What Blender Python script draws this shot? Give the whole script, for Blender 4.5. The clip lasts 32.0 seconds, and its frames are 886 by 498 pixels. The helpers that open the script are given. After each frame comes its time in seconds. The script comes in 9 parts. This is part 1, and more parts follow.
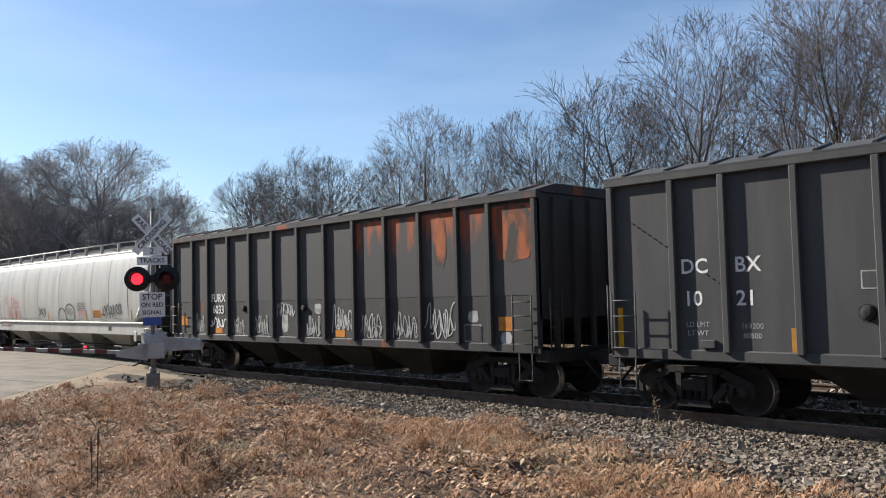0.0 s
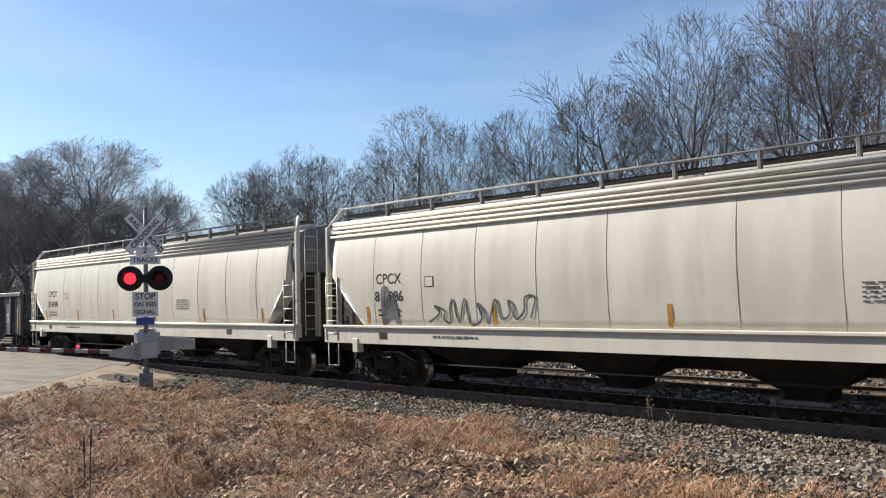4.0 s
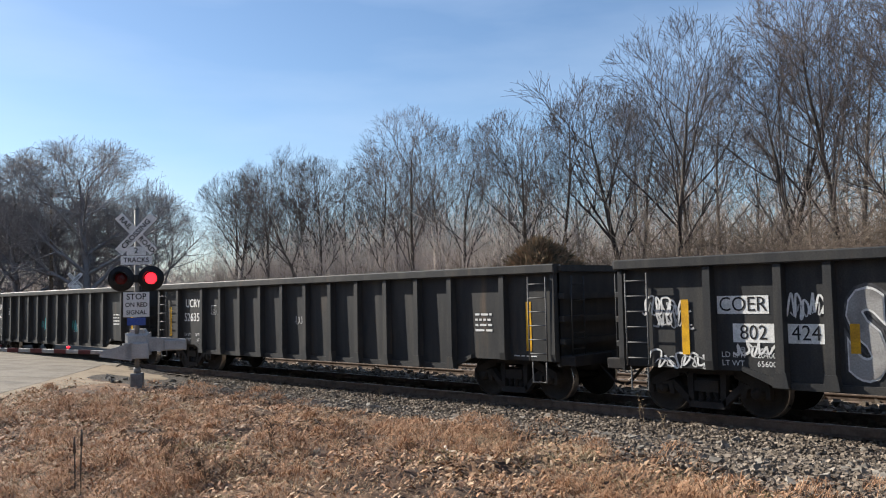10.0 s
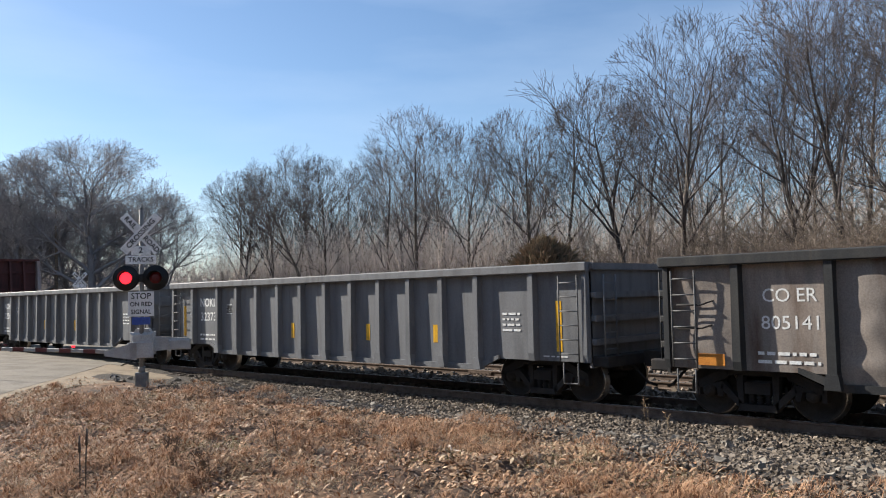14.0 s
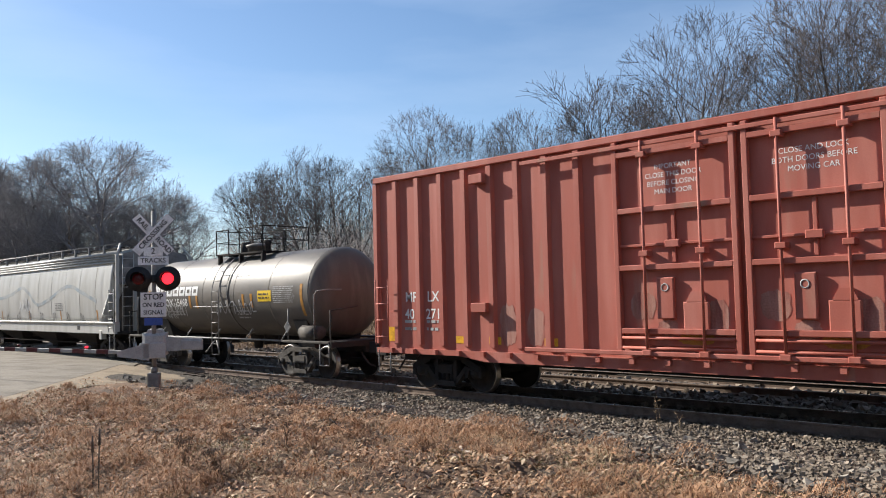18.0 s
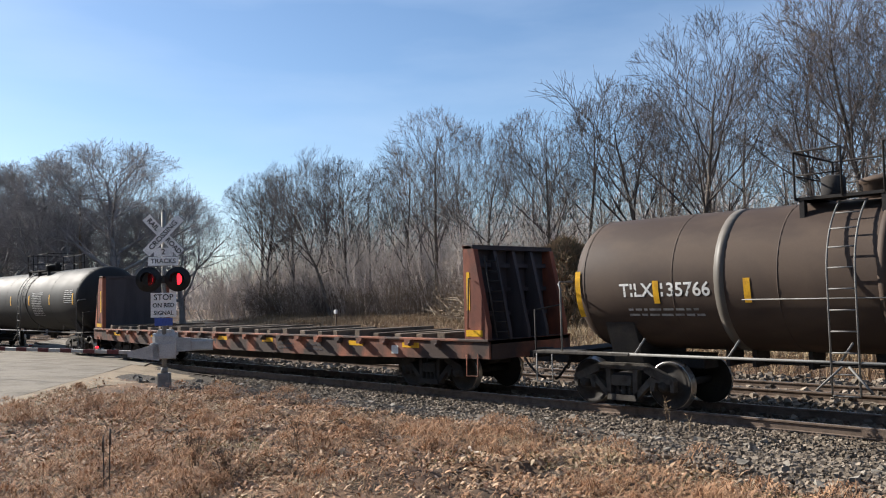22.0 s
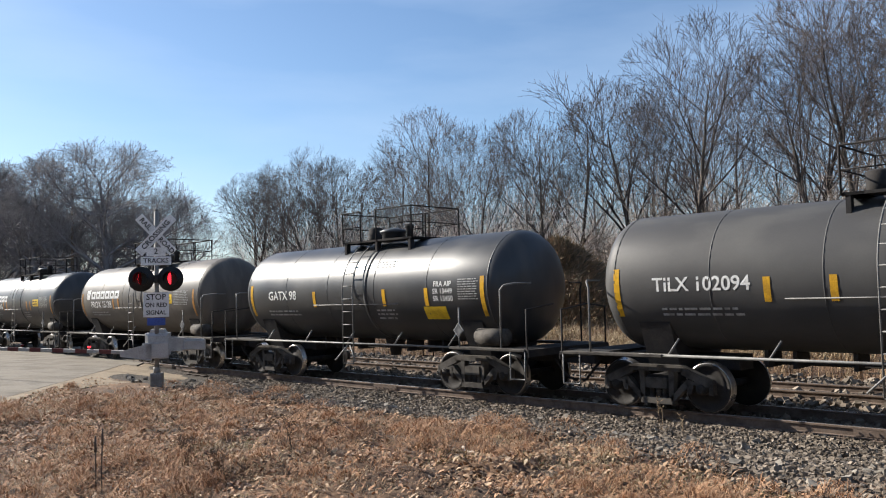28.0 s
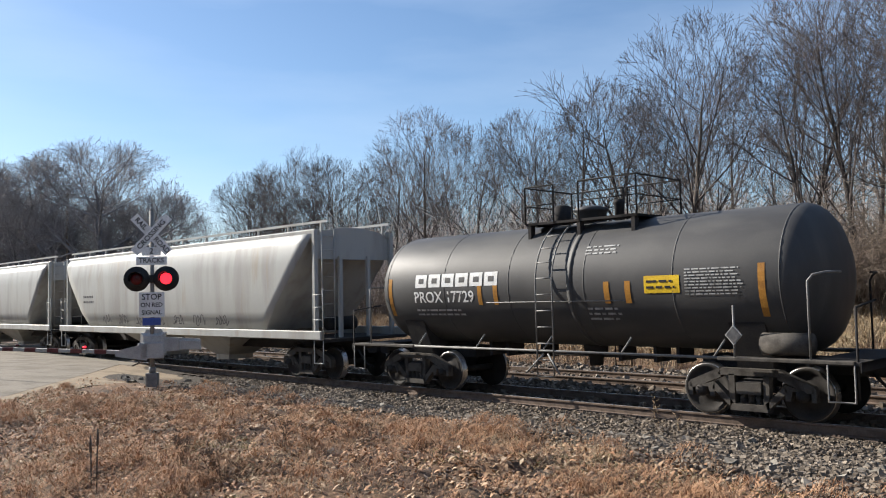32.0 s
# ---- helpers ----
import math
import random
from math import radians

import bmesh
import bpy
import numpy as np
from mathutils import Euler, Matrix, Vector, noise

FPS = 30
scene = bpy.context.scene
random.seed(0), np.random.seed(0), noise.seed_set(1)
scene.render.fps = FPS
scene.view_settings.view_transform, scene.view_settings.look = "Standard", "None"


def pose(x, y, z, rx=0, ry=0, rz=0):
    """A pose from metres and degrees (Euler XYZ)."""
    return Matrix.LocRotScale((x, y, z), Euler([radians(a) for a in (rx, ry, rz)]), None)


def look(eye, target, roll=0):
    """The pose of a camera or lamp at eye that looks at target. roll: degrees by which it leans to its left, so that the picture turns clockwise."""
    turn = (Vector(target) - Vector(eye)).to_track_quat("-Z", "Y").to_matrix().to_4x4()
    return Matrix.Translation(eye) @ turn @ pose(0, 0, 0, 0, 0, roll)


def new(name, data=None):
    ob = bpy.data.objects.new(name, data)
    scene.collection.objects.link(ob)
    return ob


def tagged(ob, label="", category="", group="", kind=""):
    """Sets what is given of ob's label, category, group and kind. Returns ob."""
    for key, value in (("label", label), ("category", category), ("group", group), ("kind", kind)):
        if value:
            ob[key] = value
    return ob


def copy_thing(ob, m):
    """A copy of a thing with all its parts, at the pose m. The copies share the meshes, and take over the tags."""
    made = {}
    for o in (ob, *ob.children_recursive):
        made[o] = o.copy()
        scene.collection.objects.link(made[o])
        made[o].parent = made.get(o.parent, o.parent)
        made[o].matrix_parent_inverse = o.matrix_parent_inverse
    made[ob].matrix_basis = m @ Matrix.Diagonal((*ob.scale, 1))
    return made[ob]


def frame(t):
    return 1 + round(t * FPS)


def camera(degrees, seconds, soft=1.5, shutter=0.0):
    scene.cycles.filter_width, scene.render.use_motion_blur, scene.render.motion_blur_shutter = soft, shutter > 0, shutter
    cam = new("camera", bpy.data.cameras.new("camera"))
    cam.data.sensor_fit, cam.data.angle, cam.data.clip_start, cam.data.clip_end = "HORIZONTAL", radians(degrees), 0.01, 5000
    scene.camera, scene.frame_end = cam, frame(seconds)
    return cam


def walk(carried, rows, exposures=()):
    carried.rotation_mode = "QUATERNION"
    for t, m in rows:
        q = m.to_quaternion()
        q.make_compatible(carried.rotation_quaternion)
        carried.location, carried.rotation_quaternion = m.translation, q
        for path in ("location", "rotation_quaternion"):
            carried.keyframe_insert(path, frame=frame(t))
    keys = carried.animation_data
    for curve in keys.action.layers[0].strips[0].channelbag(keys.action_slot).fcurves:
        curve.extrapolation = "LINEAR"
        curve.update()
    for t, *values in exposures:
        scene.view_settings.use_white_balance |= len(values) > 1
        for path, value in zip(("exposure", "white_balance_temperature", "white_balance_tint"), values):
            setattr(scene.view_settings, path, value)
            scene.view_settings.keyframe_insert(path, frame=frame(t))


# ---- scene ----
cam = camera(56.38, 32.0, soft=1.1, shutter=0.0)
EYE, LEAN = (0.0, -14.72, 2.23), -1.36
# seconds, heading (degrees right of +y), tilt up
AIM = [
    (0, -45.035, 3.213), (1, -44.961, 3.185), (2, -44.812, 3.185), (3, -44.742, 3.191), (3.5, -44.704, 3.188),
    (5.5, -44.158, 3.121), (6, -44.040, 3.133), (6.5, -43.937, 3.130), (7, -43.861, 3.142), (7.5, -43.824, 3.143),
    (8, -43.851, 3.136), (9, -43.955, 3.152), (10, -44.063, 3.178), (11, -44.187, 3.153), (12, -44.248, 3.124),
    (13, -44.293, 3.121), (14, -44.349, 3.146), (14.5, -44.365, 3.144), (16.5, -44.603, 3.158), (17, -44.691, 3.170),
    (17.5, -44.846, 3.191), (18, -45.107, 3.216), (18.5, -45.403, 3.237), (19, -45.655, 3.245), (19.5, -45.801, 3.248),
    (20, -45.882, 3.244), (20.5, -45.914, 3.244), (21, -45.873, 3.248), (22, -45.733, 3.263), (23, -45.617, 3.267),
    (24, -45.503, 3.252), (25, -45.478, 3.232), (25.5, -45.464, 3.234), (27.5, -45.323, 3.234), (28, -45.278, 3.229),
    (29, -45.145, 3.208), (30, -45.094, 3.213), (31, -45.046, 3.204), (32, -44.997, 3.212),
]
walk(cam, [(t, pose(*EYE, 90 + tilt, 0, -head) @ pose(0, 0, 0, 0, 0, LEAN)) for t, head, tilt in AIM],
     exposures=[(0.0, 1.0), (19.8, 1.0), (20.5, 0.93), (21.0, 0.85), (21.5, 0.92), (22.2, 1.0), (32.0, 1.0)])

# ---- light ----
SUN_FROM = Vector((-0.955, -0.265, 0.565)).normalized()
world = bpy.data.worlds.new("sky")
scene.world = world
world.use_nodes = True
wn, wl = world.node_tree.nodes, world.node_tree.links
wn.clear()
w_out = wn.new("ShaderNodeOutputWorld")
w_bg = wn.new("ShaderNodeBackground")
w_sky = wn.new("ShaderNodeTexSky")
w_sky.sky_type, w_sky.sun_disc = "NISHITA", False
w_sky.sun_elevation = math.asin(SUN_FROM.z)
w_sky.sun_rotation = math.atan2(SUN_FROM.x, SUN_FROM.y)
w_sky.air_density, w_sky.dust_density, w_sky.ozone_density = 1.0, 0.35, 4.0
w_bg.inputs["Strength"].default_value = 0.074
# thin high cloud: long soft streaks
w_co = wn.new("ShaderNodeTexCoord")
w_map = wn.new("ShaderNodeMapping")
w_map.inputs["Rotation"].default_value = (0.0, 0.32, 0.75)
w_map.inputs["Scale"].default_value = (1.0, 0.9, 4.5)
w_no = wn.new("ShaderNodeTexNoise")
w_no.inputs["Scale"].default_value, w_no.inputs["Detail"].default_value = 1.7, 7.0
w_ra = wn.new("ShaderNodeMapRange")
w_ra.inputs["From Min"].default_value, w_ra.inputs["From Max"].default_value = 0.42, 0.78
w_ra.inputs["To Min"].default_value, w_ra.inputs["To Max"].default_value = 0.0, 0.45
w_mix = wn.new("ShaderNodeMix")
w_mix.data_type = "RGBA"
w_mix.inputs["B"].default_value = (5.2, 6.3, 8.0, 1)
wl.new(w_co.outputs["Generated"], w_map.inputs["Vector"])
wl.new(w_map.outputs["Vector"], w_no.inputs["Vector"])
wl.new(w_no.outputs["Fac"], w_ra.inputs["Value"])
wl.new(w_ra.outputs["Result"], w_mix.inputs["Factor"])
wl.new(w_sky.outputs["Color"], w_mix.inputs["A"])
wl.new(w_mix.outputs["Result"], w_bg.inputs["Color"])
wl.new(w_bg.outputs["Background"], w_out.inputs["Surface"])
sun = new("sun", bpy.data.lights.new("sun", "SUN"))
sun.data.energy, sun.data.angle, sun.data.color = 5.0, radians(0.53), (1.0, 0.94, 0.85)
sun.matrix_world = look((0, 0, 60), Vector((0, 0, 60)) - SUN_FROM)
scene.view_settings.exposure = 1.0

# ---- materials ----
def shade(name, base, second=None, rough=0.6, metal=0.0, scale=3.0, stretch=(1, 1, 1), mix=(0.45, 0.65), fine=40.0, bump=0.15,
          bump_size=0.01, third=None, third_mix=(0.62, 0.72), third_scale=1.2, vary=0.0, rough_vary=0.12, amount=1.0, spec=0.22, speck=(0.82, 1.15)):
    """A surface with two scales of variation, in the thing's own space."""
    m = bpy.data.materials.new(name)
    m.use_nodes = True
    n, l = m.node_tree.nodes, m.node_tree.links
    b = n["Principled BSDF"]
    co = n.new("ShaderNodeTexCoord")
    mp = n.new("ShaderNodeMapping")
    mp.inputs["Scale"].default_value = stretch
    l.new(co.outputs["Object"], mp.inputs["Vector"])
    info = n.new("ShaderNodeObjectInfo")
    shift = n.new("ShaderNodeVectorMath")
    shift.operation = "ADD"
    mul = n.new("ShaderNodeMath")
    mul.operation = "MULTIPLY"
    mul.inputs[1].default_value = 37.0
    l.new(info.outputs["Random"], mul.inputs[0])
    l.new(mp.outputs["Vector"], shift.inputs[0])
    l.new(mul.outputs[0], shift.inputs[1])
    big = n.new("ShaderNodeTexNoise")
    big.inputs["Scale"].default_value, big.inputs["Detail"].default_value = scale, 6.0
    l.new(shift.outputs[0], big.inputs["Vector"])
    ramp = n.new("ShaderNodeMapRange")
    ramp.inputs["From Min"].default_value, ramp.inputs["From Max"].default_value = mix
    ramp.inputs["To Max"].default_value = amount
    l.new(big.outputs["Fac"], ramp.inputs["Value"])
    cm = n.new("ShaderNodeMix")
    cm.data_type = "RGBA"
    second = second or tuple(c * 0.7 for c in base)
    cm.inputs["A"].default_value, cm.inputs["B"].default_value = (*base, 1), (*second, 1)
    l.new(ramp.outputs["Result"], cm.inputs["Factor"])
    out = cm.outputs["Result"]
    small = n.new("ShaderNodeTexNoise")
    small.inputs["Scale"].default_value, small.inputs["Detail"].default_value = fine, 4.0
    l.new(co.outputs["Object"], small.inputs["Vector"])
    if third:
        t_no = n.new("ShaderNodeTexNoise")
        t_no.inputs["Scale"].default_value, t_no.inputs["Detail"].default_value = third_scale, 8.0
        l.new(shift.outputs[0], t_no.inputs["Vector"])
        t_ra = n.new("ShaderNodeMapRange")
        t_ra.inputs["From Min"].default_value, t_ra.inputs["From Max"].default_value = third_mix
        l.new(t_no.outputs["Fac"], t_ra.inputs["Value"])
        tm = n.new("ShaderNodeMix")
        tm.data_type = "RGBA"
        tm.inputs["B"].default_value = (*third, 1)
        l.new(t_ra.outputs["Result"], tm.inputs["Factor"])
        l.new(out, tm.inputs["A"])
        out = tm.outputs["Result"]
    grain = n.new("ShaderNodeMapRange")
    grain.inputs["From Min"].default_value, grain.inputs["From Max"].default_value = 0.3, 0.7
    grain.inputs["To Min"].default_value, grain.inputs["To Max"].default_value = speck
    l.new(small.outputs["Fac"], grain.inputs["Value"])
    gm = n.new("ShaderNodeVectorMath")
    gm.operation = "SCALE"
    l.new(out, gm.inputs[0])
    l.new(grain.outputs["Result"], gm.inputs["Scale"])
    out = gm.outputs[0]
    if vary:
        hv = n.new("ShaderNodeHueSaturation")
        vr = n.new("ShaderNodeMapRange")
        vr.inputs["To Min"].default_value, vr.inputs["To Max"].default_value = 1 - vary, 1 + vary
        l.new(info.outputs["Random"], vr.inputs["Value"])
        l.new(vr.outputs["Result"], hv.inputs["Value"])
        l.new(out, hv.inputs["Color"])
        out = hv.outputs["Color"]
    l.new(out, b.inputs["Base Color"])
    rr = n.new("ShaderNodeMapRange")
    rr.inputs["To Min"].default_value, rr.inputs["To Max"].default_value = rough - rough_vary, min(1, rough + rough_vary)
    l.new(big.outputs["Fac"], rr.inputs["Value"])
    l.new(rr.outputs["Result"], b.inputs["Roughness"])
    b.inputs["Metallic"].default_value = metal
    b.inputs["Specular IOR Level"].default_value = spec
    if bump:
        bp = n.new("ShaderNodeBump")
        bp.inputs["Strength"].default_value, bp.inputs["Distance"].default_value = bump, bump_size
        l.new(small.outputs["Fac"], bp.inputs["Height"])
        l.new(bp.outputs["Normal"], b.inputs["Normal"])
    return m


def island(name, colours, rough=0.8, spec=0.3):
    """Many small pieces in one mesh: a colour for each piece."""
    m = bpy.data.materials.new(name)
    m.use_nodes = True
    n, l = m.node_tree.nodes, m.node_tree.links
    b = n["Principled BSDF"]
    geo = n.new("ShaderNodeNewGeometry")
    r = n.new("ShaderNodeValToRGB")
    els = r.color_ramp.elements
    while len(els) < len(colours):
        els.new(0.5)
    for i, c in enumerate(colours):
        els[i].position = i / (len(colours) - 1)
        els[i].color = (*c, 1)
    l.new(geo.outputs["Random Per Island"], r.inputs["Fac"])
    l.new(r.outputs["Color"], b.inputs["Base Color"])
    b.inputs["Roughness"].default_value = rough
    b.inputs["Specular IOR Level"].default_value = spec
    return m


def glow(name, colour, strength):
    m = bpy.data.materials.new(name)
    m.use_nodes = True
    b = m.node_tree.nodes["Principled BSDF"]
    b.inputs["Base Color"].default_value = (*colour, 1)
    b.inputs["Emission Color"].default_value = (*colour, 1)
    b.inputs["Emission Strength"].default_value = strength
    return m


STREAK = (2.2, 2.2, 0.35)
# rolling stock paints
GREY_GON = shade("grey_gondola_paint", (0.0972, 0.101, 0.106), (0.072, 0.0742, 0.0778), 0.6, 0, 1.6, STREAK, third=(0.072, 0.054, 0.0396), third_mix=(0.62, 0.8), spec=0.2)
PALE_GON = shade("pale_grey_gondola_paint", (0.172, 0.175, 0.181), (0.125, 0.127, 0.132), 0.55, 0, 1.6, STREAK, third=(0.0924, 0.0792, 0.066), third_mix=(0.62, 0.8), spec=0.2)
BLACK_GON = shade("black_gondola_paint", (0.036, 0.037, 0.038), (0.055, 0.053, 0.05), 0.55, 0, 1.8, STREAK, third=(0.10, 0.075, 0.055), third_mix=(0.63, 0.8), spec=0.2)
BROWN_GON = shade("rusty_gondola_paint", (0.21, 0.182, 0.16), (0.29, 0.245, 0.21), 0.8, 0, 1.5, STREAK, third=(0.12, 0.082, 0.062), third_mix=(0.55, 0.72))
BLACK_HOP = shade("faded_black_paint", (0.0435, 0.0428, 0.0435), (0.057, 0.0547, 0.054), 0.65, 0, 1.4, STREAK, third=(0.21, 0.0638, 0.0263), third_mix=(0.64, 0.7), third_scale=0.55, speck=(0.95, 1.04))
DARK_HOP = shade("dark_grey_paint", (0.0585, 0.06, 0.0607), (0.075, 0.075, 0.0735), 0.65, 0, 1.3, STREAK, speck=(0.95, 1.04))
CREAM = shade("cream_paint", (0.58, 0.545, 0.475), (0.51, 0.475, 0.405), 0.42, 0, 0.9, STREAK, third=(0.47, 0.43, 0.36), third_mix=(0.58, 0.85), bump=0.05, spec=0.4, speck=(0.95, 1.04))
GREYWHITE = shade("dusty_white_paint", (0.432, 0.427, 0.405), (0.36, 0.351, 0.324), 0.45, 0, 0.9, STREAK, third=(0.324, 0.306, 0.279), third_mix=(0.58, 0.85), bump=0.05, speck=(0.95, 1.04))
PALEGREY = shade("pale_grey_paint", (0.378, 0.378, 0.36), (0.297, 0.288, 0.27), 0.5, 0, 0.9, STREAK, third=(0.306, 0.261, 0.198), third_mix=(0.58, 0.8), bump=0.05, speck=(0.95, 1.04))
TANK_BLACK = shade("black_tank_paint", (0.0165, 0.0165, 0.0171), (0.0248, 0.0242, 0.0237), 0.65, 0, 1.2, (0.8, 2, 0.5), bump=0.05, spec=0.2, speck=(0.95, 1.04))
TANK_DUSTY = shade("dusty_black_tank_paint", (0.098, 0.088, 0.077), (0.155, 0.136, 0.116), 0.5, 0, 1.1, (0.6, 2, 0.5), bump=0.05, spec=0.25, speck=(0.95, 1.04))
TANK_SLATE = shade("slate_grey_tank_paint", (0.058, 0.057, 0.057), (0.08, 0.078, 0.075), 0.55, 0, 1.1, (0.6, 2, 0.5), bump=0.05, spec=0.25, speck=(0.95, 1.04))
TANK_TAN = shade("dust_coated_tank_paint", (0.13, 0.115, 0.095), (0.085, 0.075, 0.063), 0.8, 0, 1.1, (0.6, 2, 0.5), bump=0.05, speck=(0.95, 1.04))
TANK_BROWN = shade("brown_tank_paint", (0.055, 0.038, 0.030), (0.085, 0.060, 0.045), 0.7, 0, 1.1, (0.6, 2, 0.5), bump=0.05, speck=(0.95, 1.04))
TANK_GLOSS = shade("glossy_black_tank_paint", (0.033, 0.034, 0.036), (0.050, 0.049, 0.048), 0.4, 0, 1.2, (0.8, 2, 0.5), bump=0.03, spec=0.5, speck=(0.95, 1.04))
BOX_RED = shade("faded_red_paint", (0.36, 0.105, 0.076), (0.42, 0.15, 0.115), 0.6, 0, 1.0, STREAK, third=(0.30, 0.19, 0.14), third_mix=(0.62, 0.78), third_scale=0.8, speck=(0.95, 1.04))
RUST_PATCH = shade("orange_rust_patch", (0.34, 0.10, 0.038), (0.15, 0.06, 0.035), 0.75, 0, 2.2, (1.5, 1.5, 0.6), third=(0.06, 0.05, 0.045), third_mix=(0.5, 0.58), third_scale=1.6)


def streaked_rust(name, paint, rust, z0, z1):
    """Paint that has rusted through in soft streaks, most of all near the eave."""
    m = bpy.data.materials.new(name)
    m.use_nodes = True
    n, l = m.node_tree.nodes, m.node_tree.links
    b = n["Principled BSDF"]
    co, sep, mp = n.new("ShaderNodeTexCoord"), n.new("ShaderNodeSeparateXYZ"), n.new("ShaderNodeMapping")
    mp.inputs["Scale"].default_value = (2.6, 1.0, 0.55)
    l.new(co.outputs["Object"], sep.inputs[0])
    l.new(co.outputs["Object"], mp.inputs["Vector"])
    no = n.new("ShaderNodeTexNoise")
    no.inputs["Scale"].default_value, no.inputs["Detail"].default_value = 1.5, 7.0
    l.new(mp.outputs["Vector"], no.inputs["Vector"])
    up = n.new("ShaderNodeMapRange")
    up.inputs["From Min"].default_value, up.inputs["From Max"].default_value = z0, z1
    up.inputs["To Min"].default_value, up.inputs["To Max"].default_value = -0.35, 0.17
    l.new(sep.outputs["Z"], up.inputs["Value"])
    add = n.new("ShaderNodeMath")
    l.new(no.outputs["Fac"], add.inputs[0])
    l.new(up.outputs["Result"], add.inputs[1])
    ra = n.new("ShaderNodeMapRange")
    ra.inputs["From Min"].default_value, ra.inputs["From Max"].default_value = 0.5, 0.68
    l.new(add.outputs[0], ra.inputs["Value"])
    mix = n.new("ShaderNodeMix")
    mix.data_type = "RGBA"
    mix.inputs["A"].default_value, mix.inputs["B"].default_value = (*paint, 1), (*rust, 1)
    l.new(ra.outputs["Result"], mix.inputs["Factor"])
    l.new(mix.outputs["Result"], b.inputs["Base Color"])
    b.inputs["Roughness"].default_value, b.inputs["Specular IOR Level"].default_value = 0.7, 0.2
    return m


# dark end colour: grime, with the shade of the ends put in
GRIME_SHADE = shade("grimy_shaded_brown_end_steel", (0.050, 0.044, 0.038), (0.085, 0.072, 0.06), 0.85, 0, 3.0, bump=0.3)
SEAM = shade("dull_weld_seam_paint", (0.30, 0.285, 0.26), (0.22, 0.21, 0.195), 0.8, 0, 3.0)
RAIL_GREY = shade("weathered_grey_rail_paint", (0.21, 0.205, 0.20), (0.14, 0.136, 0.13), 0.7, 0, 3.0, bump=0.1)
RUST_FADE = streaked_rust("black_paint_rusting_through", (0.064, 0.063, 0.064), (0.30, 0.085, 0.035), 2.3, 4.1)
RUST_FAINT = streaked_rust("black_paint_with_faint_rust", (0.064, 0.063, 0.064), (0.16, 0.075, 0.05), 2.6, 4.9)
SCUFF = shade("scuffed_pink_paint", (0.36, 0.19, 0.15), (0.28, 0.12, 0.09), 0.7, 0, 2.0, STREAK, third=(0.24, 0.075, 0.058), third_mix=(0.5, 0.62), third_scale=1.5)
FLAT_ORANGE = shade("faded_orange_paint", (0.27, 0.1, 0.06), (0.115, 0.06, 0.045), 0.75, 0, 1.2, (1.0, 1, 0.7), third=(0.06, 0.042, 0.036), third_mix=(0.44, 0.56), third_scale=0.9)
SALMON = shade("sun_faded_orange_paint", (0.28, 0.092, 0.052), (0.15, 0.052, 0.036), 0.7, 0, 1.4, (1, 1, 0.5), mix=(0.42, 0.6), third=(0.075, 0.042, 0.036), third_mix=(0.54, 0.66), third_scale=1.6)
POST_GREY = shade("faded_grey_pink_paint", (0.36, 0.30, 0.28), (0.24, 0.17, 0.15), 0.7, 0, 1.0, (1, 1, 0.6))
FLAT_RUST = shade("weathered_red_paint", (0.17, 0.065, 0.048), (0.10, 0.055, 0.045), 0.65, 0, 1.2, (1.0, 1, 0.7), third=(0.06, 0.04, 0.035), third_mix=(0.5, 0.65))
BULK_DARK = shade("rusted_steel_plate", (0.056, 0.050, 0.055), (0.042, 0.039, 0.043), 0.6, 0, 1.6, STREAK, third=(0.06, 0.032, 0.028), third_mix=(0.62, 0.8))
BULK_RED = shade("red_steel_plate", (0.11, 0.042, 0.038), (0.08, 0.036, 0.034), 0.7, 0, 1.6, STREAK)
# grime plus painted shade: shaded trucks use this, sunlit ones the dusty steel below
UNDER = shade("grimy_shaded_underframe", (0.030, 0.028, 0.028), (0.045, 0.040, 0.036), 0.95, 0, 3.0, bump=0.3)
TRUCK_DUST = shade("dusty_cast_steel", (0.085, 0.076, 0.066), (0.04, 0.035, 0.031), 0.8, 0, 4.0, bump=0.3)
STEEL_W = shade("worn_wheel_steel", (0.040, 0.036, 0.033), (0.028, 0.025, 0.023), 0.8, 0.0, 4.0, bump=0.2)
TREAD = shade("polished_steel", (0.45, 0.43, 0.41), (0.3, 0.27, 0.24), 0.3, 0.9, 6.0, bump=0.05)
RUSTY_RAIL = shade("rusty_rail_steel", (0.16, 0.118, 0.092), (0.105, 0.078, 0.062), 0.9, 0.0, 5.0)
WHITE_P = shade("white_lettering", (0.72, 0.72, 0.70), (0.5, 0.5, 0.48), 0.6, 0, 5.0, mix=(0.5, 0.8), bump=0.0)
FADED_P = shade("faded_white_lettering", (0.40, 0.40, 0.39), (0.22, 0.22, 0.21), 0.6, 0, 5.0, bump=0.0)
BLACK_P = shade("black_lettering", (0.02, 0.02, 0.022), (0.06, 0.06, 0.06), 0.6, 0, 5.0, mix=(0.55, 0.9), bump=0.0)
YELLOW_R = shade("yellow_reflective_strip", (0.72, 0.40, 0.03), (0.5, 0.27, 0.03), 0.35, 0, 4.0, bump=0.0)
AMBER_R = shade("dirty_amber_strip", (0.42, 0.20, 0.04), (0.28, 0.13, 0.03), 0.45, 0, 4.0, bump=0.0)
YELLOW_P = shade("yellow_placard", (0.75, 0.50, 0.03), (0.6, 0.38, 0.03), 0.45, 0, 4.0, bump=0.0)
ORANGE_P = shade("orange_panel", (0.55, 0.22, 0.04), (0.38, 0.14, 0.03), 0.5, 0, 4.0, bump=0.0)
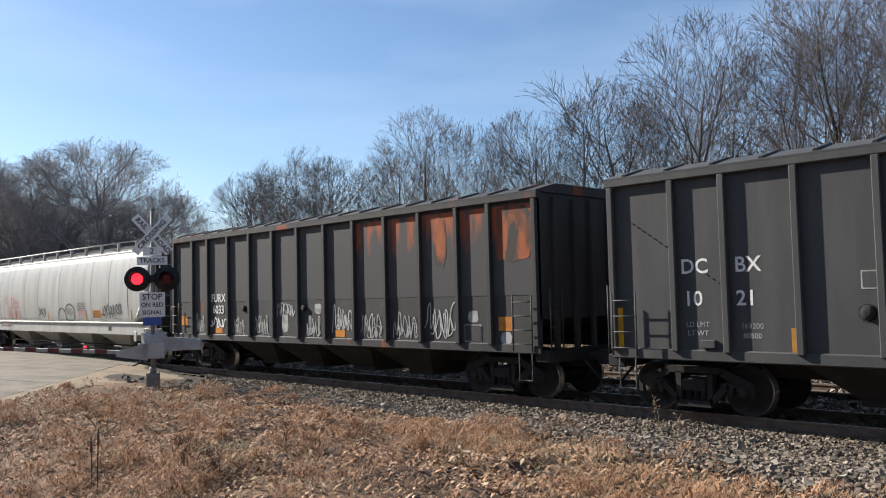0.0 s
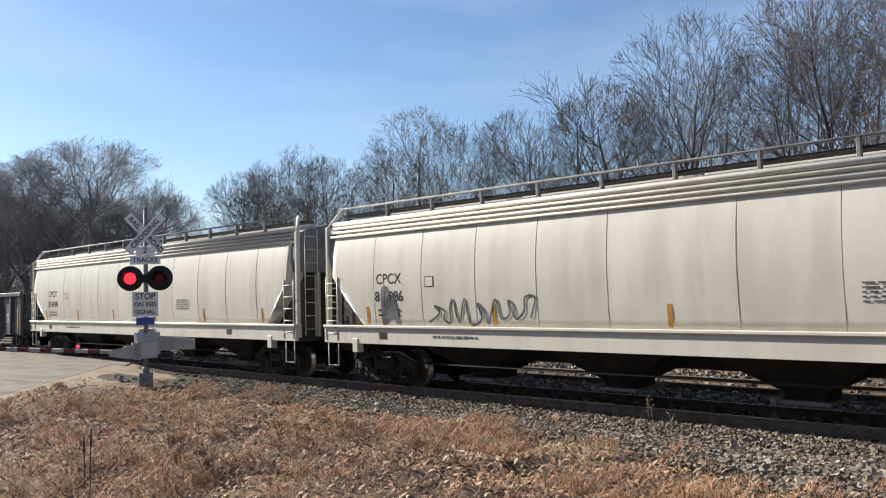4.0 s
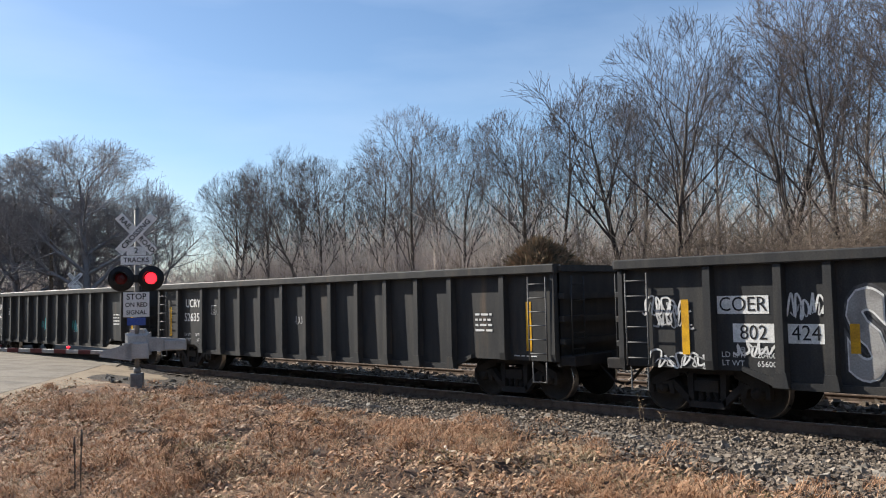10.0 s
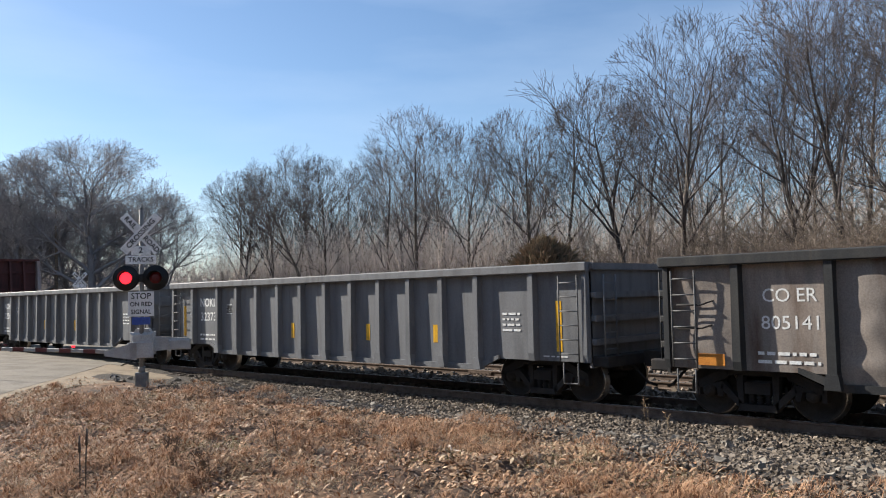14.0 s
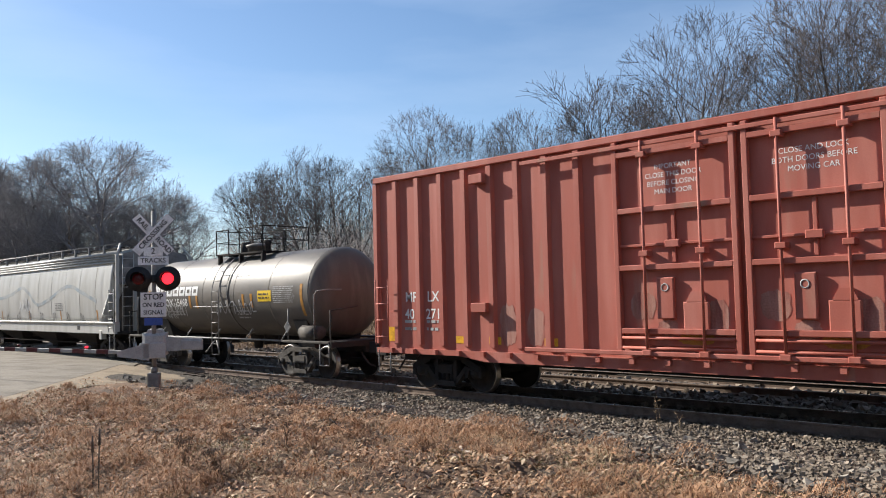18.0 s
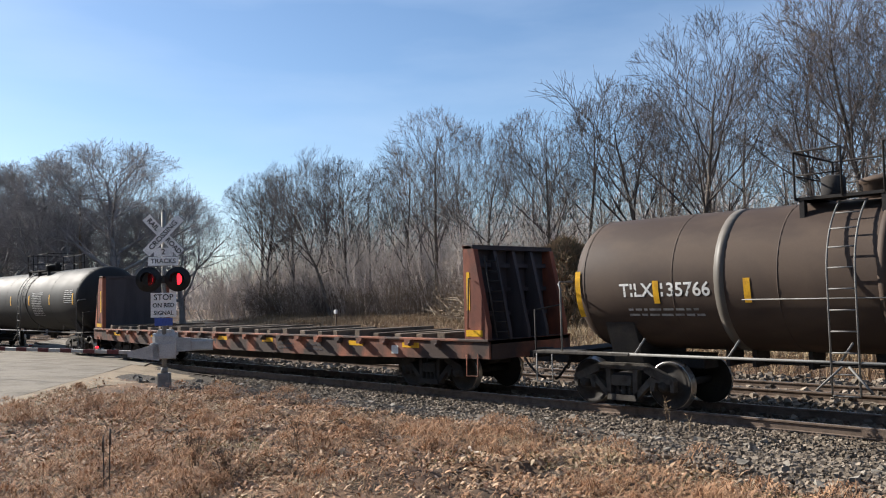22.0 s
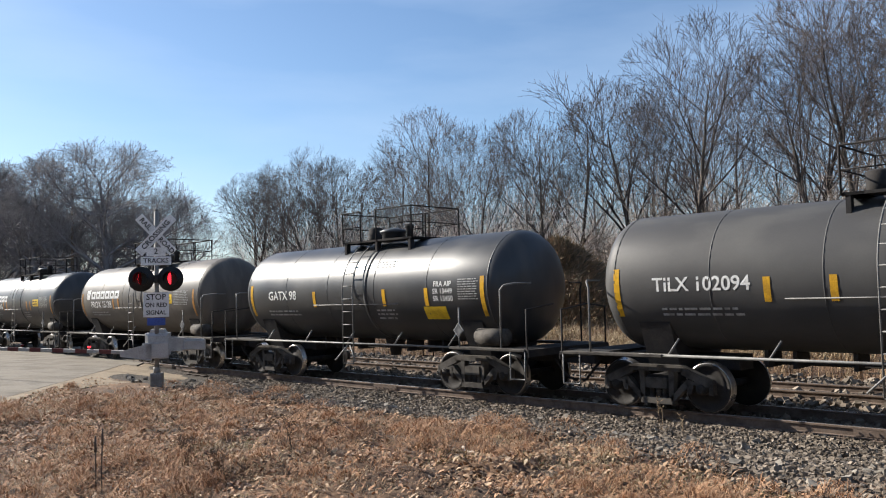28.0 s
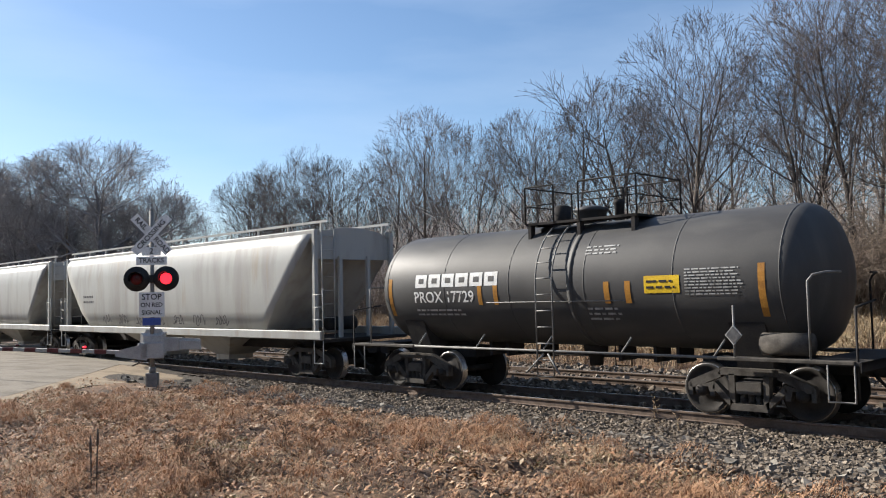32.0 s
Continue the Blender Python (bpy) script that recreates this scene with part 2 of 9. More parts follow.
TAGGREY = shade("pale_spray_paint", (0.50, 0.50, 0.49), (0.30, 0.30, 0.30), 0.7, 0, 4.0, bump=0.0)
TAGSILVER = shade("silver_spray_paint", (0.36, 0.35, 0.335), (0.22, 0.21, 0.20), 0.55, 0.1, 2.5, bump=0.0)
TAGBLACK = shade("black_spray_paint", (0.06, 0.06, 0.065), (0.15, 0.15, 0.15), 0.7, 0, 4.0, bump=0.0)
TAGRED = shade("faded_red_spray_paint", (0.50, 0.16, 0.17), (0.55, 0.32, 0.30), 0.7, 0, 4.0, bump=0.0)
WAVE = shade("washed_out_grey_blue_spray", (0.25, 0.29, 0.315), (0.36, 0.365, 0.355), 0.6, 0, 1.6, (1, 1, 1), mix=(0.4, 0.62), bump=0.0)
TAGBLUE = shade("faded_blue_spray_paint", (0.33, 0.42, 0.47), (0.40, 0.42, 0.42), 0.7, 0, 2.2, bump=0.0)
TAGTEAL = shade("teal_spray_paint", (0.05, 0.38, 0.38), (0.1, 0.42, 0.42), 0.7, 0, 4.0, bump=0.0)
GALV = shade("galvanised_steel", (0.21, 0.205, 0.195), (0.16, 0.155, 0.147), 0.7, 0.0, 5.0, bump=0.05)
LADDER = shade("grimy_grey_ladder_steel", (0.12, 0.12, 0.12), (0.072, 0.0708, 0.069), 0.7, 0, 4.0, bump=0.1)
ALU = shade("weathered_aluminium", (0.20, 0.197, 0.19), (0.14, 0.137, 0.132), 0.6, 0.1, 4.0, bump=0.1)
CASE = shade("dull_grey_cast_case", (0.42, 0.415, 0.405), (0.33, 0.325, 0.315), 0.65, 0.1, 3.0, bump=0.1)
SIGNAL_BLACK = shade("black_enamel", (0.018, 0.018, 0.019), (0.03, 0.03, 0.03), 0.5, 0, 4.0, bump=0.0)
SIGN_WHITE = shade("white_sign_sheet", (0.72, 0.72, 0.72), (0.62, 0.62, 0.61), 0.5, 0, 3.0, bump=0.0, speck=(0.95, 1.04))
SIGN_BLUE = shade("blue_sign_sheet", (0.05, 0.09, 0.32), (0.06, 0.10, 0.30), 0.5, 0, 3.0, bump=0.0)
GATE_WHITE = shade("dull_white_gate_tape", (0.36, 0.35, 0.34), (0.27, 0.26, 0.25), 0.6, 0, 3.0, bump=0.0)
OLD_WHITE = shade("grimy_white_sign_sheet", (0.78, 0.78, 0.78), (0.66, 0.66, 0.655), 0.6, 0, 4.0, bump=0.0)
GATE_RED = shade("red_reflective_tape", (0.11, 0.03, 0.03), (0.085, 0.028, 0.028), 0.6, 0, 5.0, bump=0.0)
LAMP_ON = glow("lit_red_lens", (1.0, 0.02, 0.035), 1.35)
SAND = shade("pale_sandy_shoulder", (0.252, 0.197, 0.134), (0.185, 0.143, 0.0966), 0.95, 0, 1.5, fine=18, bump=0.6, bump_size=0.03)
LAMP_OFF = shade("dark_red_lens", (0.10, 0.008, 0.01), (0.07, 0.006, 0.008), 0.25, 0, 5.0, bump=0.0)
WOOD_TIE = shade("creosoted_timber", (0.085, 0.065, 0.05), (0.045, 0.036, 0.03), 0.9, 0, 2.0, (1, 6, 6), fine=25, bump=0.5, vary=0.3)
TIMBER = shade("grey_weathered_timber", (0.15, 0.115, 0.085), (0.075, 0.060, 0.048), 0.85, 0, 2.0, (6, 1, 6), fine=25, bump=0.4, vary=0.35)
CONCRETE = shade("weathered_concrete", (0.189, 0.164, 0.13), (0.139, 0.118, 0.0924), 0.9, 0, 0.9, fine=14, bump=0.3, third=(0.101, 0.084, 0.0672), third_mix=(0.55, 0.75))
SOIL = shade("dry_soil_and_litter", (0.085, 0.05, 0.031), (0.185, 0.112, 0.066), 0.95, 0, 0.8, fine=9, bump=0.9, bump_size=0.05, third=(0.062, 0.046, 0.034), third_mix=(0.53, 0.66), third_scale=2.3)
BALLAST_BED = shade("fine_crushed_stone", (0.0714, 0.0588, 0.047), (0.042, 0.0353, 0.0294), 0.95, 0, 9.0, fine=30, bump=1.0, bump_size=0.04)
STONES = island("crushed_limestone", [(0.042, 0.0328, 0.0252), (0.218, 0.175, 0.133), (0.0924, 0.0739, 0.0563), (0.311, 0.256, 0.2), (0.063, 0.0487, 0.0361), (0.151, 0.122, 0.0916)], 0.9)
STONE = shade("loose_limestone", (0.202, 0.181, 0.151), (0.126, 0.111, 0.0941), 0.9, 0, 12.0, vary=0.5)
BARK = shade("grey_brown_bark", (0.103, 0.0855, 0.072), (0.0585, 0.0495, 0.0432), 0.95, 0, 2.5, (3, 3, 0.6), fine=20, bump=0.7, bump_size=0.03, vary=0.3)
TWIG = shade("grey_lilac_twigs", (0.112, 0.094, 0.088), (0.062, 0.054, 0.052), 0.95, 0, 1.2, bump=0.0, vary=0.35)
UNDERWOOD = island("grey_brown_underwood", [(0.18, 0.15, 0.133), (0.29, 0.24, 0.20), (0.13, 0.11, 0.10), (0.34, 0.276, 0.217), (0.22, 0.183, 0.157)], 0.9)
# far brush: underwood with distance haze mixed into its colour
HAZE_WOOD = island("haze_paled_winter_brush", [(0.42, 0.37, 0.35), (0.55, 0.48, 0.44), (0.31, 0.275, 0.26), (0.60, 0.51, 0.44), (0.48, 0.42, 0.39)], 0.9)
# oaks beyond the crossing: twigs and bark lightened to carry the haze
HAZE_OAK_TWIG = shade("haze_paled_oak_twigs", (0.27, 0.255, 0.258), (0.18, 0.17, 0.172), 0.95, 0, 1.8, bump=0.0, vary=0.25)
HAZE_OAK_BARK = shade("haze_paled_oak_bark", (0.235, 0.218, 0.215), (0.16, 0.148, 0.147), 0.95, 0, 1.8, (2, 2, 0.6), fine=14, bump=0.4, bump_size=0.03)
BRUSH = shade("reddish_brown_brush", (0.225, 0.178, 0.14), (0.135, 0.108, 0.09), 0.95, 0, 1.5, bump=0.0, vary=0.35)
DRYSTEM = shade("dry_brown_stems", (0.20, 0.145, 0.10), (0.13, 0.095, 0.07), 0.9, 0, 3.0, bump=0.0)
BLEACHED = shade("bleached_wood", (0.58, 0.50, 0.42), (0.42, 0.35, 0.28), 0.85, 0, 6.0, bump=0.2)
HEAP = shade("pale_dead_branches", (0.34, 0.27, 0.19), (0.22, 0.17, 0.12), 0.9, 0, 1.5, bump=0.0)
CEDAR = island("cedar_foliage", [(0.10, 0.09, 0.058), (0.20, 0.15, 0.096), (0.32, 0.21, 0.135), (0.12, 0.10, 0.065), (0.25, 0.175, 0.11), (0.15, 0.115, 0.072)], 0.85)
GRASS = island("dead_grass", [(0.252, 0.168, 0.0966), (0.353, 0.26, 0.16), (0.168, 0.113, 0.0672), (0.302, 0.206, 0.118), (0.126, 0.084, 0.0521), (0.42, 0.328, 0.21)], 0.9)
CLUMP = island("matted_dead_grass", [(0.34, 0.18, 0.098), (0.46, 0.28, 0.16), (0.24, 0.125, 0.07), (0.40, 0.235, 0.13)], 0.9)
LEAVES = island("fallen_oak_leaves", [(0.36, 0.185, 0.10), (0.52, 0.31, 0.18), (0.19, 0.10, 0.06), (0.64, 0.47, 0.32), (0.085, 0.05, 0.035), (0.43, 0.245, 0.14), (0.27, 0.148, 0.085)], 0.8)
GREENGRASS = island("winter_green_grass", [(0.15, 0.14, 0.055), (0.22, 0.19, 0.08), (0.11, 0.105, 0.04), (0.26, 0.20, 0.09)], 0.9)
PALE_LEAVES = island("sunlit_tan_leaves", [(0.36, 0.225, 0.13), (0.28, 0.165, 0.09), (0.44, 0.31, 0.20), (0.22, 0.125, 0.07), (0.48, 0.37, 0.25)], 0.85)
STRAW = island("bleached_straw", [(0.42, 0.328, 0.202), (0.521, 0.42, 0.277), (0.336, 0.252, 0.151), (0.462, 0.361, 0.227)], 0.85)
REDGRASS = island("broom_sedge", [(0.302, 0.168, 0.084), (0.37, 0.227, 0.126), (0.235, 0.126, 0.0672), (0.336, 0.252, 0.151)], 0.9)

# ---- mesh tools ----
class Mesh:
    """Collects pieces of one mesh."""

    def __init__(self):
        self.v, self.f, self.s = [], [], []

    def add(self, verts, faces, smooth=False):
        k = len(self.v)
        self.v.extend(tuple(p) for p in verts)
        self.f.extend(tuple(i + k for i in f) for f in faces)
        self.s.extend([smooth] * len(faces))
        return self

    def box(self, x0, x1, y0, y1, z0, z1, bevel=0.0):
        if bevel <= 0:
            v = [(x, y, z) for x in (x0, x1) for y in (y0, y1) for z in (z0, z1)]
            return self.add(v, [(0, 1, 3, 2), (4, 6, 7, 5), (0, 4, 5, 1), (2, 3, 7, 6), (0, 2, 6, 4), (1, 5, 7, 3)])
        b = bevel
        return self.loft([[(x0 + i, y, z0 + i), (x1 - i, y, z0 + i), (x1 - i, y, z1 - i), (x0 + i, y, z1 - i)] for y, i in ((y0, b), (y0 + b, 0), (y1 - b, 0), (y1, b))])

    def loft(self, rings, caps=True, smooth=False, closed=True):
        n = len(rings[0])
        v = [p for r in rings for p in r]
        f = []
        for i in range(len(rings) - 1):
            for j in range(n if closed else n - 1):
                a, b = i * n + j, i * n + (j + 1) % n
                f.append((a, b, b + n, a + n))
        self.add(v, f, smooth)
        if caps:
            k = len(self.v) - len(v)
            self.f.append(tuple(range(k + n - 1, k - 1, -1)))
            self.f.append(tuple(range(k + (len(rings) - 1) * n, k + len(rings) * n)))
            self.s.extend([False, False])
        return self

    def prism(self, outline, y0, y1):
        """An outline in x and z, pushed from y0 to y1."""
        return self.loft([[(x, y, z) for x, z in outline] for y in (y0, y1)])

    def slab(self, outline, x0, x1):
        """An outline in y and z, pushed from x0 to x1."""
        return self.loft([[(x, y, z) for y, z in outline] for x in (x0, x1)])

    def rod(self, a, b, r, sides=6, r2=None, caps=True, smooth=True):
        a, b = Vector(a), Vector(b)
        d = (b - a).normalized()
        u = d.cross(Vector((0, 0, 1)) if abs(d.z) < 0.9 else Vector((1, 0, 0))).normalized()
        w = d.cross(u)
        ring = lambda c, q: [c + (u * math.cos(t) + w * math.sin(t)) * q for t in (2 * math.pi * i / sides for i in range(sides))]
        return self.loft([ring(a, r), ring(b, r if r2 is None else r2)], caps, smooth)

    def pipe(self, points, r, sides=6):
        """One bent tube through the points."""
        pts = [Vector(p) for p in points]
        rings, u = [], None
        for i, p in enumerate(pts):
            d0 = (p - pts[i - 1]).normalized() if i else None
            d1 = (pts[i + 1] - p).normalized() if i + 1 < len(pts) else None
            d = ((d0 or d1) + (d1 or d0)).normalized()
            if u is None:
                u = d.cross(Vector((0.31, 0.17, 0.94)) if abs(d.z) < 0.8 else Vector((0.94, 0.17, 0.31)))
            u = (u - d * u.dot(d)).normalized()
            w = d.cross(u)
            k = r / max(0.5, d.dot(d0 or d1))
            rings.append([p + (u * math.cos(t) + w * math.sin(t)) * k for t in (2 * math.pi * j / sides for j in range(sides))])
        return self.loft(rings, True, True)

    def spin(self, profile, centre, axis="y", steps=20, smooth=True):
        """profile: (along the axis, radius)."""
        rings = []
        for along, rad in profile:
            ring = []
            for i in range(steps):
                t = 2 * math.pi * i / steps
                c, s = math.cos(t) * rad, math.sin(t) * rad
                p = (c, along, s) if axis == "y" else (along, c, s) if axis == "x" else (c, s, along)
                ring.append(tuple(a + b for a, b in zip(p, centre)))
            rings.append(ring)
        return self.loft(rings, True, smooth)

    def data(self, name, material):
        me = bpy.data.meshes.new(name)
        me.from_pydata(self.v, [], self.f)
        me.polygons.foreach_set("use_smooth", self.s)
        me.materials.append(material)
        bm = bmesh.new()
        bm.from_mesh(me)
        bmesh.ops.recalc_face_normals(bm, faces=bm.faces)
        bm.to_mesh(me)
        bm.free()
        return me


def part(name, mesh, material, parent, label=""):
    ob = new(name, mesh.data(name, material) if isinstance(mesh, Mesh) else mesh)
    ob.parent = parent
    return tagged(ob, label)


def raw(name, verts, faces, material, smooth=False):
    """A large mesh from arrays."""
    me = bpy.data.meshes.new(name)
    nv, nf, k = len(verts), len(faces), faces.shape[1]
    me.vertices.add(nv)
    me.vertices.foreach_set("co", np.asarray(verts, np.float32).ravel())
    me.loops.add(nf * k)
    me.loops.foreach_set("vertex_index", np.asarray(faces, np.int32).ravel())
    me.polygons.add(nf)
    me.polygons.foreach_set("loop_start", np.arange(0, nf * k, k, dtype=np.int32))
    me.polygons.foreach_set("use_smooth", np.full(nf, smooth))
    me.update(calc_edges=True)
    me.materials.append(material)
    return me


LETTERS = {}


def letters(text, size, bold=0.0):
    """Flat letters, centred, in x and z."""
    key = (text, size, bold)
    if key not in LETTERS:
        cu = bpy.data.curves.new("letters", "FONT")
        cu.body, cu.size, cu.align_x, cu.align_y, cu.resolution_u = text, size, "CENTER", "CENTER", 3
        cu.offset = bold
        ob = new("letters", cu)
        dg = bpy.context.evaluated_depsgraph_get()
        me = bpy.data.meshes.new_from_object(ob.evaluated_get(dg))
        bpy.data.objects.remove(ob)
        LETTERS[key] = ([tuple(v.co) for v in me.vertices], [tuple(p.vertices) for p in me.polygons])
        bpy.data.meshes.remove(me)
    return LETTERS[key]


def lettering(parent, text, size, x, z, side, material, name="lettering", wide=1.0, bold=0.0, label=""):
    """Letters on a car's near side; side(x, z) gives the surface's y."""
    v, f = letters(text, size, bold)
    m = Mesh()
    m.add([(x + a * wide, side(x + a * wide, z + b) - 0.004, z + b) for a, b, _ in v], f)
    me = bpy.data.meshes.new(name)
    me.from_pydata(m.v, [], m.f)
    me.materials.append(material)
    return part(name, me, material, parent, label)


def patch(parent, x0, x1, z0, z1, side, material, name="panel", rows=4, label="", lift=0.006):
    """A painted or pasted sheet that follows the side."""
    m = Mesh()
    zs = [z0 + (z1 - z0) * i / rows for i in range(rows + 1)]
    v = [(x, side(x, z) - lift, z) for z in zs for x in (x0, x1)]
    m.add(v, [(2 * i, 2 * i + 1, 2 * i + 3, 2 * i + 2) for i in range(rows)])
    return part(name, m, material, parent, label)


def bars(parent, x0, x1, z0, z1, lines, side, material, seed=1, name="small_print", fine=1.0):
    """Lines of print too small to read."""
    rng = random.Random(seed)
    m = Mesh()
    dz = (z1 - z0) / lines
    for i in range(lines):
        z = z1 - (i + 0.5) * dz
        x = x0
        while x < x1 - 0.05:
            w = rng.uniform(0.06, 0.26) * fine
            e = min(x + w, x1 - rng.uniform(0, 0.15) * (x1 - x0))
            if e > x + 0.02:
                m.add([(a, side(a, b) - 0.009, b) for a, b in ((x, z - dz * 0.2), (e, z - dz * 0.2), (e, z + dz * 0.2), (x, z + dz * 0.2))], [(0, 1, 2, 3)])
            x += w + 0.045 * fine
    return part(name, m, material, parent)


def smooth_line(pts, steps=4):
    out = []
    n = len(pts)
    for i in range(n - 1):
        p0, p1, p2, p3 = pts[max(i - 1, 0)], pts[i], pts[i + 1], pts[min(i + 2, n - 1)]
        for k in range(steps):
            t = k / steps
            out.append(tuple(0.5 * (2 * b + (c - a) * t + (2 * a - 5 * b + 4 * c - d) * t * t + (3 * b - a - 3 * c + d) * t ** 3) for a, b, c, d in zip(p0, p1, p2, p3)))
    return out + [pts[-1]]


def ribbon(parent, pts, r, side, material, name="graffiti", label="", lift=0.010):
    """A painted line of one width along a path on a car's side."""
    v, n = [], len(pts)
    for i, (x, z) in enumerate(pts):
        a, b = pts[max(i - 1, 0)], pts[min(i + 1, n - 1)]
        d = Vector((-(b[1] - a[1]), b[0] - a[0]))
        d = d.normalized() * r if d.length > 1e-6 else Vector((0, r))
        for q in (1, -1):
            px, pz = x + d.x * q, z + d.y * q
            v.append((px, side(px, pz) - lift - 0.00002 * i, pz))
    m = Mesh()
    m.add(v, [(2 * i, 2 * i + 1, 2 * i + 3, 2 * i + 2) for i in range(n - 1)])
    return part(name, m, material, parent, label)


def scribble(parent, x, z, w, h, side, material, seed, strokes=6, r=0.025, name="graffiti", label=""):
    """One looping sprayed line with no words in it."""
    rng = random.Random(seed)
    pts = []
    for i in range(strokes * 2 + 1):
        cx = x - w / 2 + w * i / (strokes * 2)
        up = 1 if i % 2 else -1
        pts.append((cx + rng.uniform(-0.3, 0.1) * w / strokes, z + up * h * rng.uniform(0.18, 0.5)))
        if rng.random() < 0.75:
            pts.append((cx + rng.uniform(0.1, 0.75) * w / strokes, z + up * h * rng.uniform(-0.05, 0.5)))
    return ribbon(parent, smooth_line(pts, 4), r * 0.8, side, material, name, label)


def blob(parent, x, z, w, h, side, material, seed, name="graffiti", label="", lift=0.005, square=0.6):
    """An uneven filled patch of paint or rust."""
    rng = random.Random(seed)
    v = []
    n = 30
    for i in range(n):
        t = 6.2832 * i / n
        c, s_ = math.cos(t), math.sin(t)
        k = (abs(c) ** 4 + abs(s_) ** 4) ** -0.25 * square + (1 - square)
        k *= 1 + rng.uniform(-0.09, 0.09)
        px, pz = x + c * k * w / 2, z + s_ * k * h / 2
        v.append((px, side(px, pz) - lift, pz))
    m = Mesh()
    m.add(v + [(x, side(x, z) - lift, z)], [(i, (i + 1) % n, n) for i in range(n)])
    return part(name, m, material, parent, label)


def piece(parent, outline, side, fill, edge, r=0.035, name="graffiti", label="", lift=0.008):
    """A sprayed letter shape: its fill and a line round it. The outline may not cross itself."""
    me = bpy.data.meshes.new(name)
    bm = bmesh.new()
    vs = [bm.verts.new((x, side(x, z) - lift, z)) for x, z in outline]
    bmesh.ops.triangulate(bm, faces=[bm.faces.new(vs)])
    bm.to_mesh(me)
    bm.free()
    me.materials.append(fill)
    part(name, me, fill, parent, label)
    return ribbon(parent, list(outline) + [outline[0], outline[1]], r, side, edge, name, label and label + " outline", lift + 0.005)


# ---- ground, road and tracks ----
PROFILE = [(-4000, 0.5), (-16, 0.56), (-9, 0.33), (-5.3, 0.14), (-4.0, -0.02), (-3.2, -0.14), (-2.5, -0.25), (6.6, -0.26), (8.0, -0.45), (9.5, -0.5),
           (13, -0.05), (18, 0.5), (24, 0.8), (60, 1.0), (4000, 1.0)]
ROAD_RUN = [(-4000, 0.42), (-14, 0.42), (-8, 0.24), (-4, 0.07), (-2, 0.0), (7, 0.0), (14, 0.1), (30, 0.4), (4000, 0.6)]
ROAD_P, ROAD_U = Vector((-28.8, -2.4)), Vector((-0.827, 0.562)).normalized()
ROAD_N = Vector((-ROAD_U.y, ROAD_U.x))
ROAD_W = 8.0
FAR_Y = 4.15
TOE_X, TOE_Y = (-20, -17, -14.8, -13.5, -12.4, -10.9, -7.2, -5, -3, 3), (-4.9, -4.9, -4.95, -4.9, -4.7, -4.25, -4.9, -5.6, -6.4, -8.0)


def along(table, y):
    return float(np.interp(y, [p[0] for p in table], [p[1] for p in table]))


def across_road(x, y):
    """Metres from the road's eastern edge; the road lies from 0 to its width."""
    return (Vector((x, y)) - ROAD_P).dot(ROAD_N)


def toe(x):
    """Where the ballast meets the verge; its shoulder widens eastwards."""
    return float(np.interp(x, TOE_X, TOE_Y)) + 0.2 * noise.noise((x * 0.7, 2.0, 0.0))


def ground_z(x, y):
    z = along(PROFILE, y)
    d = across_road(x, y)
    out = max(-d, d - ROAD_W, 0)
    k = max(0.0, 1 - out / 3.0)
    k = k * k * (3 - 2 * k)
    low = along(ROAD_RUN, y) - 0.015
    z = z * (1 - k) + low * k
    if y < -3.0 and k < 0.9:
        near = (1 - k) * max(0.0, 1 - math.hypot(x + 8, y + 9) / 60)
        z += near * (0.12 * noise.noise((x * 0.35, y * 0.35, 0.0)) + 0.12 * noise.noise((x * 1.1, y * 1.1, 3.0)) + 0.09 * noise.noise((x * 2.6, y * 2.6, 6.0))) * min(1, max(0, toe(x) + 0.3 - y) / 1.5)
    if y > 12:
        z += 0.25 * noise.noise((x * 0.12, y * 0.12, 9.0)) * min(1, (y - 12) / 5)
    return z


def spread(lo, hi, fine_lo, fine_hi, step, grow):
    """Grid lines: even in the middle, wider and wider outwards."""
    mid = list(np.arange(fine_lo, fine_hi + step * 0.5, step))
    a, d = mid[0], step
    left = []
    while a > lo:
        d *= grow
        a -= d
        left.append(max(a, lo))
    b, d, right = mid[-1], step, []
    while b < hi:
        d *= grow
        b += d
        right.append(min(b, hi))
    return left[::-1] + mid + right


